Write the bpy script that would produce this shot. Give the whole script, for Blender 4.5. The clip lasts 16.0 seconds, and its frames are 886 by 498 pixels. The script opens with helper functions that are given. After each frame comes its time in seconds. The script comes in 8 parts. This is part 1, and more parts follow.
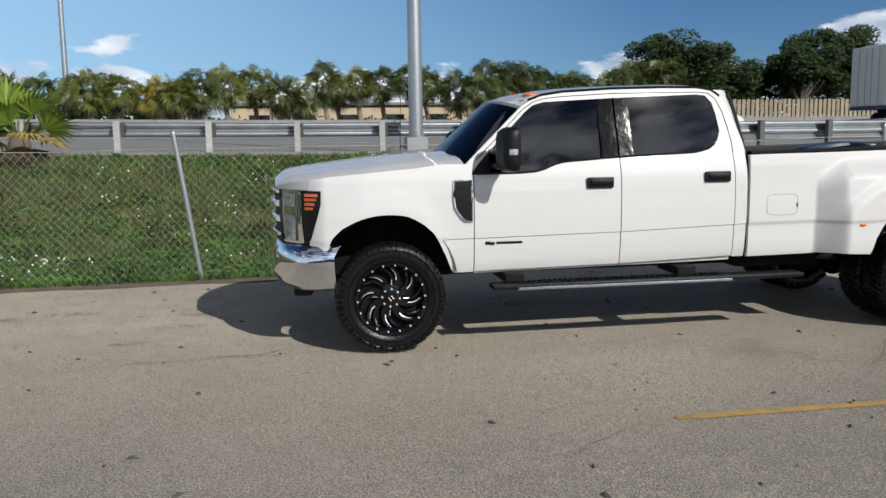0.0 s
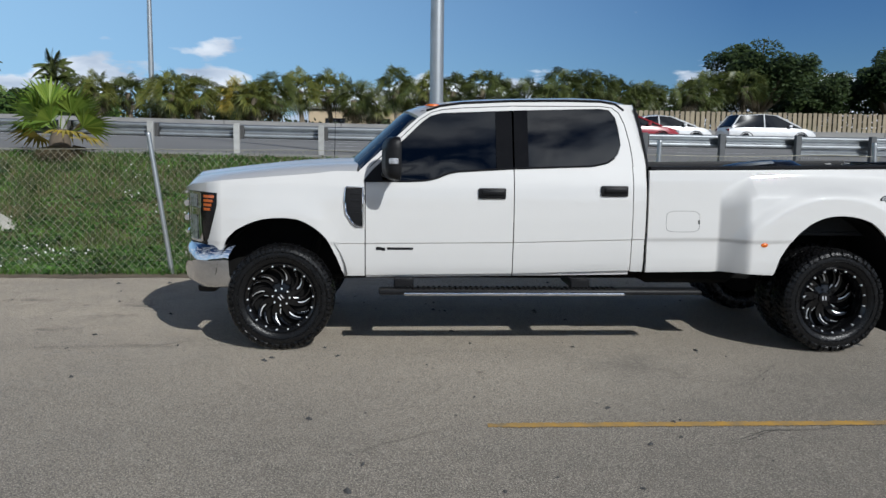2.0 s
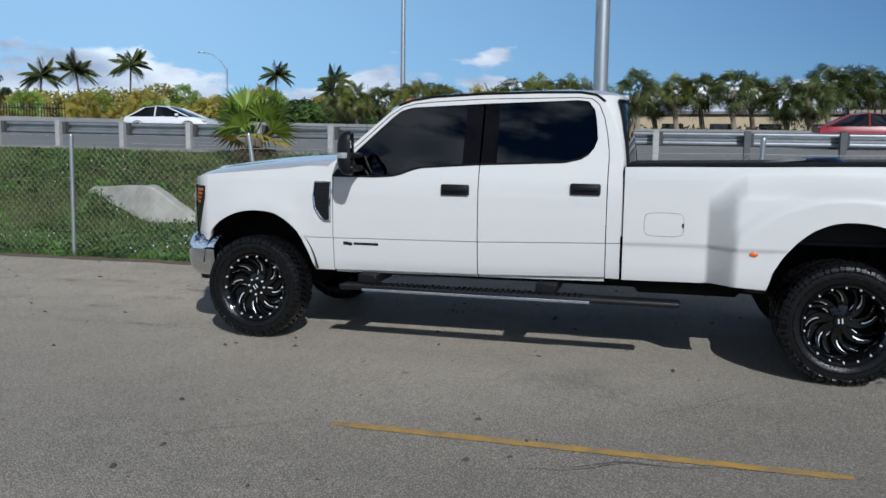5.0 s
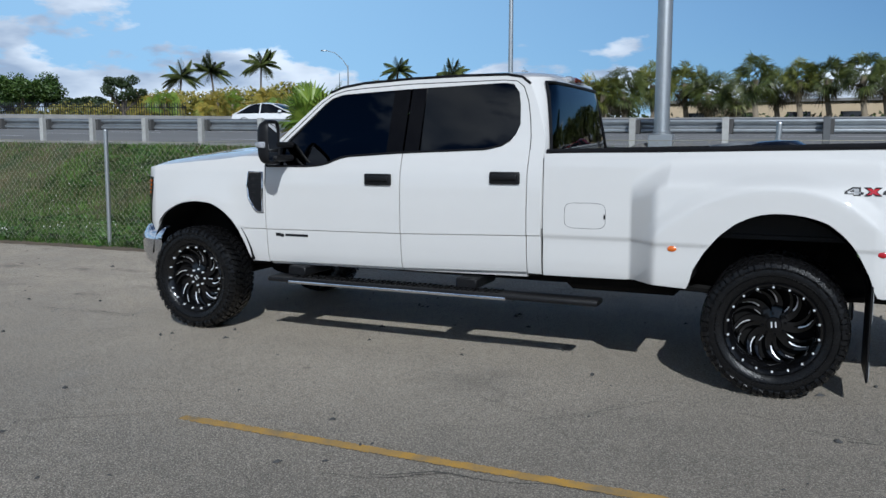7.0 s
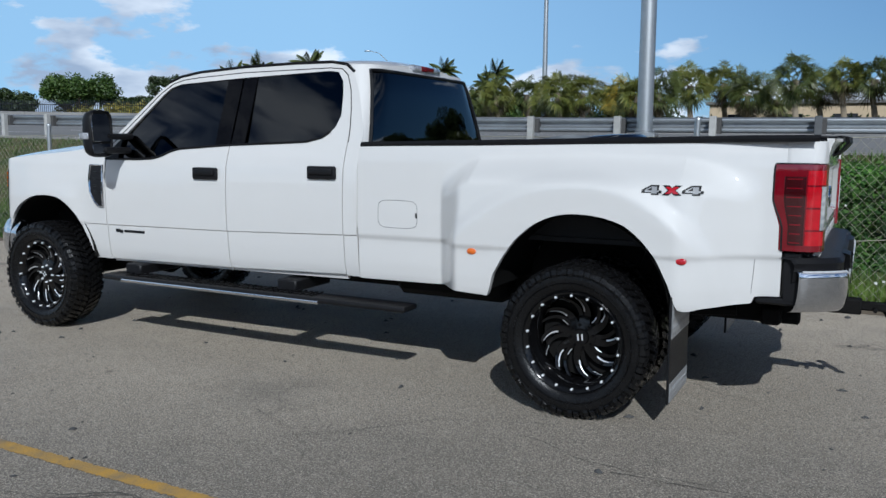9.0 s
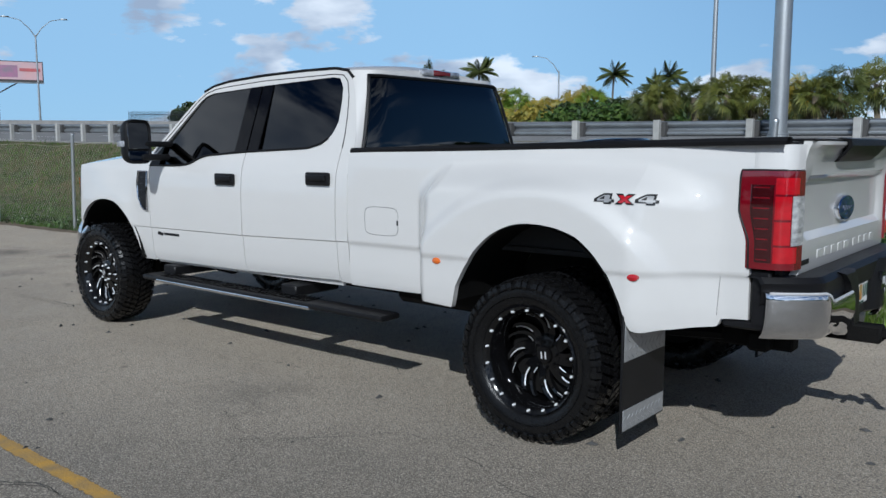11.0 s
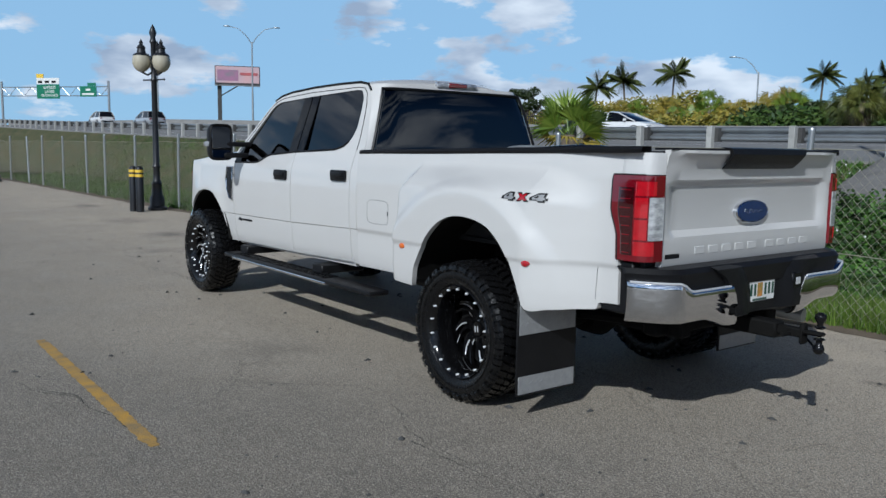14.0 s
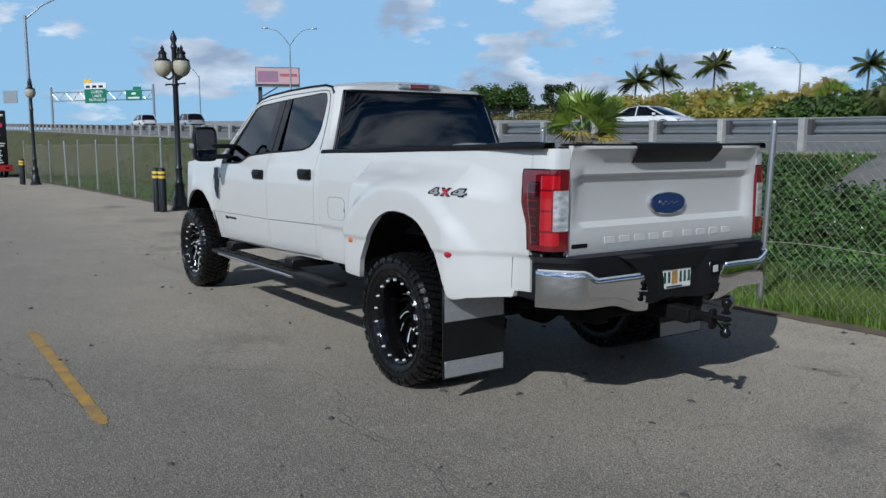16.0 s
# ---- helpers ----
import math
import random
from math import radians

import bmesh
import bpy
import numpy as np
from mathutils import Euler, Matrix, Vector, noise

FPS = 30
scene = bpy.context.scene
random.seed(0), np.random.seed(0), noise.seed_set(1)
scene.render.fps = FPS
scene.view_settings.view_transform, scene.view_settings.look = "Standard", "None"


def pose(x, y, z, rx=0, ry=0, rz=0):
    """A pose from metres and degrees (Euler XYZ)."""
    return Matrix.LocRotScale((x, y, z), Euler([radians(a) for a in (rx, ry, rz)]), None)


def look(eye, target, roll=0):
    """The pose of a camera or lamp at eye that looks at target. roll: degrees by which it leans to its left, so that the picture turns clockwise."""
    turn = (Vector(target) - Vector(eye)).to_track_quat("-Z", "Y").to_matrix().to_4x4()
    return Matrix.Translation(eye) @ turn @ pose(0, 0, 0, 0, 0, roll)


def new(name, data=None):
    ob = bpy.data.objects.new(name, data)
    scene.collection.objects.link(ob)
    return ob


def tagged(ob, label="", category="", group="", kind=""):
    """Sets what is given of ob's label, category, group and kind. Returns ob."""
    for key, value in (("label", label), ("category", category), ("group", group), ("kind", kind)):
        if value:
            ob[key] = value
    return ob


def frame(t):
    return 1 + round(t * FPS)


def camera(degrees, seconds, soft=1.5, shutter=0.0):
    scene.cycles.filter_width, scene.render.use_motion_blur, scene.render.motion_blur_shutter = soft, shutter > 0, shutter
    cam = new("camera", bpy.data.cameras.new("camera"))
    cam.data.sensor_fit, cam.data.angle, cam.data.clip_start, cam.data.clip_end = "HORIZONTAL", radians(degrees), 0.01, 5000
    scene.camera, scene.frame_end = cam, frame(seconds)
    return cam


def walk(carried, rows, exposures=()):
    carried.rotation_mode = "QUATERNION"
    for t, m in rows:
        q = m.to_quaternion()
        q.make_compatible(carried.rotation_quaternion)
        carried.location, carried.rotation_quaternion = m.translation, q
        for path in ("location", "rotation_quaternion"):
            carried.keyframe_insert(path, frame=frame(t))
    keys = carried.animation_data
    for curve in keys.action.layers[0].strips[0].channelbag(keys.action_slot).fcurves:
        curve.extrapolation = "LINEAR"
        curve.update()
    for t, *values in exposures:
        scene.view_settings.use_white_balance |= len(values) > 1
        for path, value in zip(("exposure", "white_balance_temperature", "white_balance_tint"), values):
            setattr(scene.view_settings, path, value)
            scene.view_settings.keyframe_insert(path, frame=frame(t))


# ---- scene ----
cam = camera(56.7, 16.0)
METRES, EYE, TILT, LEAN, TURN = 10.72, 1.62, 0.0, 0.0, -11.1
ROWS = [
    (0.0, 0.0, 0.0, 0.0, -0.11, -7.57, 0.83),
    (0.5, 0.0394, -0.0033, 0.0012, -2.51, -7.64, 0.49),
    (1.0, 0.073, -0.0006, 0.0002, -0.14, -7.54, -0.21),
    (1.5, 0.1062, -0.0, 0.0011, 1.5, -7.41, -0.99),
    (2.0, 0.1448, -0.01, 0.0019, 6.05, -7.15, -0.71),
    (2.5, 0.1838, -0.0033, 0.0005, 7.96, -7.19, -0.03),
    (3.0, 0.218, 0.0032, 0.0001, 10.4, -7.14, 0.2),
    (3.5, 0.2551, 0.0072, 0.0015, 12.44, -7.18, -0.52),
    (4.0, 0.2888, 0.0252, -0.0004, 17.02, -7.03, -0.53),
    (6.5, 0.4464, 0.1266, -0.0062, 31.24, -7.37, -0.47),
    (7.0, 0.47, 0.1552, -0.0074, 33.39, -7.41, 0.06),
    (7.5, 0.5001, 0.1819, -0.0087, 35.14, -7.34, 0.32),
    (8.0, 0.5251, 0.213, -0.0103, 33.37, -7.34, 0.23),
    (8.5, 0.5452, 0.2438, -0.0111, 33.76, -7.37, 0.09),
    (9.0, 0.5675, 0.27, -0.0122, 37.02, -7.36, -0.34),
    (9.5, 0.5799, 0.2969, -0.0145, 40.87, -7.14, -0.51),
    (12.0, 0.6853, 0.3751, -0.0106, 50.96, -7.03, 0.32),
    (12.5, 0.7092, 0.3838, -0.0124, 51.32, -6.91, 0.13),
    (13.0, 0.7288, 0.3945, -0.0102, 54.69, -6.81, -0.7),
    (13.5, 0.7477, 0.4103, -0.0104, 58.38, -6.83, -0.87),
    (14.0, 0.7699, 0.4149, -0.01, 62.38, -6.98, -0.86),
    (14.5, 0.7894, 0.4213, -0.0097, 64.53, -7.02, -0.44),
    (15.0, 0.8033, 0.4387, -0.0108, 67.04, -7.08, 0.06),
    (15.5, 0.8164, 0.4537, -0.0091, 66.2, -7.09, 0.24),
    (16.0, 0.822, 0.4568, -0.0088, 65.22, -7.19, 0.07),
]
WALK = [(t, pose(0, 0, EYE, TILT, LEAN, TURN) @ pose(METRES * x, METRES * y, METRES * z, 90 + pitch, roll, yaw)) for t, x, y, z, yaw, pitch, roll in ROWS]
walk(cam, WALK, [(0.0, -0.11, 6350, 9), (1.0, -0.28, 6150, 9), (2.0, -0.32, 5980, 8), (4.0, -0.37, 5800, 8), (6.5, -0.40, 5640, 7), (9.0, -0.38, 5640, 7), (12.0, -0.46, 5700, 7), (16.0, -0.51, 5650, 6)])

# ---- sky and sun ----
SUN_WAY = Vector((0.375, -0.72, 0.58)).normalized()


def sky():
    w = bpy.data.worlds.new("sky")
    scene.world = w
    w.use_nodes = True
    nt = w.node_tree
    nt.nodes.clear()
    N, L = nt.nodes.new, nt.links.new
    out, bg = N("ShaderNodeOutputWorld"), N("ShaderNodeBackground")
    tex = N("ShaderNodeTexSky")
    tex.sky_type, tex.sun_disc = "NISHITA", False
    tex.sun_elevation = math.asin(SUN_WAY.z)
    tex.sun_rotation = math.atan2(SUN_WAY.x, SUN_WAY.y)
    tex.air_density, tex.dust_density, tex.ozone_density = 1.0, 0.0, 4.0
    bg.inputs["Strength"].default_value = 0.060
    # broken fair-weather cloud low over the horizon, a few scraps higher up
    co, sep = N("ShaderNodeTexCoord"), N("ShaderNodeSeparateXYZ")
    L(co.outputs["Generated"], sep.inputs[0])
    stretch = N("ShaderNodeMapping")
    stretch.inputs["Scale"].default_value = (1.0, 1.0, 2.6)
    L(co.outputs["Generated"], stretch.inputs[0])
    puffs = N("ShaderNodeTexNoise")
    puffs.inputs["Scale"].default_value, puffs.inputs["Detail"].default_value, puffs.inputs["Roughness"].default_value = 5.2, 7.0, 0.55
    L(stretch.outputs[0], puffs.inputs["Vector"])
    low = N("ShaderNodeMapRange")
    low.inputs["From Min"].default_value, low.inputs["From Max"].default_value = 0.055, 0.135
    low.inputs["To Min"].default_value, low.inputs["To Max"].default_value = 0.135, -0.07
    high = N("ShaderNodeMapRange")
    high.inputs["From Min"].default_value, high.inputs["From Max"].default_value = 0.20, 0.42
    high.inputs["To Max"].default_value = 0.02
    L(sep.outputs["Z"], high.inputs["Value"])
    L(sep.outputs["Z"], low.inputs["Value"])
    west, more = N("ShaderNodeMapRange"), N("ShaderNodeMath")
    west.inputs["From Min"].default_value, west.inputs["From Max"].default_value = -0.62, -0.82
    L(sep.outputs["X"], west.inputs["Value"])
    lift, westward = N("ShaderNodeMapRange"), N("ShaderNodeMath")
    lift.inputs["From Min"].default_value, lift.inputs["From Max"].default_value = 0.05, 0.13
    lift.inputs["To Min"].default_value, lift.inputs["To Max"].default_value = -0.115, 0.105
    L(sep.outputs["Z"], lift.inputs["Value"])
    westward.operation = "MULTIPLY"
    L(west.outputs[0], westward.inputs[0])
    L(lift.outputs[0], westward.inputs[1])
    add = N("ShaderNodeMath")
    L(puffs.outputs["Fac"], add.inputs[0])
    both = N("ShaderNodeMath")
    L(low.outputs[0], both.inputs[0])
    L(high.outputs[0], both.inputs[1])
    L(both.outputs[0], more.inputs[0])
    L(westward.outputs[0], more.inputs[1])
    L(more.outputs[0], add.inputs[1])
    edge = N("ShaderNodeMapRange")
    edge.inputs["From Min"].default_value, edge.inputs["From Max"].default_value = 0.550, 0.592
    edge.inputs["To Max"].default_value = 0.9
    L(add.outputs[0], edge.inputs["Value"])
    # streaky broken cloud over the southern sky, where the sun stands
    flat_way, streaks = N("ShaderNodeMapping"), N("ShaderNodeTexNoise")
    flat_way.inputs["Location"].default_value, flat_way.inputs["Scale"].default_value = (3.1, 0.4, 1.7), (1.0, 1.0, 4.2)
    L(co.outputs["Generated"], flat_way.inputs[0])
    L(flat_way.outputs[0], streaks.inputs["Vector"])
    streaks.inputs["Scale"].default_value, streaks.inputs["Detail"].default_value, streaks.inputs["Roughness"].default_value = 4.2, 8.0, 0.6
    cover, south, masked, union = N("ShaderNodeMapRange"), N("ShaderNodeMapRange"), N("ShaderNodeMath"), N("ShaderNodeMath")
    cover.inputs["From Min"].default_value, cover.inputs["From Max"].default_value, cover.inputs["To Max"].default_value = 0.455, 0.555, 0.9
    south.inputs["From Min"].default_value, south.inputs["From Max"].default_value = -0.02, -0.25
    L(streaks.outputs["Fac"], cover.inputs["Value"])
    L(sep.outputs["Y"], south.inputs["Value"])
    masked.operation, union.operation = "MULTIPLY", "MAXIMUM"
    L(cover.outputs[0], masked.inputs[0])
    # the same cloud added over the unseen east, to brighten the tailgate
    east, sides = N("ShaderNodeMapRange"), N("ShaderNodeMath")
    east.inputs["From Min"].default_value, east.inputs["From Max"].default_value = 0.68, 0.84
    L(sep.outputs["X"], east.inputs["Value"])
    sides.operation = "MAXIMUM"
    L(south.outputs[0], sides.inputs[0])
    L(east.outputs[0], sides.inputs[1])
    L(sides.outputs[0], masked.inputs[1])
    L(masked.outputs[0], union.inputs[0])
    L(edge.outputs[0], union.inputs[1])
    shade = N("ShaderNodeTexNoise")
    shade.inputs["Scale"].default_value, shade.inputs["Detail"].default_value = 9.0, 4.0
    L(stretch.outputs[0], shade.inputs["Vector"])
    white = N("ShaderNodeMix")
    white.data_type = "RGBA"
    white.inputs[6].default_value, white.inputs[7].default_value = (8.2, 9.4, 11.6, 1), (20.5, 20.6, 20.8, 1)
    lit = N("ShaderNodeMapRange")
    lit.inputs["From Min"].default_value, lit.inputs["From Max"].default_value = 0.36, 0.64
    L(shade.outputs["Fac"], lit.inputs["Value"])
    L(lit.outputs[0], white.inputs[0])
    # cloud is brighter towards the sun
    toward, glare, sunny = N("ShaderNodeVectorMath"), N("ShaderNodeMapRange"), N("ShaderNodeVectorMath")
    toward.operation, sunny.operation = "DOT_PRODUCT", "SCALE"
    toward.inputs[1].default_value = SUN_WAY
    L(co.outputs["Generated"], toward.inputs[0])
    L(toward.outputs["Value"], glare.inputs["Value"])
    glare.inputs["From Min"].default_value, glare.inputs["From Max"].default_value = 0.70, 1.0
    glare.inputs["To Min"].default_value, glare.inputs["To Max"].default_value = 1.0, 2.4
    L(white.outputs[2], sunny.inputs[0])
    # seen from below, cloud is grey
    under, gain = N("ShaderNodeMapRange"), N("ShaderNodeMath")
    under.inputs["From Min"].default_value, under.inputs["From Max"].default_value = 0.22, 0.60
    under.inputs["To Min"].default_value, under.inputs["To Max"].default_value = 1.0, 0.40
    L(sep.outputs["Z"], under.inputs["Value"])
    gain.operation = "MULTIPLY"
    L(glare.outputs[0], gain.inputs[0])
    L(under.outputs[0], gain.inputs[1])
    L(gain.outputs[0], sunny.inputs["Scale"])
    mix = N("ShaderNodeMix")
    mix.data_type = "RGBA"
    L(union.outputs[0], mix.inputs[0])
    # thin haze, thicker to the west
    hz = N("ShaderNodeMapRange")
    hz.inputs["From Min"].default_value, hz.inputs["From Max"].default_value = 0.42, -0.55
    hz.inputs["To Max"].default_value = 0.76
    L(sep.outputs["X"], hz.inputs["Value"])
    haze = N("ShaderNodeMix")
    haze.data_type = "RGBA"
    haze.inputs[7].default_value = (9.4, 14.6, 19.2, 1)
    rise, thin = N("ShaderNodeMapRange"), N("ShaderNodeMath")
    rise.inputs["From Min"].default_value, rise.inputs["From Max"].default_value = 0.18, 0.36
    rise.inputs["To Min"].default_value, rise.inputs["To Max"].default_value = 1.0, 0.0
    L(sep.outputs["Z"], rise.inputs["Value"])
    thin.operation = "MULTIPLY"
    L(hz.outputs[0], thin.inputs[0])
    L(rise.outputs[0], thin.inputs[1])
    L(thin.outputs[0], haze.inputs[0])
    deep = N("ShaderNodeMix")
    deep.data_type, deep.blend_type = "RGBA", "MULTIPLY"
    deep.inputs[0].default_value, deep.inputs[7].default_value = 1.0, (0.60, 0.84, 1.14, 1)
    zenith, dome = N("ShaderNodeMapRange"), N("ShaderNodeVectorMath")
    zenith.inputs["From Min"].default_value, zenith.inputs["From Max"].default_value = 0.18, 0.55
    zenith.inputs["To Min"].default_value, zenith.inputs["To Max"].default_value = 1.0, 0.5
    L(sep.outputs["Z"], zenith.inputs["Value"])
    dome.operation = "SCALE"
    L(tex.outputs[0], dome.inputs[0])
    L(zenith.outputs[0], dome.inputs["Scale"])
    L(dome.outputs[0], deep.inputs[6])
    L(deep.outputs[2], haze.inputs[6])
    L(haze.outputs[2], mix.inputs[6])
    L(sunny.outputs[0], mix.inputs[7])
    L(mix.outputs[2], bg.inputs["Color"])
    L(bg.outputs[0], out.inputs[0])
    lamp = bpy.data.lights.new("sun", "SUN")
    lamp.energy, lamp.angle, lamp.color = 5.0, radians(0.53), (1.0, 0.962, 0.90)
    ob = new("sun", lamp)
    ob.matrix_world = look((0, 0, 30), Vector((0, 0, 30)) - SUN_WAY)


sky()


# ---- materials ----
def pbr(name, col, rough=0.5, metal=0.0, col2=None, scale=6.0, var=0.5, bump=0.0, bscale=80.0, coat=0.0, spec=0.5, rvar=0.0, stretch=(1, 1, 1), big=0.0, rand=0.0):
    """A surface of two colours mixed by noise at two scales, with fine relief."""
    m = bpy.data.materials.new(name)
    m.use_nodes = True
    nt = m.node_tree
    N, L = nt.nodes.new, nt.links.new
    b = nt.nodes["Principled BSDF"]
    b.inputs["Roughness"].default_value, b.inputs["Metallic"].default_value = rough, metal
    b.inputs["Coat Weight"].default_value, b.inputs["Coat Roughness"].default_value = coat, 0.03
    b.inputs["Specular IOR Level"].default_value = spec
    col2 = col2 or tuple(c * 0.78 for c in col)
    co, mp = N("ShaderNodeTexCoord"), N("ShaderNodeMapping")
    mp.inputs["Scale"].default_value = stretch
    L(co.outputs["Object"], mp.inputs[0])
    n1, n2 = N("ShaderNodeTexNoise"), N("ShaderNodeTexNoise")
    n1.inputs["Scale"].default_value, n1.inputs["Detail"].default_value = scale, 6.0
    n2.inputs["Scale"].default_value, n2.inputs["Detail"].default_value = bscale, 4.0
    L(mp.outputs[0], n1.inputs["Vector"])
    L(mp.outputs[0], n2.inputs["Vector"])
    fac = N("ShaderNodeMath")
    fac.operation = "MULTIPLY_ADD"
    L(n2.outputs["Fac"], fac.inputs[0])
    fac.inputs[1].default_value = 0.35
    L(n1.outputs["Fac"], fac.inputs[2])
    rng = N("ShaderNodeMapRange")
    rng.inputs["From Min"].default_value, rng.inputs["From Max"].default_value = 0.45, 0.95
    rng.inputs["To Max"].default_value = var
    L(fac.outputs[0], rng.inputs["Value"])
    mix = N("ShaderNodeMix")
    mix.data_type = "RGBA"
    mix.inputs[6].default_value, mix.inputs[7].default_value = (*col, 1), (*col2, 1)
    L(rng.outputs[0], mix.inputs[0])
    last = mix.outputs[2]
    if rand:
        info, hsv, rr = N("ShaderNodeObjectInfo"), N("ShaderNodeHueSaturation"), N("ShaderNodeMapRange")
        rr.inputs["To Min"].default_value, rr.inputs["To Max"].default_value = 1 - rand, 1 + rand
        L(info.outputs["Random"], rr.inputs["Value"])
        L(rr.outputs[0], hsv.inputs["Value"])
        L(last, hsv.inputs["Color"])
        last = hsv.outputs[0]
    L(last, b.inputs["Base Color"])
    if rvar:
        r = N("ShaderNodeMapRange")
        r.inputs["To Min"].default_value, r.inputs["To Max"].default_value = max(rough - rvar, 0.02), rough + rvar
        L(n1.outputs["Fac"], r.inputs["Value"])
        L(r.outputs[0], b.inputs["Roughness"])
    if bump:
        bp = N("ShaderNodeBump")
        bp.inputs["Strength"].default_value, bp.inputs["Distance"].default_value = bump, 0.01
        L(n2.outputs["Fac"], bp.inputs["Height"])
        L(bp.outputs[0], b.inputs["Normal"])
    return m


def leafy(name, col, col2, rough=0.55, trans=0.25, patch=0.0):
    """Leaves: colour differs from blade to blade and, with patch, from spot to spot; light passes through a little."""
    m = bpy.data.materials.new(name)
    m.use_nodes = True
    nt = m.node_tree
    N, L = nt.nodes.new, nt.links.new
    b = nt.nodes["Principled BSDF"]
    b.inputs["Roughness"].default_value = rough
    geo, mix = N("ShaderNodeNewGeometry"), N("ShaderNodeMix")
    mix.data_type = "RGBA"
    mix.inputs[6].default_value, mix.inputs[7].default_value = (*col, 1), (*col2, 1)
    L(geo.outputs["Random Per Island"], mix.inputs[0])
    last = mix.outputs[2]
    if patch:
        co, clump, rng, hsv = N("ShaderNodeTexCoord"), N("ShaderNodeTexNoise"), N("ShaderNodeMapRange"), N("ShaderNodeHueSaturation")
        clump.inputs["Scale"].default_value, clump.inputs["Detail"].default_value, clump.inputs["Roughness"].default_value = 1.3, 6.0, 0.7
        L(co.outputs["Object"], clump.inputs["Vector"])
        rng.inputs["From Min"].default_value, rng.inputs["From Max"].default_value = 0.34, 0.66
        rng.inputs["To Min"].default_value, rng.inputs["To Max"].default_value = 1.0 - patch, 1.0 + patch
        L(clump.outputs["Fac"], rng.inputs["Value"])
        L(rng.outputs[0], hsv.inputs["Value"])
        L(last, hsv.inputs["Color"])
        last = hsv.outputs[0]
    L(last, b.inputs["Base Color"])
    tr, add = N("ShaderNodeBsdfTranslucent"), N("ShaderNodeMixShader")
    L(last, tr.inputs["Color"])
    add.inputs[0].default_value = trans
    L(b.outputs[0], add.inputs[1])
    L(tr.outputs[0], add.inputs[2])
    L(add.outputs[0], nt.nodes["Material Output"].inputs[0])
    return m


def tinted(name, tint, rough=0.01, see=0.5, ior=1.5):
    """Dark window film on glass: partly see-through, mirror-like."""
    m = bpy.data.materials.new(name)
    m.use_nodes = True
    nt = m.node_tree
    N, L = nt.nodes.new, nt.links.new
    gl, tp, mx, fr = N("ShaderNodeBsdfGlossy"), N("ShaderNodeBsdfTransparent"), N("ShaderNodeMixShader"), N("ShaderNodeFresnel")
    gl.inputs["Roughness"].default_value = rough
    tp.inputs["Color"].default_value = (*tint, 1)
    fr.inputs["IOR"].default_value = ior
    L(fr.outputs[0], mx.inputs[0])
    L(tp.outputs[0], mx.inputs[1])
    L(gl.outputs[0], mx.inputs[2])
    L(mx.outputs[0], nt.nodes["Material Output"].inputs[0])
    return m


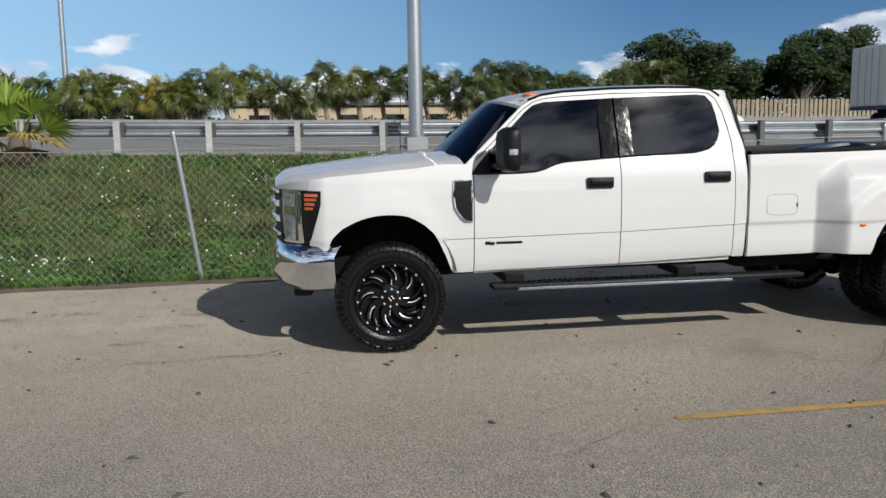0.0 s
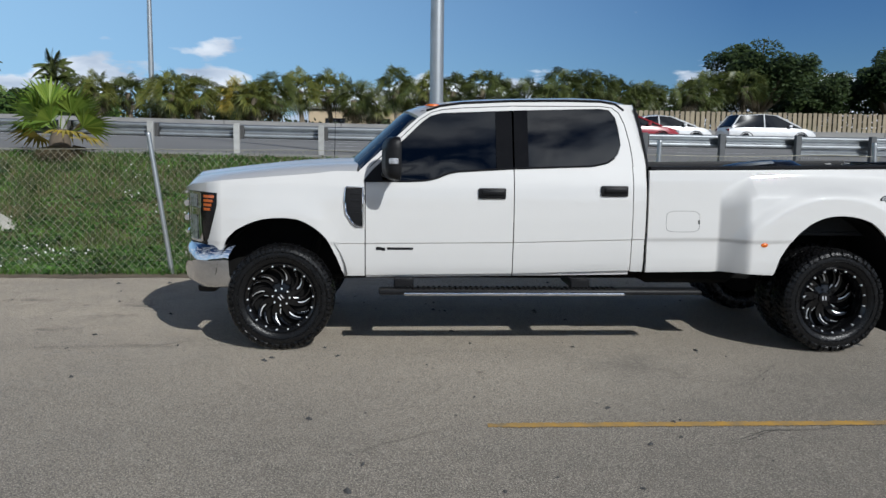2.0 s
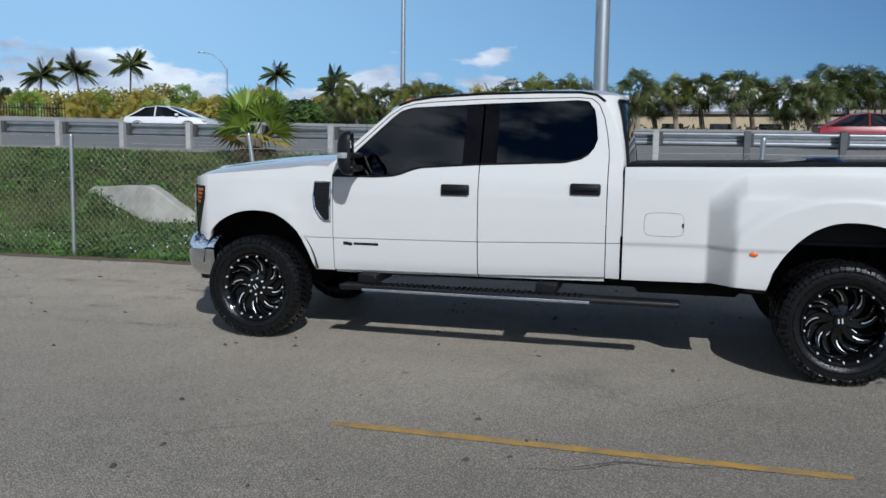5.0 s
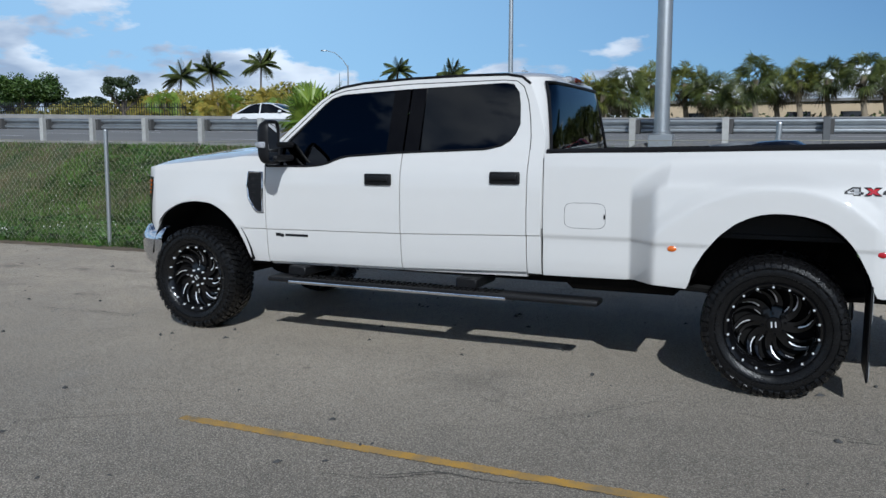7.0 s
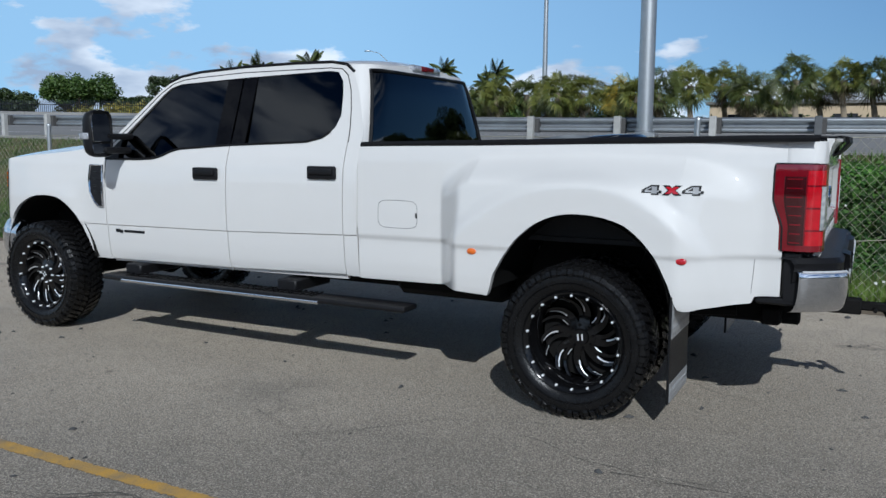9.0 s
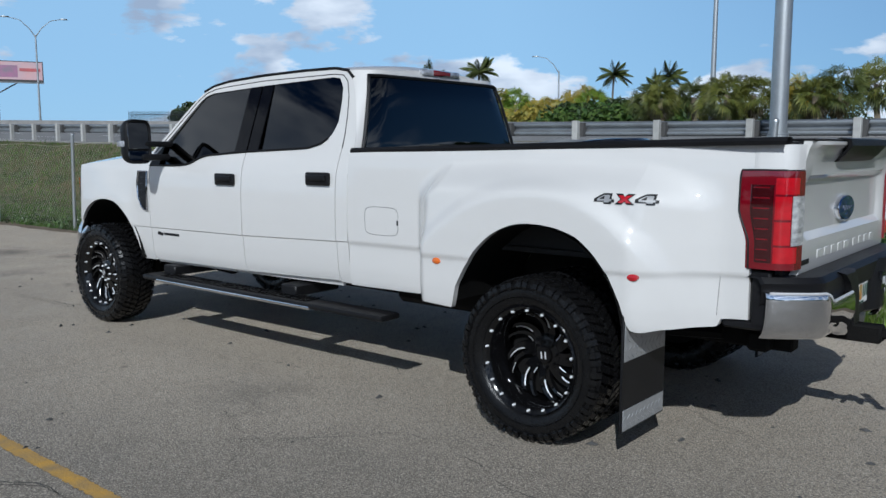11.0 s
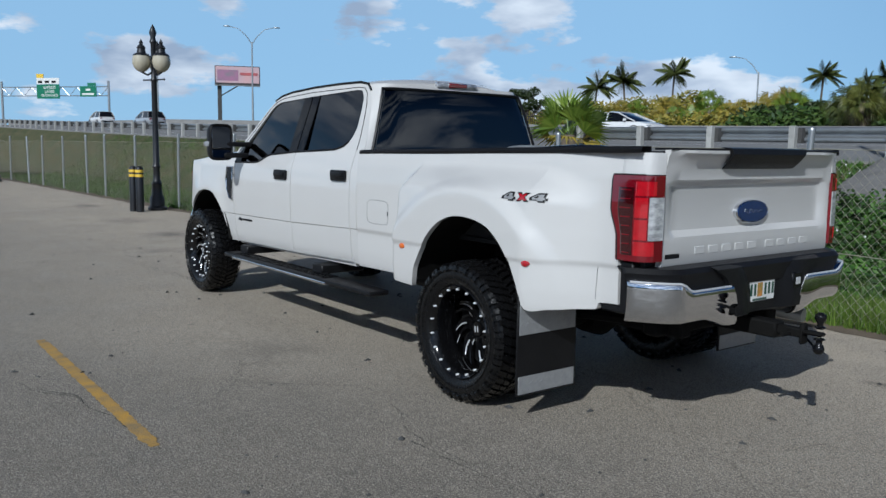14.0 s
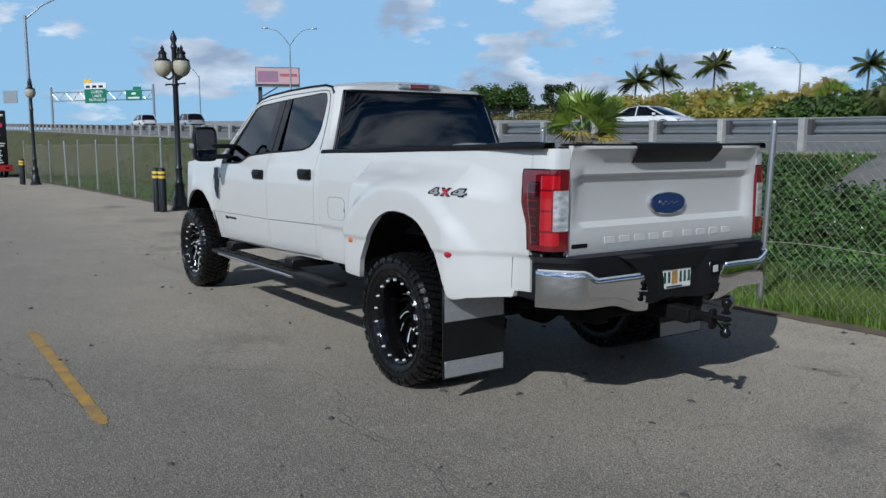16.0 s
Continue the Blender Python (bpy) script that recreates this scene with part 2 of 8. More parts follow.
def concrete_yard():
    """Worn pale asphalt: fine aggregate, broad stains, dark oil spots, hairline cracks."""
    m = bpy.data.materials.new("worn yard paving")
    m.use_nodes = True
    nt = m.node_tree
    N, L = nt.nodes.new, nt.links.new
    b = nt.nodes["Principled BSDF"]
    co = N("ShaderNodeTexCoord")

    def noise_at(scale, detail=5.0, rough=0.55):
        n = N("ShaderNodeTexNoise")
        n.inputs["Scale"].default_value, n.inputs["Detail"].default_value, n.inputs["Roughness"].default_value = scale, detail, rough
        L(co.outputs["Object"], n.inputs["Vector"])
        return n.outputs["Fac"]

    def ramp(src, a, z, lo, hi):
        r = N("ShaderNodeMapRange")
        r.inputs["From Min"].default_value, r.inputs["From Max"].default_value = a, z
        r.inputs["To Min"].default_value, r.inputs["To Max"].default_value = lo, hi
        L(src, r.inputs["Value"])
        return r.outputs[0]

    def blend(f, a, c, kind="MIX"):
        x = N("ShaderNodeMix")
        x.data_type, x.blend_type = "RGBA", kind
        for k, v in ((0, f), (6, a), (7, c)):
            if isinstance(v, (tuple, float)):
                x.inputs[k].default_value = v
            else:
                L(v, x.inputs[k])
        return x.outputs[2]

    sep = N("ShaderNodeSeparateXYZ")
    L(co.outputs["Object"], sep.inputs[0])
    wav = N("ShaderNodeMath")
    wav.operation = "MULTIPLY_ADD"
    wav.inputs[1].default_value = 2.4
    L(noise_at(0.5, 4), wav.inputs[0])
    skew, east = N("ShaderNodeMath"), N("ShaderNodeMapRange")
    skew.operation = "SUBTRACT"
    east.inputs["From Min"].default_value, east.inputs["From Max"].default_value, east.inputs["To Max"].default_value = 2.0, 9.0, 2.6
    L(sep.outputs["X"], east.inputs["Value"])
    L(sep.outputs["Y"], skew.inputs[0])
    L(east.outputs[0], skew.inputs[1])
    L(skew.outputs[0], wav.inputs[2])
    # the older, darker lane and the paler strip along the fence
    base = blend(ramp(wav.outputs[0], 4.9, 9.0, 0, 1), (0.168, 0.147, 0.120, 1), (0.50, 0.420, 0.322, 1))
    base = blend(ramp(noise_at(0.42, 7, 0.6), 0.42, 0.66, 0, 0.55), base, (0.305, 0.262, 0.208, 1))
    base = blend(ramp(noise_at(2.4, 8, 0.68), 0.44, 0.72, 0, 0.65), base, (0.270, 0.233, 0.186, 1))
    base = blend(ramp(noise_at(7.0, 6, 0.7), 0.52, 0.75, 0, 0.45), base, (0.40, 0.352, 0.285, 1))
    base = blend(ramp(noise_at(120, 2, 0.6), 0.52, 0.61, 0.0, 0.9), base, (0.54, 0.485, 0.405, 1))
    base = blend(ramp(noise_at(85, 2, 0.6), 0.53, 0.62, 0.0, 0.85), base, (0.085, 0.082, 0.076, 1))
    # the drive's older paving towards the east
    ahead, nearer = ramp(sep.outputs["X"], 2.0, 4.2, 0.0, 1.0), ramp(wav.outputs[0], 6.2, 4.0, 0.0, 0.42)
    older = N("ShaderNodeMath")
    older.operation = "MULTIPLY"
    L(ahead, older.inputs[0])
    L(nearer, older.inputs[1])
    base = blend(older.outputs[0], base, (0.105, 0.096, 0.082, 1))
    # old oil patches
    for px, py, pr in ((-7.5, 8.05, 0.75), (-4.7, 7.75, 0.62), (-11.8, 8.3, 0.5), (3.5, 5.5, 0.42), (-2.6, 6.9, 0.35), (7.4, 7.2, 0.3)):
        dist, wob2 = N("ShaderNodeVectorMath"), N("ShaderNodeMath")
        dist.operation, wob2.operation = "DISTANCE", "MULTIPLY_ADD"
        dist.inputs[1].default_value = (px, py, 0)
        L(co.outputs["Object"], dist.inputs[0])
        wob2.inputs[1].default_value = -1.5
        L(noise_at(3.0, 6, 0.7), wob2.inputs[0])
        L(dist.outputs["Value"], wob2.inputs[2])
        base = blend(ramp(wob2.outputs[0], -0.75, pr - 0.75, 0.40, 0.0), base, (0.09, 0.084, 0.076, 1))
    # flat dark smudges by the fence, longer than wide
    for px, py, pr in ((-0.82, 7.98, 0.20), (-0.90, 7.48, 0.15), (-1.98, 8.32, 0.22), (-2.58, 8.19, 0.20), (-1.21, 6.95, 0.13), (-3.68, 8.08, 0.30), (-4.78, 7.88, 0.45), (-12.05, 8.55, 0.6), (6.71, 8.37, 0.14), (7.6, 8.1, 0.12)):
        flat_way, dist, wob2 = N("ShaderNodeMapping"), N("ShaderNodeVectorMath"), N("ShaderNodeMath")
        dist.operation, wob2.operation = "DISTANCE", "MULTIPLY_ADD"
        flat_way.inputs["Scale"].default_value = (0.8, 1.7, 1.0)
        dist.inputs[1].default_value = (px * 0.8, py * 1.7, 0)
        L(co.outputs["Object"], flat_way.inputs[0])
        L(flat_way.outputs[0], dist.inputs[0])
        wob2.inputs[1].default_value = -0.8
        L(noise_at(6.0, 6, 0.7), wob2.inputs[0])
        L(dist.outputs["Value"], wob2.inputs[2])
        base = blend(ramp(wob2.outputs[0], -0.42, pr - 0.40, 0.62, 0.0), base, (0.085, 0.075, 0.062, 1))
    # pale and dark chips of stone, and hair cracks in a wide net
    chips = N("ShaderNodeTexVoronoi")
    chips.inputs["Scale"].default_value = 95.0
    L(co.outputs["Object"], chips.inputs["Vector"])
    tone = N("ShaderNodeSeparateColor")
    L(chips.outputs["Color"], tone.inputs[0])
    base = blend(ramp(tone.outputs[0], 0.80, 0.92, 0.0, 0.30), base, (0.52, 0.475, 0.40, 1))
    base = blend(ramp(tone.outputs[1], 0.78, 0.90, 0.0, 0.42), base, (0.075, 0.070, 0.062, 1))
    bend, net = N("ShaderNodeVectorMath"), N("ShaderNodeTexVoronoi")
    warp = N("ShaderNodeTexNoise")
    warp.inputs["Scale"].default_value, warp.inputs["Detail"].default_value = 1.6, 6.0
    L(co.outputs["Object"], warp.inputs["Vector"])
    bend.operation = "MULTIPLY_ADD"
    bend.inputs[1].default_value = (0.9, 0.9, 0.0)
    L(warp.outputs["Color"], bend.inputs[0])
    L(co.outputs["Object"], bend.inputs[2])
    net.feature = "DISTANCE_TO_EDGE"
    net.inputs["Scale"].default_value = 0.55
    L(bend.outputs[0], net.inputs["Vector"])
    gap = N("ShaderNodeMath")
    gap.operation = "MULTIPLY"
    L(ramp(net.outputs["Distance"], 0.0, 0.006, 1.0, 0.0), gap.inputs[0])
    L(ramp(noise_at(0.8, 4), 0.48, 0.64, 0.0, 0.50), gap.inputs[1])
    base = blend(gap.outputs[0], base, (0.075, 0.066, 0.055, 1))
    vor = N("ShaderNodeTexVoronoi")
    vor.inputs["Scale"].default_value = 1.15
    wob = N("ShaderNodeMapping")
    L(co.outputs["Object"], wob.inputs[0])
    L(wob.outputs[0], vor.inputs["Vector"])
    spot = ramp(vor.outputs["Distance"], 0.02, 0.05, 0.6, 0.0)
    base = blend(spot, base, (0.055, 0.05, 0.045, 1))
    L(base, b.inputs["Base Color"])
    L(ramp(noise_at(1.4), 0.3, 0.7, 0.62, 0.85), b.inputs["Roughness"])
    b.inputs["Specular IOR Level"].default_value = 0.35
    bp = N("ShaderNodeBump")
    bp.inputs["Strength"].default_value, bp.inputs["Distance"].default_value = 0.8, 0.008
    L(noise_at(90, 4), bp.inputs["Height"])
    L(bp.outputs[0], b.inputs["Normal"])
    return m


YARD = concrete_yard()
PAINT = pbr("white truck paint", (0.575, 0.565, 0.548), 0.5, spec=0.3, coat=1.0, col2=(0.548, 0.538, 0.522), scale=1.5, var=0.4, bscale=300)
CHROME = pbr("polished chrome", (0.70, 0.71, 0.735), 0.035, 1.0, col2=(0.62, 0.63, 0.655), scale=4)
DECALGREY = pbr("grey decal film", (0.27, 0.275, 0.285), 0.42, col2=(0.17, 0.175, 0.18), scale=9)
MIRROR = pbr("tinted mirror", (0.52, 0.54, 0.57), 0.02, 1.0, col2=(0.48, 0.50, 0.53), scale=2)
BLACK = pbr("black textured plastic", (0.006, 0.006, 0.007), 0.42, spec=0.22, col2=(0.013, 0.013, 0.014), bump=0.12, bscale=400)
GLOSSBLACK = pbr("gloss black", (0.005, 0.005, 0.006), 0.16, spec=0.3, col2=(0.008, 0.008, 0.009))
UNDER = pbr("underbody", (0.005, 0.005, 0.005), 0.8, spec=0.12, col2=(0.012, 0.011, 0.010), scale=12, bump=0.3)
RUBBER = pbr("tyre rubber", (0.0045, 0.0045, 0.005), 0.27, spec=0.24, col2=(0.009, 0.0088, 0.0085), scale=18, bump=0.2, bscale=160, rvar=0.08)
PILLAR = pbr("gloss black trim", (0.003, 0.003, 0.004), 0.035, spec=0.15, col2=(0.005, 0.005, 0.006), bump=0.05, bscale=14)
RIMBLACK = pbr("gloss black rim", (0.003, 0.003, 0.0035), 0.10, 0.0, spec=0.4, col2=(0.005, 0.005, 0.005))
BOLTS = pbr("bright bolt heads", (0.85, 0.86, 0.88), 0.3, 0.25, col2=(0.7, 0.71, 0.73))
MILLED = pbr("milled aluminium", (0.90, 0.90, 0.92), 0.34, 0.55, col2=(0.75, 0.75, 0.78), scale=30)
GLASS = tinted("tinted window", (0.016, 0.020, 0.034), rough=0.022, ior=1.85)
SCREEN = tinted("windscreen", (0.24, 0.30, 0.36), ior=1.6)
REDLENS = pbr("red lamp lens", (0.155, 0.0016, 0.008), 0.08, col2=(0.085, 0.001, 0.004), scale=14, coat=1.0)
REDBRIGHT = pbr("bright red reflector", (0.46, 0.004, 0.012), 0.12, col2=(0.20, 0.0015, 0.005), scale=26, coat=1.0)
DARKRED = pbr("dark red lens", (0.040, 0.001, 0.003), 0.10, col2=(0.014, 0.0006, 0.001), scale=40, stretch=(1, 1, 3), coat=1.0)
AMBER = pbr("amber lens", (0.62, 0.13, 0.01), 0.2, col2=(0.45, 0.08, 0.006), coat=1.0)
CLEAR = pbr("clear lamp lens", (0.62, 0.64, 0.68), 0.10, 0.35, col2=(0.10, 0.105, 0.12), scale=28, var=0.9, coat=1.0)
WIRE = pbr("dull galvanised wire", (0.36, 0.355, 0.29), 0.55, 0.25, col2=(0.21, 0.185, 0.125), scale=1.5, var=0.9)
REVERSE = pbr("frosted reversing lens", (0.80, 0.81, 0.83), 0.16, 0.35, col2=(0.20, 0.21, 0.23), scale=22, var=0.9, stretch=(1, 1, 2), coat=1.0)
GALV = pbr("galvanised steel", (0.44, 0.46, 0.47), 0.42, 0.85, col2=(0.30, 0.315, 0.325), scale=5, rvar=0.1, bscale=40)
RAILGREY = pbr("weathered rail steel", (0.36, 0.38, 0.395), 0.42, 0.75, col2=(0.25, 0.26, 0.27), scale=3, var=0.8, bump=0.1, bscale=60)
RAILDARK = pbr("dark weathered post", (0.11, 0.115, 0.12), 0.7, 0.3, col2=(0.07, 0.07, 0.075), scale=7)
POSTGREY = pbr("weathered grey post", (0.40, 0.40, 0.385), 0.85, col2=(0.28, 0.275, 0.26), scale=7, var=0.9, bump=0.3, rand=0.1)
DARKWOOD = pbr("dark block", (0.05, 0.05, 0.05), 0.85, col2=(0.09, 0.085, 0.08), scale=14, bump=0.3)
ASPHALT = pbr("highway asphalt", (0.20, 0.195, 0.19), 0.9, col2=(0.15, 0.148, 0.145), scale=0.3, var=0.9, bump=0.3, bscale=40)
BARRIER = pbr("concrete barrier", (0.25, 0.245, 0.235), 0.9, col2=(0.16, 0.155, 0.15), scale=0.8, var=0.9, bump=0.2, stretch=(1, 1, 3))
APRON = pbr("crumbled grey asphalt", (0.165, 0.160, 0.155), 0.95, col2=(0.10, 0.097, 0.095), scale=4, var=0.9, bump=0.6, bscale=45)
SLAB = pbr("broken concrete", (0.40, 0.385, 0.34), 0.9, col2=(0.24, 0.23, 0.20), scale=3, var=0.9, bump=0.6, bscale=35)
SOIL = pbr("lawn soil", (0.026, 0.046, 0.011), 0.95, col2=(0.115, 0.088, 0.042), scale=1.6, var=0.95, bump=0.8, bscale=30)
DIRT = pbr("brown dirt", (0.15, 0.115, 0.08), 0.95, col2=(0.075, 0.06, 0.042), scale=5, var=0.95, bump=0.8, bscale=60)
GRASS = leafy("grass blades", (0.019, 0.060, 0.007), (0.105, 0.185, 0.026), trans=0.25, patch=0.7)
YOUNGGRASS = leafy("light green grass", (0.075, 0.145, 0.014), (0.17, 0.245, 0.036), trans=0.3, patch=0.6)
DRYGRASS = leafy("dry grass", (0.14, 0.125, 0.05), (0.075, 0.10, 0.028), trans=0.25)
WEED = leafy("broad weed leaves", (0.014, 0.048, 0.007), (0.070, 0.145, 0.022), trans=0.22, patch=0.8)
FANLEAF = leafy("fan palm leaf", (0.10, 0.185, 0.022), (0.28, 0.37, 0.060), rough=0.35, trans=0.35)
FANOLD = leafy("yellowed palm leaf", (0.50, 0.36, 0.05), (0.30, 0.25, 0.06), trans=0.3)
PALMDARK = leafy("dark palm leaf", (0.044, 0.066, 0.018), (0.118, 0.134, 0.035), rough=0.45, trans=0.2)
PALMOLIVE = leafy("olive palm leaf", (0.078, 0.105, 0.023), (0.205, 0.205, 0.046), rough=0.45, trans=0.22)
PALMDEAD = leafy("dead palm skirt", (0.075, 0.056, 0.028), (0.040, 0.036, 0.018), trans=0.15)
PALMGOLD = leafy("golden palm leaf", (0.46, 0.33, 0.05), (0.20, 0.21, 0.045), trans=0.3)
# golden scrub; part of its sunlit brightness is put into the leaf colour
SCRUB = leafy("scrub leaves with sunlight in the colour", (0.13, 0.155, 0.030), (0.42, 0.33, 0.058), trans=0.3)
OAKLEAF = leafy("broadleaf", (0.015, 0.032, 0.009), (0.050, 0.076, 0.019), rough=0.5, trans=0.2)
BARK = pbr("bark", (0.14, 0.11, 0.08), 0.95, col2=(0.075, 0.06, 0.045), scale=9, bump=0.8, bscale=30, stretch=(1, 1, 0.4))
PALMBARK = pbr("pale palm trunk", (0.26, 0.215, 0.155), 0.95, col2=(0.14, 0.11, 0.08), scale=9, bump=0.8, bscale=30, stretch=(1, 1, 2))
TANWALL = pbr("tan render", (0.50, 0.40, 0.27), 0.9, col2=(0.42, 0.33, 0.22), scale=0.8, var=0.8, bump=0.1)
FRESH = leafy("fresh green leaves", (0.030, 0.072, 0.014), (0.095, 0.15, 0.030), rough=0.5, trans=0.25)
LAMPBLACK = pbr("black lamp iron", (0.012, 0.013, 0.016), 0.38, 0.2, col2=(0.022, 0.022, 0.025), coat=0.2)
GLOBE = pbr("acrylic globe", (0.46, 0.42, 0.32), 0.25, col2=(0.36, 0.33, 0.25), scale=6, coat=0.5)
CRACK = pbr("dirt in a crack", (0.085, 0.08, 0.072), 0.95, col2=(0.05, 0.047, 0.042), scale=8)
YELLOW = pbr("worn yellow line", (0.47, 0.265, 0.038), 0.85, col2=(0.20, 0.16, 0.10), scale=9, var=0.95, bump=0.3)
BANDYEL = pbr("yellow band", (0.75, 0.50, 0.04), 0.5)
BOARD = pbr("fence board", (0.34, 0.285, 0.20), 0.9, col2=(0.20, 0.165, 0.115), scale=2, var=0.9, rand=0.15)
SIGNGREEN = pbr("sign green", (0.005, 0.16, 0.085), 0.5, col2=(0.004, 0.13, 0.07))
SIGNWHITE = pbr("sign white", (0.75, 0.75, 0.73), 0.5)
BEDLINER = pbr("bed liner", (0.012, 0.012, 0.013), 0.75, bump=0.4, bscale=200)
CARGLASS = pbr("dark car glass", (0.006, 0.007, 0.009), 0.04, spec=0.5, col2=(0.008, 0.009, 0.011))
SEATS = pbr("dark cloth", (0.05, 0.05, 0.055), 0.9, col2=(0.03, 0.03, 0.035), bump=0.3)
PLATEGREEN = pbr("plate green", (0.02, 0.07, 0.045), 0.5)
PLATEART = pbr("plate picture", (0.62, 0.24, 0.05), 0.5, col2=(0.10, 0.20, 0.06), scale=40, var=1.0)
BADGE = pbr("blue badge", (0.01, 0.035, 0.13), 0.12, coat=1.0)
PLATE = pbr("tread plate", (0.33, 0.335, 0.34), 0.38, 0.3, col2=(0.22, 0.225, 0.23), scale=20, rvar=0.1)


# ---- mesh tools ----
def mesh_ob(name, bm, material, smooth=40):
    me = bpy.data.meshes.new(name)
    bm.normal_update()
    if smooth:
        lim = radians(smooth)
        for f in bm.faces:
            f.smooth = True
        for e in bm.edges:
            if len(e.link_faces) == 2 and e.calc_face_angle(0) > lim:
                e.smooth = False
    bm.to_mesh(me)
    bm.free()
    for m in material if isinstance(material, (list, tuple)) else [material]:
        me.materials.append(m)
    return new(name, me)


def part(name, bm, material, parent, label="", smooth=40):
    ob = mesh_ob(name, bm, material, smooth)
    ob.parent = parent
    return tagged(ob, label)


def thing(name, m, label, category, group="", kind=""):
    ob = new(name)
    ob.empty_display_size = 0.2
    ob.matrix_world = m
    return tagged(ob, label, category, group, kind)


def box(bm, lo, hi, bevel=0.0, m=None, seg=1):
    r = bmesh.ops.create_cube(bm, size=1.0)
    vs = r["verts"]
    lo, hi = Vector(lo), Vector(hi)
    for v in vs:
        v.co = Vector((lo[i] + (v.co[i] + 0.5) * (hi[i] - lo[i]) for i in range(3)))
    if bevel:
        es = list({e for v in vs for e in v.link_edges})
        got = bmesh.ops.bevel(bm, geom=es, offset=bevel, segments=seg, affect="EDGES", profile=0.5)
        vs = list({v for f in got["faces"] for v in f.verts} | {v for v in vs if v.is_valid})
    if m is not None:
        bmesh.ops.transform(bm, matrix=m, verts=[v for v in vs if v.is_valid])
    return bm


def boxed(lo, hi, bevel=0.0, m=None, seg=1):
    return box(bmesh.new(), lo, hi, bevel, m, seg)


def tube(bm, pts, rad, seg=10, cap=True):
    """A round bar along points; rad one number or one each."""
    pts = [Vector(p) for p in pts]
    rads = rad if isinstance(rad, (list, tuple)) else [rad] * len(pts)
    rings, side = [], None
    for i, p in enumerate(pts):
        d = (pts[min(i + 1, len(pts) - 1)] - pts[max(i - 1, 0)]).normalized()
        if side is None:
            side = d.orthogonal().normalized()
        side = (side - d * side.dot(d)).normalized()
        up = d.cross(side)
        rings.append([bm.verts.new(p + rads[i] * (math.cos(a) * side + math.sin(a) * up)) for a in [2 * math.pi * k / seg for k in range(seg)]])
    for a, b in zip(rings, rings[1:]):
        for k in range(seg):
            bm.faces.new((a[k], a[(k + 1) % seg], b[(k + 1) % seg], b[k]))
    if cap and len(rings) > 1:
        bm.faces.new(rings[0][::-1])
        bm.faces.new(rings[-1])
    return bm


def lathe(bm, prof, seg=32, m=None, closed=False, cap=True):
    """Turn (radius, height) points round z."""
    rings = []
    for r, z in prof:
        rings.append([bm.verts.new((r * math.cos(2 * math.pi * k / seg), r * math.sin(2 * math.pi * k / seg), z)) for k in range(seg)])
    pairs = list(zip(rings, rings[1:])) + ([(rings[-1], rings[0])] if closed else [])
    for a, b in pairs:
        for k in range(seg):
            bm.faces.new((a[k], a[(k + 1) % seg], b[(k + 1) % seg], b[k]))
    if cap and not closed:
        if prof[0][0] > 1e-4:
            bm.faces.new(rings[0][::-1])
        if prof[-1][0] > 1e-4:
            bm.faces.new(rings[-1])
    if m is not None:
        bmesh.ops.transform(bm, matrix=m, verts=[v for r in rings for v in r])
    return bm


def sheet(bm, rows):
    """Quads over a grid of points."""
    vs = [[bm.verts.new(p) for p in r] for r in rows]
    for a, b in zip(vs, vs[1:]):
        for k in range(len(a) - 1):
            bm.faces.new((a[k], a[k + 1], b[k + 1], b[k]))
    return vs


def soup(name, verts, faces, material, smooth=False):
    me = bpy.data.meshes.new(name)
    me.from_pydata([tuple(v) for v in verts], [], faces)
    if smooth:
        me.polygons.foreach_set("use_smooth", [True] * len(me.polygons))
    for m in material if isinstance(material, (list, tuple)) else [material]:
        me.materials.append(m)
    return new(name, me)


def smooth_step(a, b, x):
    t = np.clip((np.asarray(x, float) - a) / (b - a), 0, 1)
    return t * t * (3 - 2 * t)


# ---- the lie of the land ----
RAIL_Y = 18.6


def verge(x):
    """Height of the highway's near edge, which climbs towards the west."""
    return float(np.interp(x, [-400, -100, -50, -28, -14, 0, 12, 400], [6.2, 3.45, 2.27, 1.80, 1.55, 1.37, 1.29, 1.25]))


def land(x, y):
    """Height of the ground: level yard, grass bank, banked highway, flat beyond."""
    h = verge(x)
    if y <= 9.9:
        return 0.0
    if y <= 18.2:
        return float(np.interp(y, [9.9, 11.0, 12.5, 14.0, 14.8, 15.4, 16.2, 17.2, 18.2], [0.0, -0.06, -0.16, -0.20, -0.10, 0.10 * h, 0.40 * h, 0.75 * h, h]))
    if y <= 44:
        return h + 0.65 * max(0.0, (y - 19.0) / 25.0)
    return h + 0.65


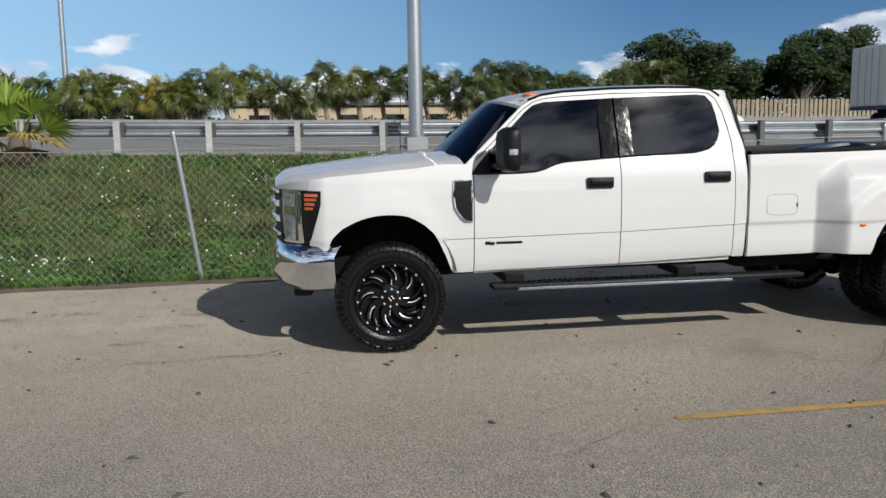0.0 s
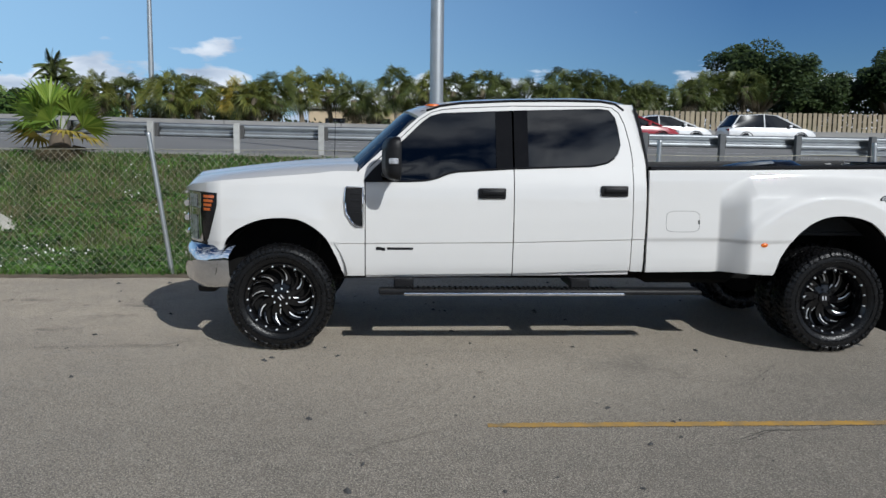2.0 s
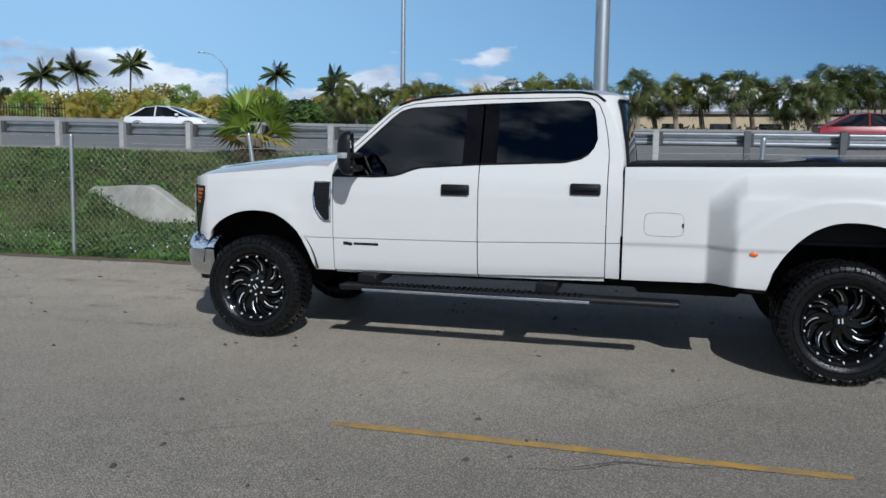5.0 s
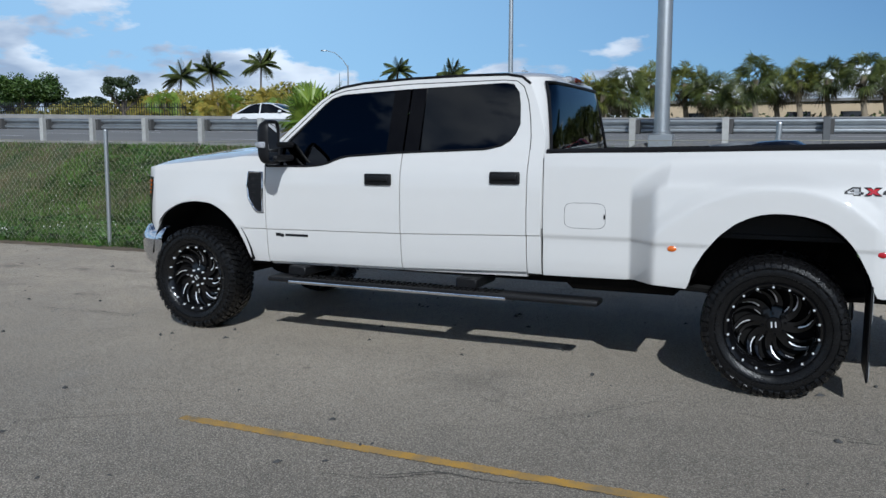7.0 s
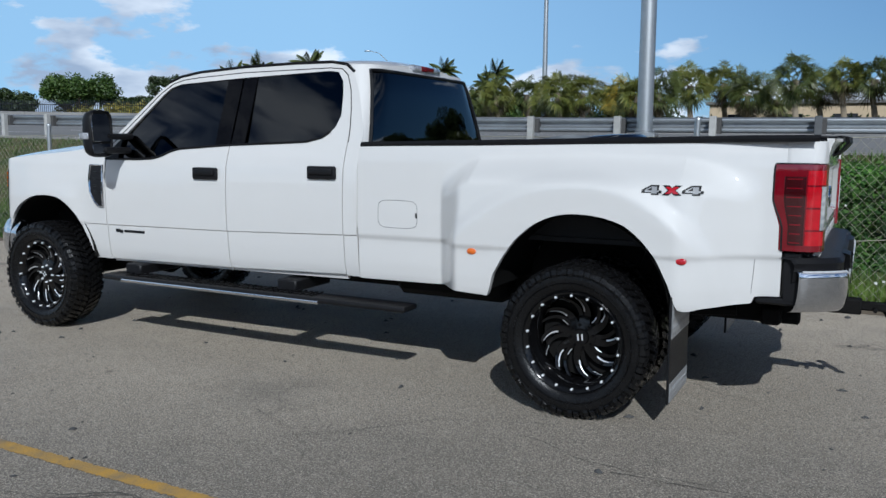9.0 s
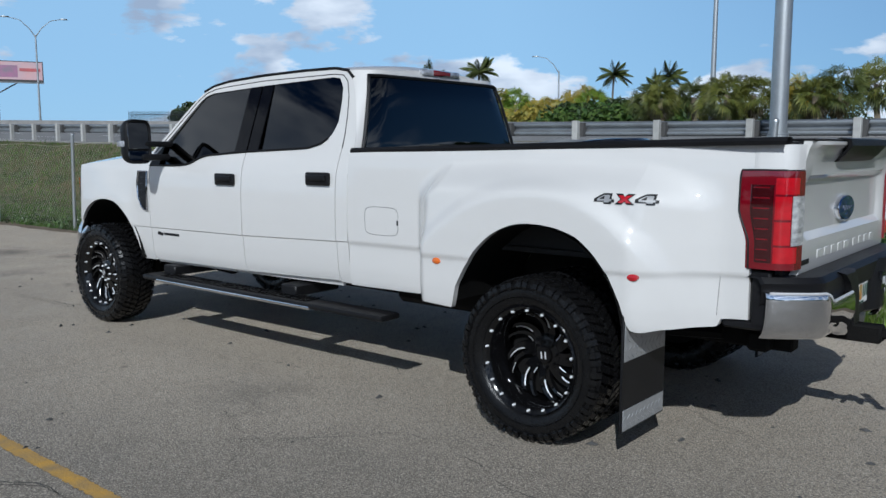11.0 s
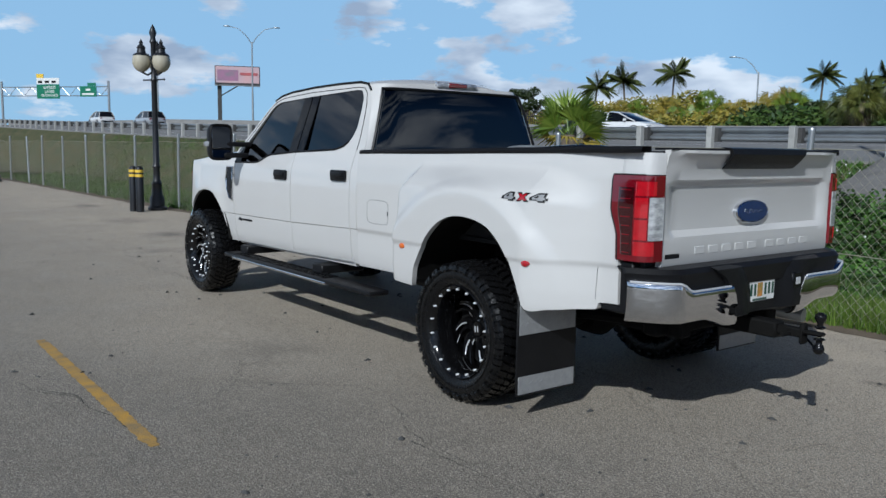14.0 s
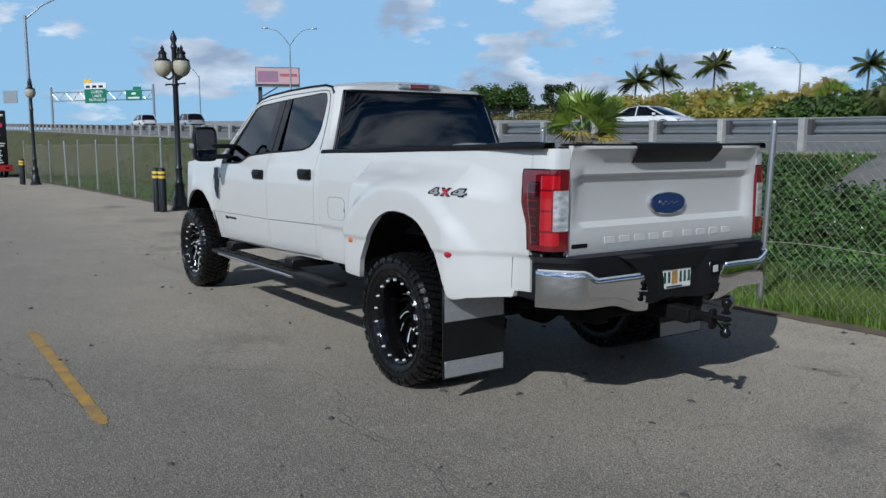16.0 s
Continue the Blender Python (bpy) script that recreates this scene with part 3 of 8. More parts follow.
def build_land():
    xs = [-400, -300, -220, -160, -120, -90, -70, -55, -45, -38] + [x * 1.0 for x in range(-34, 16)] + [18, 22, 28, 36, 50, 70, 100, 160, 250, 400]
    # yard
    bm = bmesh.new()
    sheet(bm, [[(x, y, 0) for x in (-400, -60, -30, -10, 0, 10, 40, 400)] for y in (-400, -60, -20, -5, 2, 9.93)])
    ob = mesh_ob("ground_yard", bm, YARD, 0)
    tagged(ob, "worn pale asphalt yard with stains and dark spots", "pavement", kind="structure")
    bm = bmesh.new()
    ys = [9.9 + 0.42 * k for k in range(20)] + [18.2, 18.45]
    sheet(bm, [[(x, y, land(x, y) + (0.03 * noise.noise((x * 0.8, y * 0.8, 0)) if 10.3 < y < 18 else 0.0) + 0.004) for x in xs] for y in ys])
    tagged(mesh_ob("ground_bank", bm, SOIL), "grassy bank rising to the highway", "grass bank", kind="structure")
    bm = bmesh.new()
    sheet(bm, [[(x, y, land(x, y)) for x in xs] for y in (18.45, 19, 22, 26, 30, 34, 38, 42, 44)])
    tagged(mesh_ob("road", bm, ASPHALT), "grey asphalt highway banked up behind the rail", "road", kind="structure")
    bm = bmesh.new()
    sheet(bm, [[(x, y, land(x, y) - 0.03) for x in xs] for y in (44, 50, 60, 80, 140, 300, 900, 2500)])
    tagged(mesh_ob("ground_beyond", bm, SOIL), "flat green land beyond the highway", "ground", kind="structure")
    # lane lines
    road_lines = thing("lane_marking", Matrix(), "white painted lane lines on the highway", "road marking", kind="structure")
    for y in (19.6, 23.3, 27.0, 30.7, 34.4):
        bm = bmesh.new()
        solid = y in (19.6, 34.4)
        step = 12.0 if not solid else 8.0
        for k in range(-12, 5):
            x0 = k * step
            x1 = x0 + (3.0 if not solid else 8.0)
            sheet(bm, [[(x, yy, land(x, yy) + 0.012) for x in (x0, x1)] for yy in (y, y + 0.14)])
        part("line", bm, SIGNWHITE, road_lines, smooth=0)


build_land()


def yellow_line():
    """Stall line with frayed ends and worn gaps."""
    rnd = random.Random(5)
    bm = bmesh.new()
    a, b = Vector((2.2, 4.245, 0.004)), Vector((4.955, 4.155, 0.004))
    d, n = (b - a).normalized(), Vector((0.031, 0.999, 0))
    rows = []
    for k in range(301):
        p = a + (b - a) * (k / 300)
        w0, w1 = [(0.040 if 8 < k < 292 else 0.028) + 0.006 * noise.noise((k * 0.11, e, 0)) + rnd.uniform(-0.007, 0.005) for e in range(2)]
        rows.append([p - n * w0, p + n * w1])
    sheet(bm, rows)
    tagged(mesh_ob("yellow_line", bm, YELLOW, 0), "worn yellow parking stall line painted on the yard", "road marking", kind="structure")


yellow_line()


# ---- the pickup truck ----
# Truck axes: x from the front axle to the rear, y across (the near side is negative), z up.
TRUCK = pose(0.825, 7.162, 0, 0, 0, -1.65)
AXLE = 4.475
ARCH_F = ([-0.60, -0.50, -0.47, -0.43, -0.36, -0.26, -0.16, -0.05, 0.06, 0.16, 0.27, 0.36, 0.44, 0.50, 0.51, 0.67], [0.80, 0.795, 0.80, 0.887, 0.955, 1.008, 1.042, 1.057, 1.055, 1.036, 0.975, 0.888, 0.734, 0.592, 0.585, 0.585])
ARCH_R = ([2.9, 3.54, 3.60, 3.75, 3.94, 3.965, 4.00, 4.06, 4.14, 4.24, 4.36, 4.48, 4.62, 4.74, 4.83, 4.90, 4.97, 5.02, 5.14, 5.30, 5.345, 5.36, 5.5, 5.6], [0.625, 0.632, 0.640, 0.643, 0.635, 0.643, 0.76, 0.866, 0.968, 1.052, 1.105, 1.120, 1.108, 1.070, 1.00, 0.913, 0.78, 0.652, 0.661, 0.678, 0.685, 0.719, 0.728, 0.73])


def eased(xs, zs, n=8):
    """The same curve with rounded turns between its points."""
    p = [(xs[0], zs[0])] + list(zip(xs, zs)) + [(xs[-1], zs[-1])]
    out = []
    for a, b, c, d in zip(p, p[1:], p[2:], p[3:]):
        for k in range(n):
            t = k / n
            z = b[1] + 0.5 * t * (c[1] - a[1] + t * (2 * a[1] - 5 * b[1] + 4 * c[1] - d[1] + t * (3 * (b[1] - c[1]) + d[1] - a[1])))
            out.append((b[0] + (c[0] - b[0]) * t, z))
    out.append(p[-1])
    return [q[0] for q in out], [q[1] for q in out]


ARCH_F, ARCH_R = eased(*ARCH_F), eased(*ARCH_R)
HOOD_EDGE = ([-0.87, -0.77, -0.46, -0.05, 0.25, 0.42, 0.60, 0.68], [1.262, 1.305, 1.348, 1.382, 1.407, 1.430, 1.43, 1.42])
HOOD_MID = ([-0.88, -0.85, -0.77, -0.50, -0.27, -0.05, 0.16, 0.42, 0.60], [1.283, 1.335, 1.378, 1.416, 1.444, 1.470, 1.488, 1.503, 1.508])
WIN_TOP = ([0.66, 0.70, 0.77, 0.99, 1.16, 1.22, 1.31, 1.86, 2.62, 2.68, 2.72, 2.745, 2.76], [1.37, 1.409, 1.485, 1.699, 1.86, 1.895, 1.910, 1.937, 1.963, 1.950, 1.90, 1.80, 1.664])
WIN_LOW = ([0.66, 1.03, 1.16, 1.24, 1.32, 1.40, 1.84, 2.52, 2.64, 2.71, 2.76], [1.350, 1.353, 1.360, 1.378, 1.412, 1.432, 1.461, 1.488, 1.515, 1.56, 1.664])


def crease(x):
    """Height of the pressed line along the doors and the box."""
    return float(np.interp(x, [-1, 0.7, 1.88, 2.94, 3.6, 5.6], [0.845, 0.853, 0.867, 0.898, 0.903, 0.925]))


def half_width(x, z):
    """How far the truck's skin stands off its middle."""
    if z < 1.1:
        c = crease(x)
        z = 0.867 + (z - c) * (0.233 / (1.1 - c) if z > c else 1.0)
    w = float(np.interp(z, [0.45, 0.58, 0.66, 0.80, 0.862, 0.872, 1.05, 1.20, 1.32, 1.40, 1.484, 1.947, 2.02], [0.875, 0.905, 0.930, 0.943, 0.944, 0.954, 0.958, 0.955, 0.945, 0.922, 0.890, 0.730, 0.705]))
    if x > 2.965:
        w = float(np.interp(z, [0.55, 0.62, 0.70, 0.86, 0.872, 1.05, 1.25, 1.38, 1.45, 1.52], [0.925, 0.945, 0.953, 0.954, 0.963, 0.966, 0.964, 0.958, 0.950, 0.935]))
        w -= 0.045 * float(smooth_step(5.0, 5.6, x))
        u = (x - 3.572) / 0.165
        front = 0.0 if u <= 0 else u * 0.92 if u < 0.8 else 0.736 + 0.264 * math.sin(min((u - 0.8) / 0.45, 1.0) * math.pi / 2)
        out = front * float(1 - smooth_step(4.98, 5.40, x))
        top = float(np.interp(x, [3.55, 3.82, 4.3, 5.0, 5.4], [1.29, 1.42, 1.435, 1.425, 1.34]))
        w += 0.148 * out * float(1 - smooth_step(top - 0.17, top + 0.01, z))
        r = math.hypot((x - 4.48) * (0.85 if x < 4.48 else 1.0), max(z, 0.62) - 0.56)
        w += float(front * (1 - smooth_step(4.98, 5.40, x))) * (0.024 * float(1 - smooth_step(0.66, 0.98, r)) + 0.036 * float(1 - smooth_step(0.70, 0.80, r)))
    if x < 0.66:
        w -= 0.02 * float(smooth_step(0.15, 0.55, -x)) + 0.42 * max(0.0, (-x - 0.47) / 0.37) ** 1.7
        r = math.hypot(x, z - 0.56)
        w += 0.020 * math.exp(-((r - 0.50) / 0.15) ** 2) * (1 - float(smooth_step(0.25, 0.52, x)))
    return w


def shell(bm, rows, off):
    """A sheet with thickness: rows of points and a copy moved by off, joined at the rim."""
    off = Vector(off)
    a = sheet(bm, rows)
    b = sheet(bm, [[Vector(p) + off for p in r] for r in rows])
    n, k = len(rows), len(rows[0])
    rim = [(i, 0) for i in range(n)] + [(n - 1, j) for j in range(1, k)] + [(i, k - 1) for i in range(n - 2, -1, -1)] + [(0, j) for j in range(k - 2, 0, -1)]
    for (i, j), (p, q) in zip(rim, rim[1:] + rim[:1]):
        bm.faces.new((a[i][j], a[p][q], b[p][q], b[i][j]))
    bmesh.ops.recalc_face_normals(bm, faces=bm.faces[:])
    return bm


def side_panel(x0, x1, lo, hi, s, n=24, m=14, off=0.0, thick=0.018, split=None):
    """A body panel on side s between two height curves."""
    rows = []
    xs = np.linspace(x0, x1, n)
    if split:
        steep = [lo[0][k] for k in range(1, len(lo[0])) if x0 < lo[0][k] < x1 and abs(lo[1][k] - lo[1][k - 1]) > 1.1 * (lo[0][k] - lo[0][k - 1])]
        xs = np.array(sorted({*np.round(xs, 4), *np.round(steep, 4)}))
    for x in xs:
        a, b = float(np.interp(x, *lo)), float(np.interp(x, *hi))
        col = []
        c = crease(x)
        if split:
            k = m // 2
            d = min(max((c - a) / 0.3, 0.0), 1.0)
            low = np.linspace(a, split, k)
            q = int(k * 0.5)
            bent = np.array([*np.linspace(a, c - 0.004, q), *np.linspace(c + 0.004, split, k - q)])
            f = float(smooth_step(0.06, 0.55, d))
            low = low + (bent - low) * f
            zs = [*low, *np.linspace(split, b, m - k + 1)[1:]]
        elif a < c - 0.03 and b > c + 0.05:
            q = max(3, int(m * 0.34))
            zs = [*np.linspace(a, c - 0.004, q), *np.linspace(c + 0.004, b, m - q)]
        else:
            zs = [a + (b - a) * k / (m - 1) for k in range(m)]
        for z in zs:
            col.append((x, s * (half_width(x, z) + off), z))
        rows.append(col)
    return shell(bmesh.new(), rows, (0, -s * thick, 0))


def ruled(a, b, s, n=3, off=0.0, thick=0.02):
    """A panel between two outlines of (x, z) points."""
    rows = []
    for (xa, za), (xb, zb) in zip(a, b):
        rows.append([(xa + (xb - xa) * k / n, s * (half_width(xa + (xb - xa) * k / n, za + (zb - za) * k / n) + off), za + (zb - za) * k / n) for k in range(n + 1)])
    return shell(bmesh.new(), rows, (0, -s * thick, 0))


RAIL_OUT = [(0.585, 1.405), (0.66, 1.475), (0.90, 1.695), (1.08, 1.86), (1.16, 1.915), (1.27, 1.955), (1.45, 1.982), (1.86, 2.005), (2.30, 2.014), (2.61, 2.012), (2.73, 1.992), (2.80, 1.94)]
RAIL_IN = [(0.665, 1.372), (0.72, 1.440), (0.95, 1.665), (1.13, 1.838), (1.19, 1.882), (1.28, 1.908), (1.45, 1.917), (1.86, 1.937), (2.30, 1.952), (2.60, 1.962), (2.675, 1.952), (2.725, 1.89)]
PILLAR_IN = [(2.725, 1.89), (2.745, 1.80), (2.76, 1.664), (2.735, 1.595), (2.70, 1.552), (2.62, 1.51), (2.54, 1.489)]
PILLAR_OUT = [(2.80, 1.94), (2.855, 1.84), (2.90, 1.72), (2.925, 1.65), (2.945, 1.59), (2.955, 1.53), (2.96, 1.489)]


def wheel(kind, s):
    """A wheel and tyre with the axle along y, its outer face towards s. kind: front, dual or inner."""
    root = thing("wheel", Matrix(), "black milled alloy wheel", "wheel")
    turn = pose(0, 0, 0, -90 * s, 0, 0)
    wide = 0.135
    bm = bmesh.new()
    prof = [(0.275, -wide + 0.02), (0.30, -wide), (0.35, -wide - 0.012), (0.395, -wide + 0.004), (0.406, -wide + 0.028), (0.409, -0.05), (0.410, 0.0), (0.409, 0.05), (0.406, wide - 0.028), (0.395, wide - 0.004), (0.35, wide + 0.012), (0.30, wide), (0.275, wide - 0.02), (0.262, 0.08), (0.262, -0.08)]
    lathe(bm, prof, 64, turn, closed=True)
    tyre = part("tyre", bm, RUBBER, root, "black all-terrain tyre")
    # tread: staggered lugs in four rows, with shoulder lugs that wrap the edge
    bm = bmesh.new()
    n = 52
    for k in range(n):
        for row, (z0, z1, r) in enumerate(((-wide + 0.012, -0.062, 0.424), (-0.055, -0.006, 0.426), (0.006, 0.055, 0.426), (0.062, wide - 0.012, 0.424))):
            a = 2 * math.pi * (k + (0.5 if row % 2 else 0.0)) / n
            da = 0.045 if row in (0, 3) else 0.041
            skew = 0.03 if row < 2 else -0.03
            vs = []
            for rr, sh in ((0.402, 1.0), (r, 0.90)):
                for za, aa in ((z0, a - da * sh + skew), (z0, a + da * sh + skew), (z1, a + da * sh - skew), (z1, a - da * sh - skew)):
                    r2 = rr - (0.010 if (row == 0 and za == z0) or (row == 3 and za == z1) else 0.0)
                    vs.append(bm.verts.new((r2 * math.cos(aa), r2 * math.sin(aa), za)))
            bm.faces.new(vs[4:])
            for i in range(4):
                bm.faces.new((vs[i], vs[(i + 1) % 4], vs[4 + (i + 1) % 4], vs[4 + i]))
    for k in range(n):
        for e in (-1, 1):
            a = 2 * math.pi * (k + (0.25 if k % 2 else 0.0)) / n
            lug = [(0.420, wide - 0.018), (0.404, wide + 0.006), (0.380, wide + 0.013), (0.366 if k % 2 else 0.374, wide + 0.010)]
            q = [[bm.verts.new((r * math.cos(a + d), r * math.sin(a + d), e * (z + 0.004))) for d in (-0.034, 0.034)] for r, z in lug]
            for i in range(3):
                bm.faces.new((q[i][0], q[i][1], q[i + 1][1], q[i + 1][0]))
    bmesh.ops.transform(bm, matrix=turn, verts=bm.verts[:])
    bmesh.ops.recalc_face_normals(bm, faces=bm.faces[:])
    part("tread", bm, RUBBER, tyre, smooth=20)
    bm = bmesh.new()
    for i, r in enumerate((0.33, 0.372)):
        lathe(bm, [(r - 0.004, wide + 0.006), (r, wide + 0.0145), (r + 0.004, wide + 0.006)], 64, turn, cap=False)
    part("sidewall_ring", bm, RUBBER, tyre)
    # rim: z is outwards; the dish sits deep in the dual wheel, flush in the front one
    face = {"front": 0.080, "dual": -0.040, "inner": -0.05}[kind]
    bm = bmesh.new()
    lathe(bm, [(0.268, -wide + 0.02), (0.25, -wide + 0.03), (0.238, -0.02), (0.236, face - 0.02), (0.244, wide - 0.035), (0.262, wide - 0.014), (0.276, wide - 0.004), (0.283, wide - 0.012), (0.272, wide - 0.03)], 64, turn, cap=False)
    rim = part("rim", bm, RIMBLACK, root, "gloss black rim barrel with a wide lip")
    bm = bmesh.new()
    lathe(bm, [(0.235, face - 0.055), (0.10, face - 0.06), (0.10, face - 0.075), (0.235, face - 0.075)], 48, turn, closed=True)
    part("backing", bm, UNDER, rim)
    nsp = 8
    for k in range(nsp):
        a0 = 2 * math.pi * k / nsp
        for half, lead in ((0, 0.0), (1, 0.30)):
            rows, edge = [], []
            for i in range(9):
                t = i / 8
                r = 0.075 + 0.170 * t
                a = a0 + lead + 0.62 * t * t - 0.10 * t
                w = (0.030 - 0.010 * t) if half == 0 else (0.018 - 0.005 * t)
                z = face - 0.012 - 0.028 * math.sin(math.pi * t) * 0.6 + 0.018 * t
                c, n2 = Vector((r * math.cos(a), r * math.sin(a), z)), Vector((-math.sin(a), math.cos(a), 0))
                rows.append([c - n2 * w + Vector((0, 0, -0.022)), c - n2 * w * 0.72, c + n2 * w * 0.72, c + n2 * w + Vector((0, 0, -0.022))])
                edge.append([c + n2 * w * (0.70 - 0.22 * math.sin(math.pi * t)) + Vector((0, 0, 0.002)), c + n2 * w * 0.84 + Vector((0, 0, 0.0))])
            bm = bmesh.new()
            sheet(bm, rows)
            bmesh.ops.transform(bm, matrix=turn, verts=bm.verts[:])
            spoke = part("spoke", bm, RIMBLACK, rim)
            bm = bmesh.new()
            sheet(bm, edge[3:8] if half == 0 else edge[1:4] if k % 2 else edge[6:9])
            bmesh.ops.transform(bm, matrix=turn, verts=bm.verts[:])
            bm.normal_update()
            part("milled_edge", bm, MILLED, rim, "bright milled spoke edge")
    bm = bmesh.new()
    lathe(bm, [(0.0, face + 0.012), (0.042, face + 0.010), (0.046, face - 0.004), (0.080, face - 0.010), (0.088, face - 0.03), (0.088, face - 0.06)], 32, turn, cap=False)
    cap = part("hub_cap", bm, RIMBLACK, root, "black hub cap")
    bm = bmesh.new()
    lathe(bm, [(0.036, face + 0.0135), (0.0, face + 0.0155)], 24, turn)
    part("emblem", bm, GLOSSBLACK, cap)
    bm = bmesh.new()
    for a in (-0.012, 0.012):
        box(bm, (a - 0.004, -0.018, 0), (a + 0.004, 0.018, 0.002), 0.0, turn @ pose(0, 0, face + 0.0155, 0, 0, 20))
    part("emblem_mark", bm, MILLED, cap, "small bright mark")
    if kind != "inner":
        nut = None
        for k in range(8):
            m = pose(0, 0, 0, 0, -45 * (k + 0.5), 0)
            if nut is None:
                bm = bmesh.new()
                lathe(bm, [(0.008, face - 0.02), (0.008, face + 0.004), (0.005, face + 0.008), (0.0, face + 0.008)], 6, turn @ Matrix.Translation((0.068, 0, 0)))
                nut = part("lug_nut", bm, BOLTS if kind == "front" else RIMBLACK, cap)
                nut.matrix_basis = m
            else:
                b = new("lug_nut", nut.data)
                b.parent, b.matrix_basis = cap, m
                tagged(b)
        bolt = None
        for k in range(18):
            a = 2 * math.pi * (k + 0.3) / 18
            m = Matrix.Translation((0, 0, 0)) @ pose(0, 0, 0, 0, -math.degrees(a), 0)
            if bolt is None:
                bm = bmesh.new()
                lathe(bm, [(0.0068, wide - 0.022), (0.0068, wide - 0.006), (0.0045, wide - 0.002), (0.0, wide - 0.001)], 8, turn @ Matrix.Translation((0.258, 0, 0)))
                bolt = part("rim_bolt", bm, BOLTS, rim, "bright rim bolt")
                bolt.matrix_basis = m
            else:
                b = new("rim_bolt", bolt.data)
                b.parent, b.matrix_basis = rim, m
                tagged(b, "bright rim bolt")
    return root


def text_mesh(body, size, depth=0.0, shear=0.0, space=1.0, bold=0.004):
    cu = bpy.data.curves.new("words", "FONT")
    cu.body, cu.size, cu.extrude, cu.shear, cu.space_character = body, size, depth, shear, space
    cu.offset = bold
    cu.align_x, cu.align_y = "CENTER", "CENTER"
    tmp = bpy.data.objects.new("words", cu)
    scene.collection.objects.link(tmp)
    bpy.context.view_layer.update()
    me = bpy.data.meshes.new_from_object(tmp.evaluated_get(bpy.context.evaluated_depsgraph_get()))
    bpy.data.objects.remove(tmp)
    return me


def words(name, body, size, m, material, parent, depth=0.001, shear=0.0, squash=(1, 1), label="", skin=0, lift=0.0):
    me = text_mesh(body, size, depth, shear)
    me.transform(m @ Matrix.Diagonal((squash[0], squash[1], 1, 1)))
    if skin:
        for v in me.vertices:
            v.co.y = skin * (half_width(v.co.x, v.co.z) + lift)
    me.materials.append(material)
    ob = new(name, me)
    ob.parent = parent
    return tagged(ob, label)


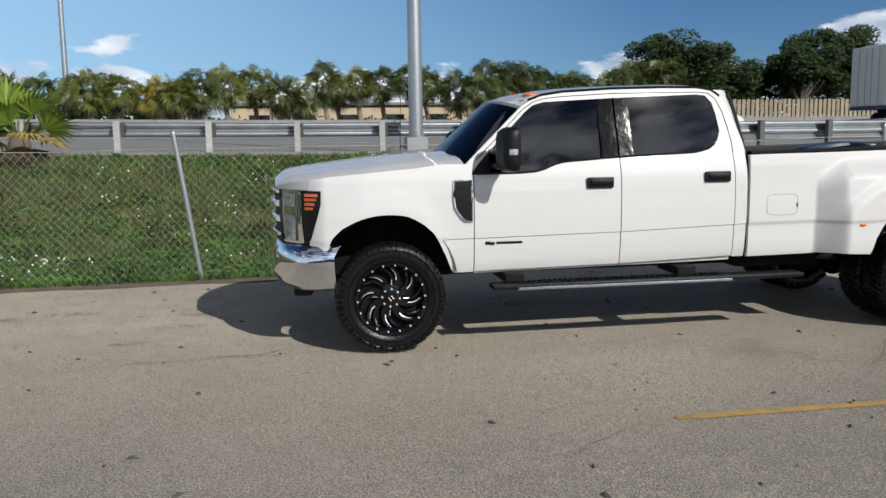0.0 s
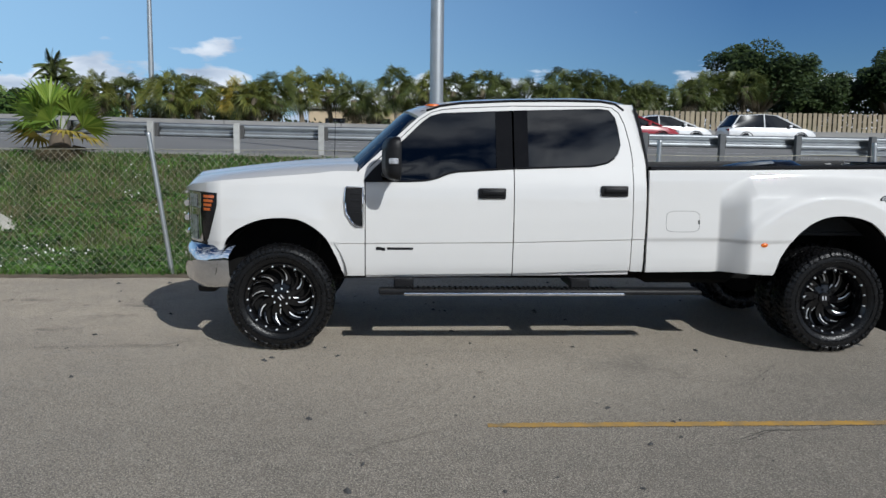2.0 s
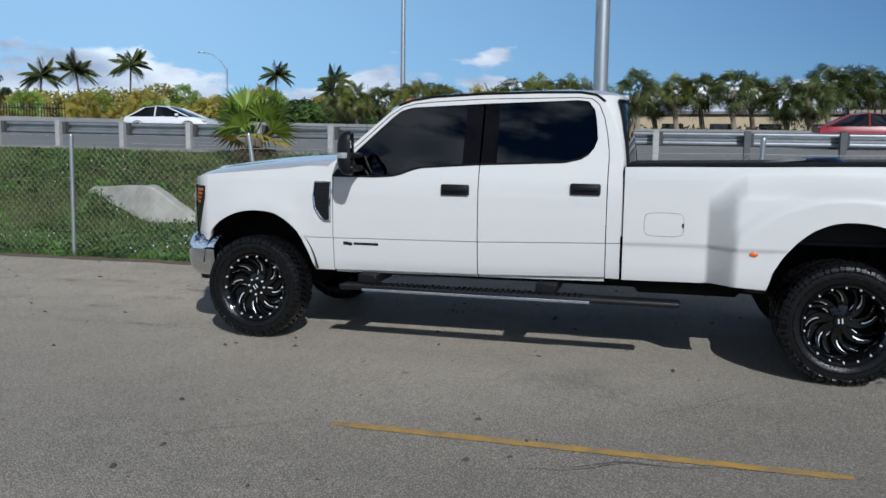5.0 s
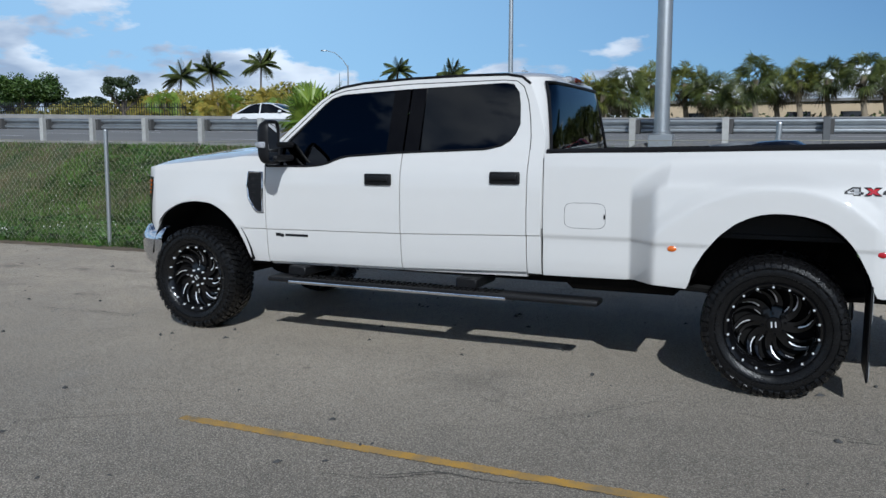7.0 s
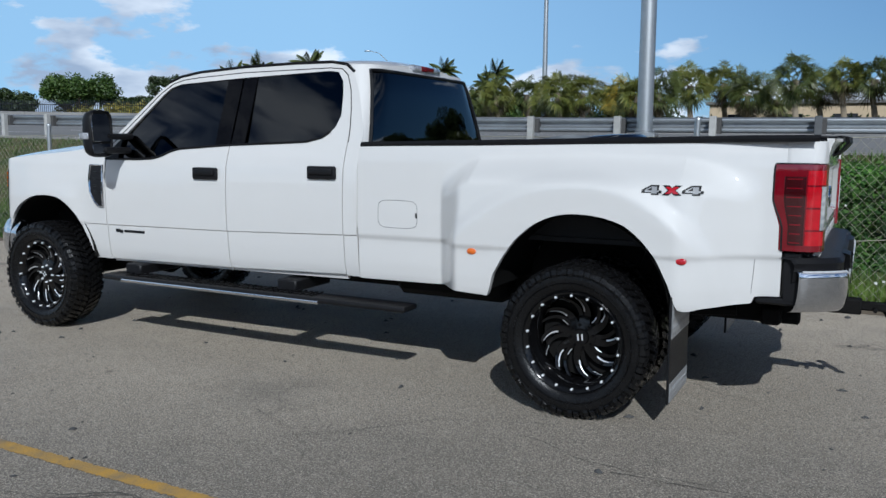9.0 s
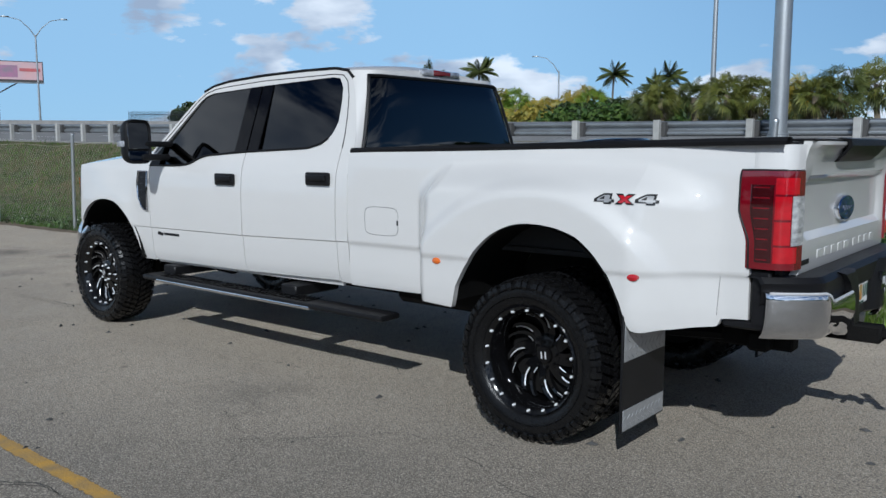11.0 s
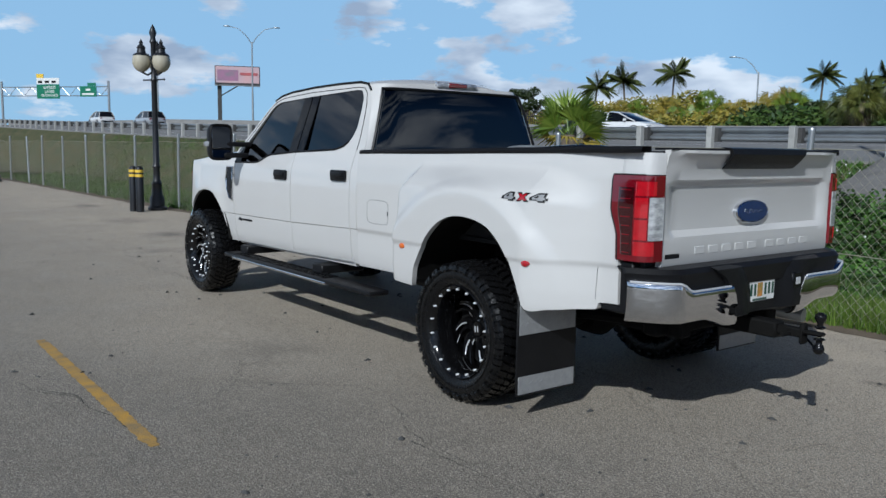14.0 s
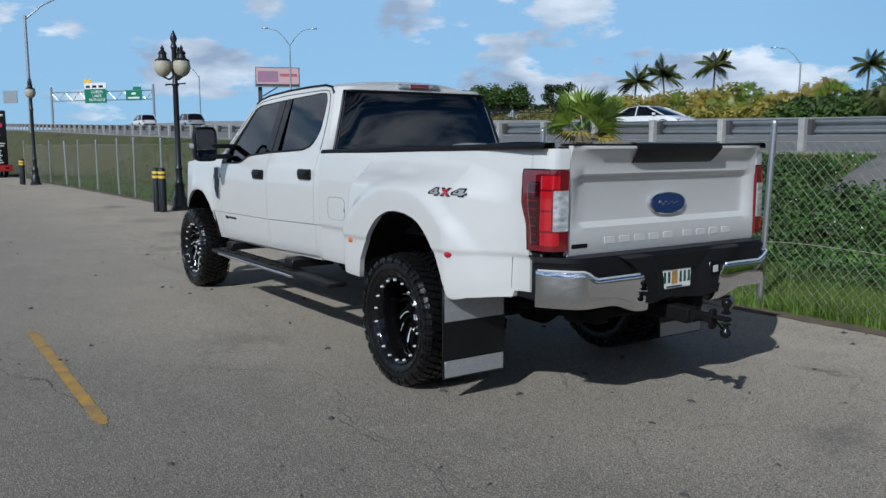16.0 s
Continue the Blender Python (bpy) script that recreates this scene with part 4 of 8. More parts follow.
def build_truck():
    t = thing("pickup_truck", TRUCK, "white crew cab dually pickup truck parked on the yard", "truck")
    flat = lambda z: ([-9, 9], [z, z])

    # cab and underbody
    bm = bmesh.new()
    box(bm, (0.62, -0.86, 0.60), (2.93, 0.86, 0.86), 0.02)
    box(bm, (0.55, -0.78, 0.60), (0.68, 0.78, 1.40), 0.02)
    cab = part("cab_floor", bm, UNDER, t)
    bm = bmesh.new()
    for s in (-1, 1):
        box(bm, (-0.75, s * 0.42 - 0.05, 0.50), (5.55, s * 0.42 + 0.05, 0.68), 0.01)
    for x in (-0.5, 0.9, 2.3, 3.6, 5.2):
        box(bm, (x - 0.05, -0.42, 0.53), (x + 0.05, 0.42, 0.64), 0.01)
    part("chassis", bm, UNDER, t, "black ladder frame")
    bm = bmesh.new()
    box(bm, (-0.60, -0.40, 0.62), (0.50, 0.40, 1.25), 0.03)
    tube(bm, [(0.3, 0, 0.62), (1.6, 0, 0.55), (4.4, 0.0, 0.46)], 0.06, 10)
    box(bm, (0.4, -0.25, 0.48), (1.5, 0.25, 0.75), 0.05)
    box(bm, (3.05, -0.62, 0.48), (3.85, -0.20, 0.72), 0.04)
    tube(bm, [(1.4, 0.3, 0.52), (3.8, 0.35, 0.50), (4.6, 0.5, 0.62), (5.3, 0.62, 0.55)], 0.05, 10)
    part("drivetrain", bm, UNDER, t)
    for x, r in ((0.0, 0.06), (AXLE, 0.075)):
        bm = bmesh.new()
        tube(bm, [(x, -0.86, 0.425), (x, 0.86, 0.425)], r, 12)
        lathe(bm, [(0.0, -0.19), (0.12, -0.15), (0.17, 0.0), (0.12, 0.15), (0.0, 0.19)], 20, pose(x, 0.05 if x else 0.3, 0.425, 90, 0, 0))
        part("axle", bm, UNDER, t)
    for s in (-1, 1):
        for x0 in (0.0, AXLE):
            bm = bmesh.new()
            tube(bm, [(x0 - 0.75, s * 0.52, 0.55), (x0, s * 0.52, 0.50), (x0 + 0.75, s * 0.52, 0.56)], 0.03, 6)
            tube(bm, [(x0 + 0.12, s * 0.60, 0.42), (x0 + 0.30, s * 0.56, 0.95)], 0.035, 8)
            part("leaf_spring", bm, UNDER, t)

    for s in (-1, 1):
        # wheel housings
        for xc, r, wide, zc in ((0.0, 0.53, 0.42, 0.53), (AXLE, 0.508, 0.66, 0.605)):
            bm = bmesh.new()
            outer = (half_width(xc, 1.08) - 0.02)
            rows = []
            for k in range(17):
                a = math.pi * (0.04 + 0.92 * k / 16)
                rows.append([(xc + r * math.cos(a), s * (outer - wide * j / 3), zc + r * math.sin(a)) for j in range(4)])
            sheet(bm, rows)
            sheet(bm, [[(xc + r * math.cos(math.pi * k / 16), s * (outer - wide), zc + r * math.sin(math.pi * k / 16)), (xc + r * math.cos(math.pi * k / 16), s * (outer - wide), zc - 0.02)] for k in range(17)])
            part("wheel_housing", bm, UNDER, t, "dark wheel arch liner")
        # front fender
        fen = part("front_fender", side_panel(-0.60, 0.664, ARCH_F, HOOD_EDGE, s, 90, 28, thick=0.03, split=1.075), PAINT, t)
        part("fender_nose", ruled([(-0.85, 1.254), (-0.80, 1.254), (-0.75, 1.254), (-0.70, 1.254), (-0.65, 1.254), (-0.601, 1.254)], [(-0.85, 1.270), (-0.80, 1.291), (-0.75, 1.307), (-0.70, 1.314), (-0.65, 1.321), (-0.601, 1.328)], s, 2, 0.0, 0.03), PAINT, fen)
        # vent behind the fender
        bm = ruled([(0.515, 1.305), (0.505, 1.20), (0.515, 1.10), (0.565, 1.02), (0.60, 0.995)], [(0.648, 1.305), (0.648, 1.20), (0.648, 1.10), (0.648, 1.02), (0.648, 0.992)], s, 3, 0.008, 0.012)
        vent = part("side_vent", bm, BLACK, fen, "black side vent in a thin chrome frame")
        bm = bmesh.new()
        loop = [(0.515, 1.305), (0.505, 1.20), (0.515, 1.10), (0.565, 1.02), (0.60, 0.995), (0.648, 0.992), (0.648, 1.15), (0.648, 1.305), (0.515, 1.305)]
        tube(bm, [(x, s * (half_width(x, z) + 0.010), z) for x, z in loop], 0.009, 8, cap=False)
        part("vent_rim", bm, CHROME, vent, "thin chrome rim")
        bm = ruled([(0.535, 1.285), (0.527, 1.20), (0.535, 1.11), (0.58, 1.04), (0.605, 1.018)], [(0.642, 1.285), (0.642, 1.20), (0.642, 1.11), (0.642, 1.04), (0.642, 1.018)], s, 2, 0.0115, 0.012)
        for k in range(4):
            z = 1.09 + 0.05 * k
            box(bm, (0.55, s * (half_width(0.6, z) + 0.008) - 0.005, z), (0.635, s * (half_width(0.6, z) + 0.008) + 0.007, z + 0.018), 0.003)
        part("vent_insert", bm, BLACK, vent, "black slatted vent insert")
        # doors
        for nm, x0, x1, hx, gx0, gx1 in (("front_door", 0.672, 1.866, 1.69, 0.70, 1.73), ("rear_door", 1.874, 2.846, 2.69, 1.99, 2.755)):
            lo = ([0.6, 1.9, 2.9], [0.590, 0.607, 0.637])
            hi = (WIN_LOW[0][:-4] + [2.54, 3.0], WIN_LOW[1][:-4] + [1.489, 1.489])
            door = part(nm, side_panel(x0, x1, lo, hi, s, 40, 26, thick=0.03), PAINT, t)
            sill = part("rocker", side_panel(x0 + 0.002, x1 - 0.002, ([0, 3], [0.56, 0.60]), ([0.6, 1.9, 2.9], [0.586, 0.602, 0.632]), s, 6, 3, -0.02), PAINT, door)
            zc = 1.266 if nm == "front_door" else 1.293
            bm = bmesh.new()
            y = half_width(hx, zc)
            box(bm, (hx - 0.112, s * (y + 0.012) - 0.014, zc - 0.043), (hx + 0.112, s * (y + 0.012) + 0.014, zc + 0.043), 0.012, seg=2)
            hd = part("door_handle", bm, BLACK, door, "black door handle")
            bm = bmesh.new()
            box(bm, (hx - 0.085, s * (y + 0.030) - 0.012, zc - 0.012), (hx + 0.095, s * (y + 0.030) + 0.012, zc + 0.026), 0.008, seg=2)
            part("grip", bm, BLACK, hd)
            bm = side_panel(gx0, gx1, WIN_LOW, WIN_TOP, s, 28, 8, -0.008, 0.004)
            for v in bm.verts:
                v.co.y -= s * 0.016 * min(max((1.95 - v.co.z) / 0.5, 0.0), 1.0)
            g = part("window", bm, GLASS, door, "dark tinted side window")
            b = bmesh.new()
            bx0, bx1 = (1.728, 1.862) if nm == "front_door" else (1.878, 1.992)
            b = side_panel(bx0, bx1, WIN_LOW, WIN_TOP, s, 4, 10, -0.002, 0.01)
            part("pillar_trim", b, PILLAR, door, "gloss black door pillar trim")
            b = bmesh.new()
            xs = np.linspace(gx0 - 0.02 if nm == "front_door" else 1.87, 1.87 if nm == "front_door" else 2.70, 30)
            tube(b, [(x, s * (half_width(x, float(np.interp(x, *WIN_LOW))) + 0.002), float(np.interp(x, *WIN_LOW)) + 0.004) for x in xs], 0.008, 6)
            part("belt_seal", b, BLACK, door, "black window seal")
        # roof rail with A pillar, rear pillar, cab corner
        part("roof_rail", ruled(RAIL_OUT, RAIL_IN, s, 4, 0.0, 0.03), PAINT, t)
        part("rear_pillar", ruled(PILLAR_IN, PILLAR_OUT, s, 5, 0.0, 0.03), PAINT, t)
        part("cab_corner", side_panel(2.853, 2.955, ([2, 3], [0.637, 0.625]), flat(1.489), s, 5, 22, thick=0.05), PAINT, t)
        bm = bmesh.new()
        seam = [(2.60, 1.982), (2.70, 1.972), (2.755, 1.93), (2.80, 1.83), (2.83, 1.70), (2.848, 1.58), (2.852, 1.489)]
        tube(bm, [(x, s * (half_width(x, z) + 0.0004), z) for x, z in [(0.70, 1.462), (0.92, 1.672), (1.10, 1.845), (1.20, 1.912), (1.30, 1.938), (1.45, 1.952), (1.86, 1.974)] + seam], 0.0035, 5)
        part("door_seam", bm, UNDER, t)
        bm = bmesh.new()
        tube(bm, [(x, s * (half_width(x, z) - 0.006), z + 0.010) for x, z in RAIL_OUT[4:]], 0.011, 6)
        part("drip_molding", bm, BLACK, t, "black roof drip moulding")
        # cargo box side with its dually flare
        bs = part("box_side", side_panel(2.975, 5.478, ARCH_R, ([2.97, 5.5], [1.463, 1.510]), s, 200, 52, thick=0.035, split=1.14), PAINT, t)
        bm = bmesh.new()
        rows = [[(x, s * y, float(np.interp(x, [2.97, 5.5], [1.463, 1.510])) + dz) for y, dz in ((0.945, -0.004), (0.950, 0.014), (0.935, 0.030), (0.875, 0.030), (0.868, 0.0), (0.868, -0.06))] for x in np.linspace(2.985, 5.62, 10)]
        sheet(bm, rows)
        part("bed_rail_cap", bm, BLACK, bs, "black plastic bed rail cap")
        bm = bmesh.new()
        sheet(bm, [[(2.99, s * 0.86, 1.47), (5.60, s * 0.86, 1.50)], [(2.99, s * 0.84, 0.95), (5.60, s * 0.84, 0.95)]])
        part("bed_wall", bm, BEDLINER, t)
        for x, z, mt, lab in ((3.870, 0.882, AMBER, "amber side marker"), (5.03, 0.905, REDBRIGHT, "red side marker")):
            bm = bmesh.new()
            lathe(bm, [(0.030, -0.012), (0.028, 0.006), (0.018, 0.011), (0.0, 0.012)], 20, pose(x, s * (half_width(x, z) - 0.001), z, -90 * s, 0, 0) @ Matrix.Diagonal((1, 0.62, 1, 1)))
            part("side_marker", bm, mt, bs, lab)
        bm = bmesh.new()
        tube(bm, [(5.343 + 0.012 * k / 5, s * (half_width(5.343, 0.735 + 0.036 * k) + 0.0004), 0.735 + 0.036 * k) for k in range(6)], 0.0009, 5)
        part("flare_seam", bm, UNDER, bs)
        if s < 0:
            part("fuel_latch", boxed((3.392, -half_width(3.4, 1.045) - 0.002, 1.030), (3.404, -half_width(3.4, 1.045) + 0.004, 1.062), 0.001), BLACK, bs)
            bm = bmesh.new()
            ring = []
            for k in range(41):
                a = 2 * math.pi * k / 40
                e = 0.42
                cx, cz = math.copysign(abs(math.cos(a)) ** e, math.cos(a)), math.copysign(abs(math.sin(a)) ** e, math.sin(a))
                x, z = 3.265 + 0.140 * cx, 1.050 + 0.086 * cz
                ring.append((x, s * (half_width(x, z) + 0.0005), z))
            tube(bm, ring, 0.0014, 5, cap=False)
            part("fuel_door", bm, RAILDARK, bs, "rounded fuel door seam")
        # four-wheel-drive decal: black blocky figures with a grey or red face
        four = [(0.0, 0.20), (0.0, 0.50), (0.42, 1.0), (0.86, 1.0), (0.86, 0.46), (1.0, 0.46), (1.0, 0.18), (0.86, 0.18), (0.86, 0.0), (0.48, 0.0), (0.48, 0.20)]
        ex = [(0.0, 0.0), (0.30, 0.50), (0.0, 1.0), (0.36, 1.0), (0.5, 0.74), (0.64, 1.0), (1.0, 1.0), (0.70, 0.50), (1.0, 0.0), (0.64, 0.0), (0.5, 0.26), (0.36, 0.0)]
        hole = [(0.26, 0.46), (0.50, 0.46), (0.50, 0.76)]
        for shape, x0, wide, fill, what in ((four, -0.148, 0.098, DECALGREY, "grey decal figure four"), (ex, -0.048, 0.096, REDBRIGHT, "red decal x"), (four, 0.050, 0.098, DECALGREY, "grey decal figure four")):
            for pts, grow, mat, lift, lab in ((shape, 1.0, BLACK, 0.0040, "black decal outline"), (shape, 0.70, fill, 0.0054, what)) + (((hole, 1.0, BLACK, 0.0068, ""),) if shape is four else ()):
                bm = bmesh.new()
                ring = []
                for px, pz in pts:
                    px, pz = (0.53 + (px - 0.53) * grow, 0.48 + (pz - 0.48) * grow * 0.92) if pts is not hole else (px, pz)
                    x = 4.965 - s * -1 * (x0 + px * wide) if s > 0 else 4.965 + x0 + px * wide
                    z = 1.232 + pz * 0.054
                    ring.append(bm.verts.new((x, s * (half_width(x, z) + lift), z)))
                bm.faces.new(ring if s < 0 else ring[::-1])
                bmesh.ops.triangulate(bm, faces=bm.faces[:])
                for _ in range(3):
                    bmesh.ops.subdivide_edges(bm, edges=[e for e in bm.edges if e.calc_length() > 0.012], cuts=1, use_grid_fill=False)
                    bmesh.ops.triangulate(bm, faces=[f for f in bm.faces if len(f.verts) > 3])
                for v in bm.verts:
                    v.co.y = s * (half_width(v.co.x, v.co.z) + lift)
                part("decal", bm, mat, bs, lab, smooth=0)
        # mud flap
        flap = part("mud_flap", boxed((4.985, s * 1.16 if s < 0 else 0.70, 0.155), (4.997, -0.70 if s < 0 else 1.16, 0.72), 0.002), BLACK, t, "black rubber mud flap with bright plates")
        for z0, z1 in ((0.165, 0.265), (0.50, 0.71)):
            part("flap_plate", boxed((4.998, s * 1.15 if s < 0 else 0.715, z0), (5.002, -0.715 if s < 0 else 1.15, z1), 0.001), PLATE, flap, "bright tread plate")
        bm = bmesh.new()
        for k in range(10):
            a = 0.732 + 0.042 * k
            for j, z in enumerate((0.185, 0.225, 0.52, 0.56, 0.60, 0.64, 0.68)):
                box(bm, (-0.001, -0.015, -0.003), (0.001, 0.015, 0.003), 0.0, pose(5.003, s * (a + (0.026 if j % 2 else 0.0)), z, 40 if j % 2 else -40, 0, 0))
        tagged(part("plate_pattern", bm, PLATE, flap), kind="stuff")
        # running board
        bar = part("step_bar", boxed((0.78, s * 1.115 if s < 0 else 0.945, 0.462), (3.40, -0.945 if s < 0 else 1.115, 0.503), 0.016, seg=2), BLACK, t, "black running board with chrome edge")
        part("chrome_edge", boxed((0.98, min(s * 1.100, s * 1.120), 0.458), (2.76, max(s * 1.100, s * 1.120), 0.482), 0.006, seg=2), CHROME, bar, "chrome strip")
        bm = bmesh.new()
        for k in range(40):
            x = 1.0 + 0.043 * k
            box(bm, (x, min(s * 0.96, s * 1.09), 0.505), (x + 0.02, max(s * 0.96, s * 1.09), 0.511), 0.0)
        tagged(part("step_tread", bm, RUBBER, bar), kind="stuff")
        for x in (0.98, 2.42):
            part("bracket", boxed((x - 0.08, min(s * 0.60, s * 1.0), 0.50), (x + 0.08, max(s * 0.60, s * 1.0), 0.575), 0.01), BLACK, bar)
        # mirror
        bm = boxed((0.80, min(s * 0.90, s * 1.14), 1.395), (0.92, max(s * 0.90, s * 1.14), 1.445), 0.02, seg=2)
        box(bm, (0.80, min(s * 0.86, s * 1.14), 1.500), (0.90, max(s * 0.86, s * 1.14), 1.545), 0.018, seg=2)
        mir = part("mirror_arm", bm, BLACK, t, "black towing mirror arm")
        toe = pose(0.87, s * 1.185, 0, 0, 0, -15 * s) @ Matrix.Translation((-0.87, -s * 1.185, 0))
        bm = bmesh.new()
        rows = []
        for d, k in ((0.0, 0.45), (0.012, 0.72), (0.030, 0.88), (0.055, 0.96), (0.080, 1.0), (0.104, 1.0), (0.110, 0.965), (0.104, 0.90), (0.092, 0.86)):
            ring = []
            for j in range(41):
                a = 2 * math.pi * j / 40
                cy, cz = [math.copysign(abs(v) ** 0.42, v) for v in (math.cos(a), math.sin(a))]
                ring.append((0.815 + d, s * 1.185 + 0.126 * k * cy, 1.540 + 0.168 * k * cz))
            rows.append(ring)
        sheet(bm, rows)
        bm.faces.new([bm.verts.new(q) for q in rows[0][:-1]])
        bmesh.ops.transform(bm, matrix=toe, verts=bm.verts[:])
        bmesh.ops.recalc_face_normals(bm, faces=bm.faces[:])
        hous = part("mirror_housing", bm, BLACK, mir, "tall black towing mirror housing")
        part("mirror_back", boxed((0.900, s * 1.185 - 0.112, 1.385), (0.908, s * 1.185 + 0.112, 1.695), 0.003, toe), BLACK, hous)
        face_turn = toe @ pose(0.912, s * 1.185, 1.54, 0, -3, 0)
        part("mirror_glass", boxed((0.0, -0.102, -0.055), (0.005, 0.102, 0.142), 0.002, face_turn), MIRROR, hous, "mirror glass")
        part("mirror_glass", boxed((0.0, -0.100, -0.142), (0.005, 0.100, -0.070), 0.002, face_turn @ pose(0, 0, 0, 0, 5, 0)), MIRROR, hous, "wide-angle mirror glass")
        part("mirror_lamp", boxed((0.825, min(s * 1.300, s * 1.318), 1.50), (0.90, max(s * 1.300, s * 1.318), 1.545), 0.006, toe), CLEAR, hous, "clear mirror lamp")
        part("mirror_sail", ruled([(0.655, 1.352), (0.665, 1.37), (0.72, 1.44), (0.80, 1.515)], [(0.80, 1.352), (0.80, 1.37), (0.80, 1.44), (0.805, 1.515)], s, 2, 0.004, 0.01), BLACK, t, "black mirror sail panel")
        # headlamp
        bm = ruled([(-0.81, 1.255), (-0.815, 1.15), (-0.815, 1.0), (-0.80, 0.90), (-0.79, 0.838)], [(-0.505, 1.250), (-0.508, 1.15), (-0.525, 1.085), (-0.575, 0.92), (-0.60, 0.838)], s, 14, 0.006, 0.06)
        hl = part("headlamp", bm, GLOSSBLACK, t, "tall headlamp with clear and amber lenses")
        for k in range(4):
            z = 1.105 + k * 0.034
            b = -0.530 - 0.012 * (3 - k)
            part("turn_lens", ruled([(-0.630, z), (-0.630, z + 0.021)], [(b, z), (b, z + 0.021)], s, 3, 0.012, 0.012), AMBER, hl, "amber turn lens")
        part("lens", ruled([(-0.80, 1.24), (-0.80, 1.19), (-0.80, 1.125)], [(-0.70, 1.24), (-0.70, 1.19), (-0.70, 1.125)], s, 6, 0.014, 0.012), CLEAR, hl, "clear lens")
        part("lens", ruled([(-0.80, 1.06), (-0.80, 0.95), (-0.785, 0.85)], [(-0.70, 1.06), (-0.70, 0.95), (-0.70, 0.85)], s, 6, 0.014, 0.012), CLEAR, hl, "clear lens")
        part("chrome_strip", ruled([(-0.695, 1.245), (-0.695, 1.0), (-0.69, 0.85)], [(-0.655, 1.245), (-0.655, 1.0), (-0.64, 0.85)], s, 3, 0.012, 0.012), CHROME, hl, "chrome strip")
        for z0, z1 in ((1.232, 1.250), (1.062, 1.122), (0.842, 0.862)):
            part("chrome_strip", ruled([(-0.80, z0), (-0.80, z1)], [(-0.66, z0), (-0.66, z1)], s, 8, 0.0165, 0.012), CHROME, hl, "chrome strip")
        # tail lamp
        def lamp_at(u, z, out=0.0):
            """A point of the lamp's skin: u runs from its front edge on the side round to the tailgate."""
            a = float(np.interp(z, [0.965, 1.085, 1.115, 1.19, 1.22, 1.375, 1.395], [5.474, 5.472, 5.463, 5.432, 5.424, 5.424, 5.430]))
            y = half_width(5.44, z)
            px = float(np.interp(u, [0, 0.35, 0.55, 0.66, 0.74, 1], [a, 5.54, 5.605, 5.640, 5.655, 5.664]))
            py = float(np.interp(u, [0, 0.35, 0.55, 0.66, 0.74, 1], [y + 0.004, y + 0.010, y + 0.003, y - 0.022, y - 0.048, 0.808]))
            k = min(max((u - 0.40) / 0.34, 0), 1)
            return (px + out * k, s * (py + out * (1 - k)), z)
        def lamp_panel(u0, u1, z0, z1, out, n=10, m=6, deep=0.05):
            us, zs = np.linspace(u0, u1, n), np.linspace(z0, z1, m)
            return shell(bmesh.new(), [[lamp_at(u, z, out) for u in us] for z in zs], (-deep, -s * deep * 0.4, 0))
        tl = part("tail_lamp", lamp_panel(0, 1, 0.965, 1.395, 0.0, 24, 36), REDLENS, t, "tall red tail lamp with a clear reversing lens")
        part("dark_cell", lamp_panel(0.16, 0.45, 0.995, 1.335, 0.0022, 8, 24, 0.004), DARKRED, tl, "dark red inner cell")
        for k in range(8):
            z = 1.005 + 0.045 * k
            part("lamp_rib", lamp_panel(0.20, 0.40, z, z + 0.006, 0.0042, 6, 2, 0.004), REDLENS, tl)
        for z0, z1 in ((0.995, 1.065), (1.075, 1.175), (1.185, 1.285), (1.295, 1.365)):
            part("bright_cell", lamp_panel(0.48, 0.655 if z1 > 1.07 and z0 < 1.29 else 0.78, z0, z1, 0.0025, 8, 3, 0.006), REDBRIGHT, tl, "bright red reflector cell")
        part("reverse_lens", lamp_panel(0.675, 0.985, 1.072, 1.287, 0.004, 8, 4, 0.006), REVERSE, tl, "clear reversing lens")
        bm = bmesh.new()
        tube(bm, [lamp_at(0, z, -0.002) for z in np.linspace(0.962, 1.397, 30)] + [lamp_at(u, 1.398, -0.002) for u in (0.2, 0.4, 0.6)], 0.005, 5)
        part("lamp_gasket", bm, BLACK, tl, "dark lamp gasket")
        # bed corner post above and below the lamp
        for z0, z1 in ((1.40, 1.508),):
            bm = bmesh.new()
            rows = []
            for z in np.linspace(z0, z1, 5):
                y = half_width(5.44, z)
                row = [(5.480, s * (y - 0.002), z), (5.505, s * (y - 0.001), z)]
                if z0 > 1:
                    row += [(5.60, s * (y - 0.004), z), (5.638, s * (y - 0.028), z), (5.65, s * (y - 0.06), z), (5.66, s * 0.800, z)]
                rows.append(row)
            shell(bm, rows, (-0.03 if z0 > 1 else 0, -s * 0.02, 0))
            part("corner_post", bm, PAINT, bs)
        part("valance", boxed((5.36, min(s * 0.80, s * 0.912), 0.682), (5.60, max(s * 0.80, s * 0.912), 0.722), 0.01), BLACK, t, "black lower valance")

    # hood
    rows = []
    for x in np.linspace(-0.865, 0.60, 30):
        e, c = float(np.interp(x, *HOOD_EDGE)), float(np.interp(x, *HOOD_MID))
        w = half_width(x, e) - 0.012
        lift = lambda u: 1 - abs(u) ** 3.2
        rows.append([(x + 0.012 * (u * u) * float(smooth_step(0.45, 0.75, -x)), u * w, e + 0.002 + (c - e) * lift(u) + 0.018 * (1 - smooth_step(0.30, 0.50, abs(u)))) for u in np.linspace(-1, 1, 25)])
    part("hood", shell(bmesh.new(), rows, (0, 0, -0.02)), PAINT, t, "white hood")
    bm = bmesh.new()
    box(bm, (0.45, -0.82, 1.38), (0.66, 0.82, 1.43), 0.01)
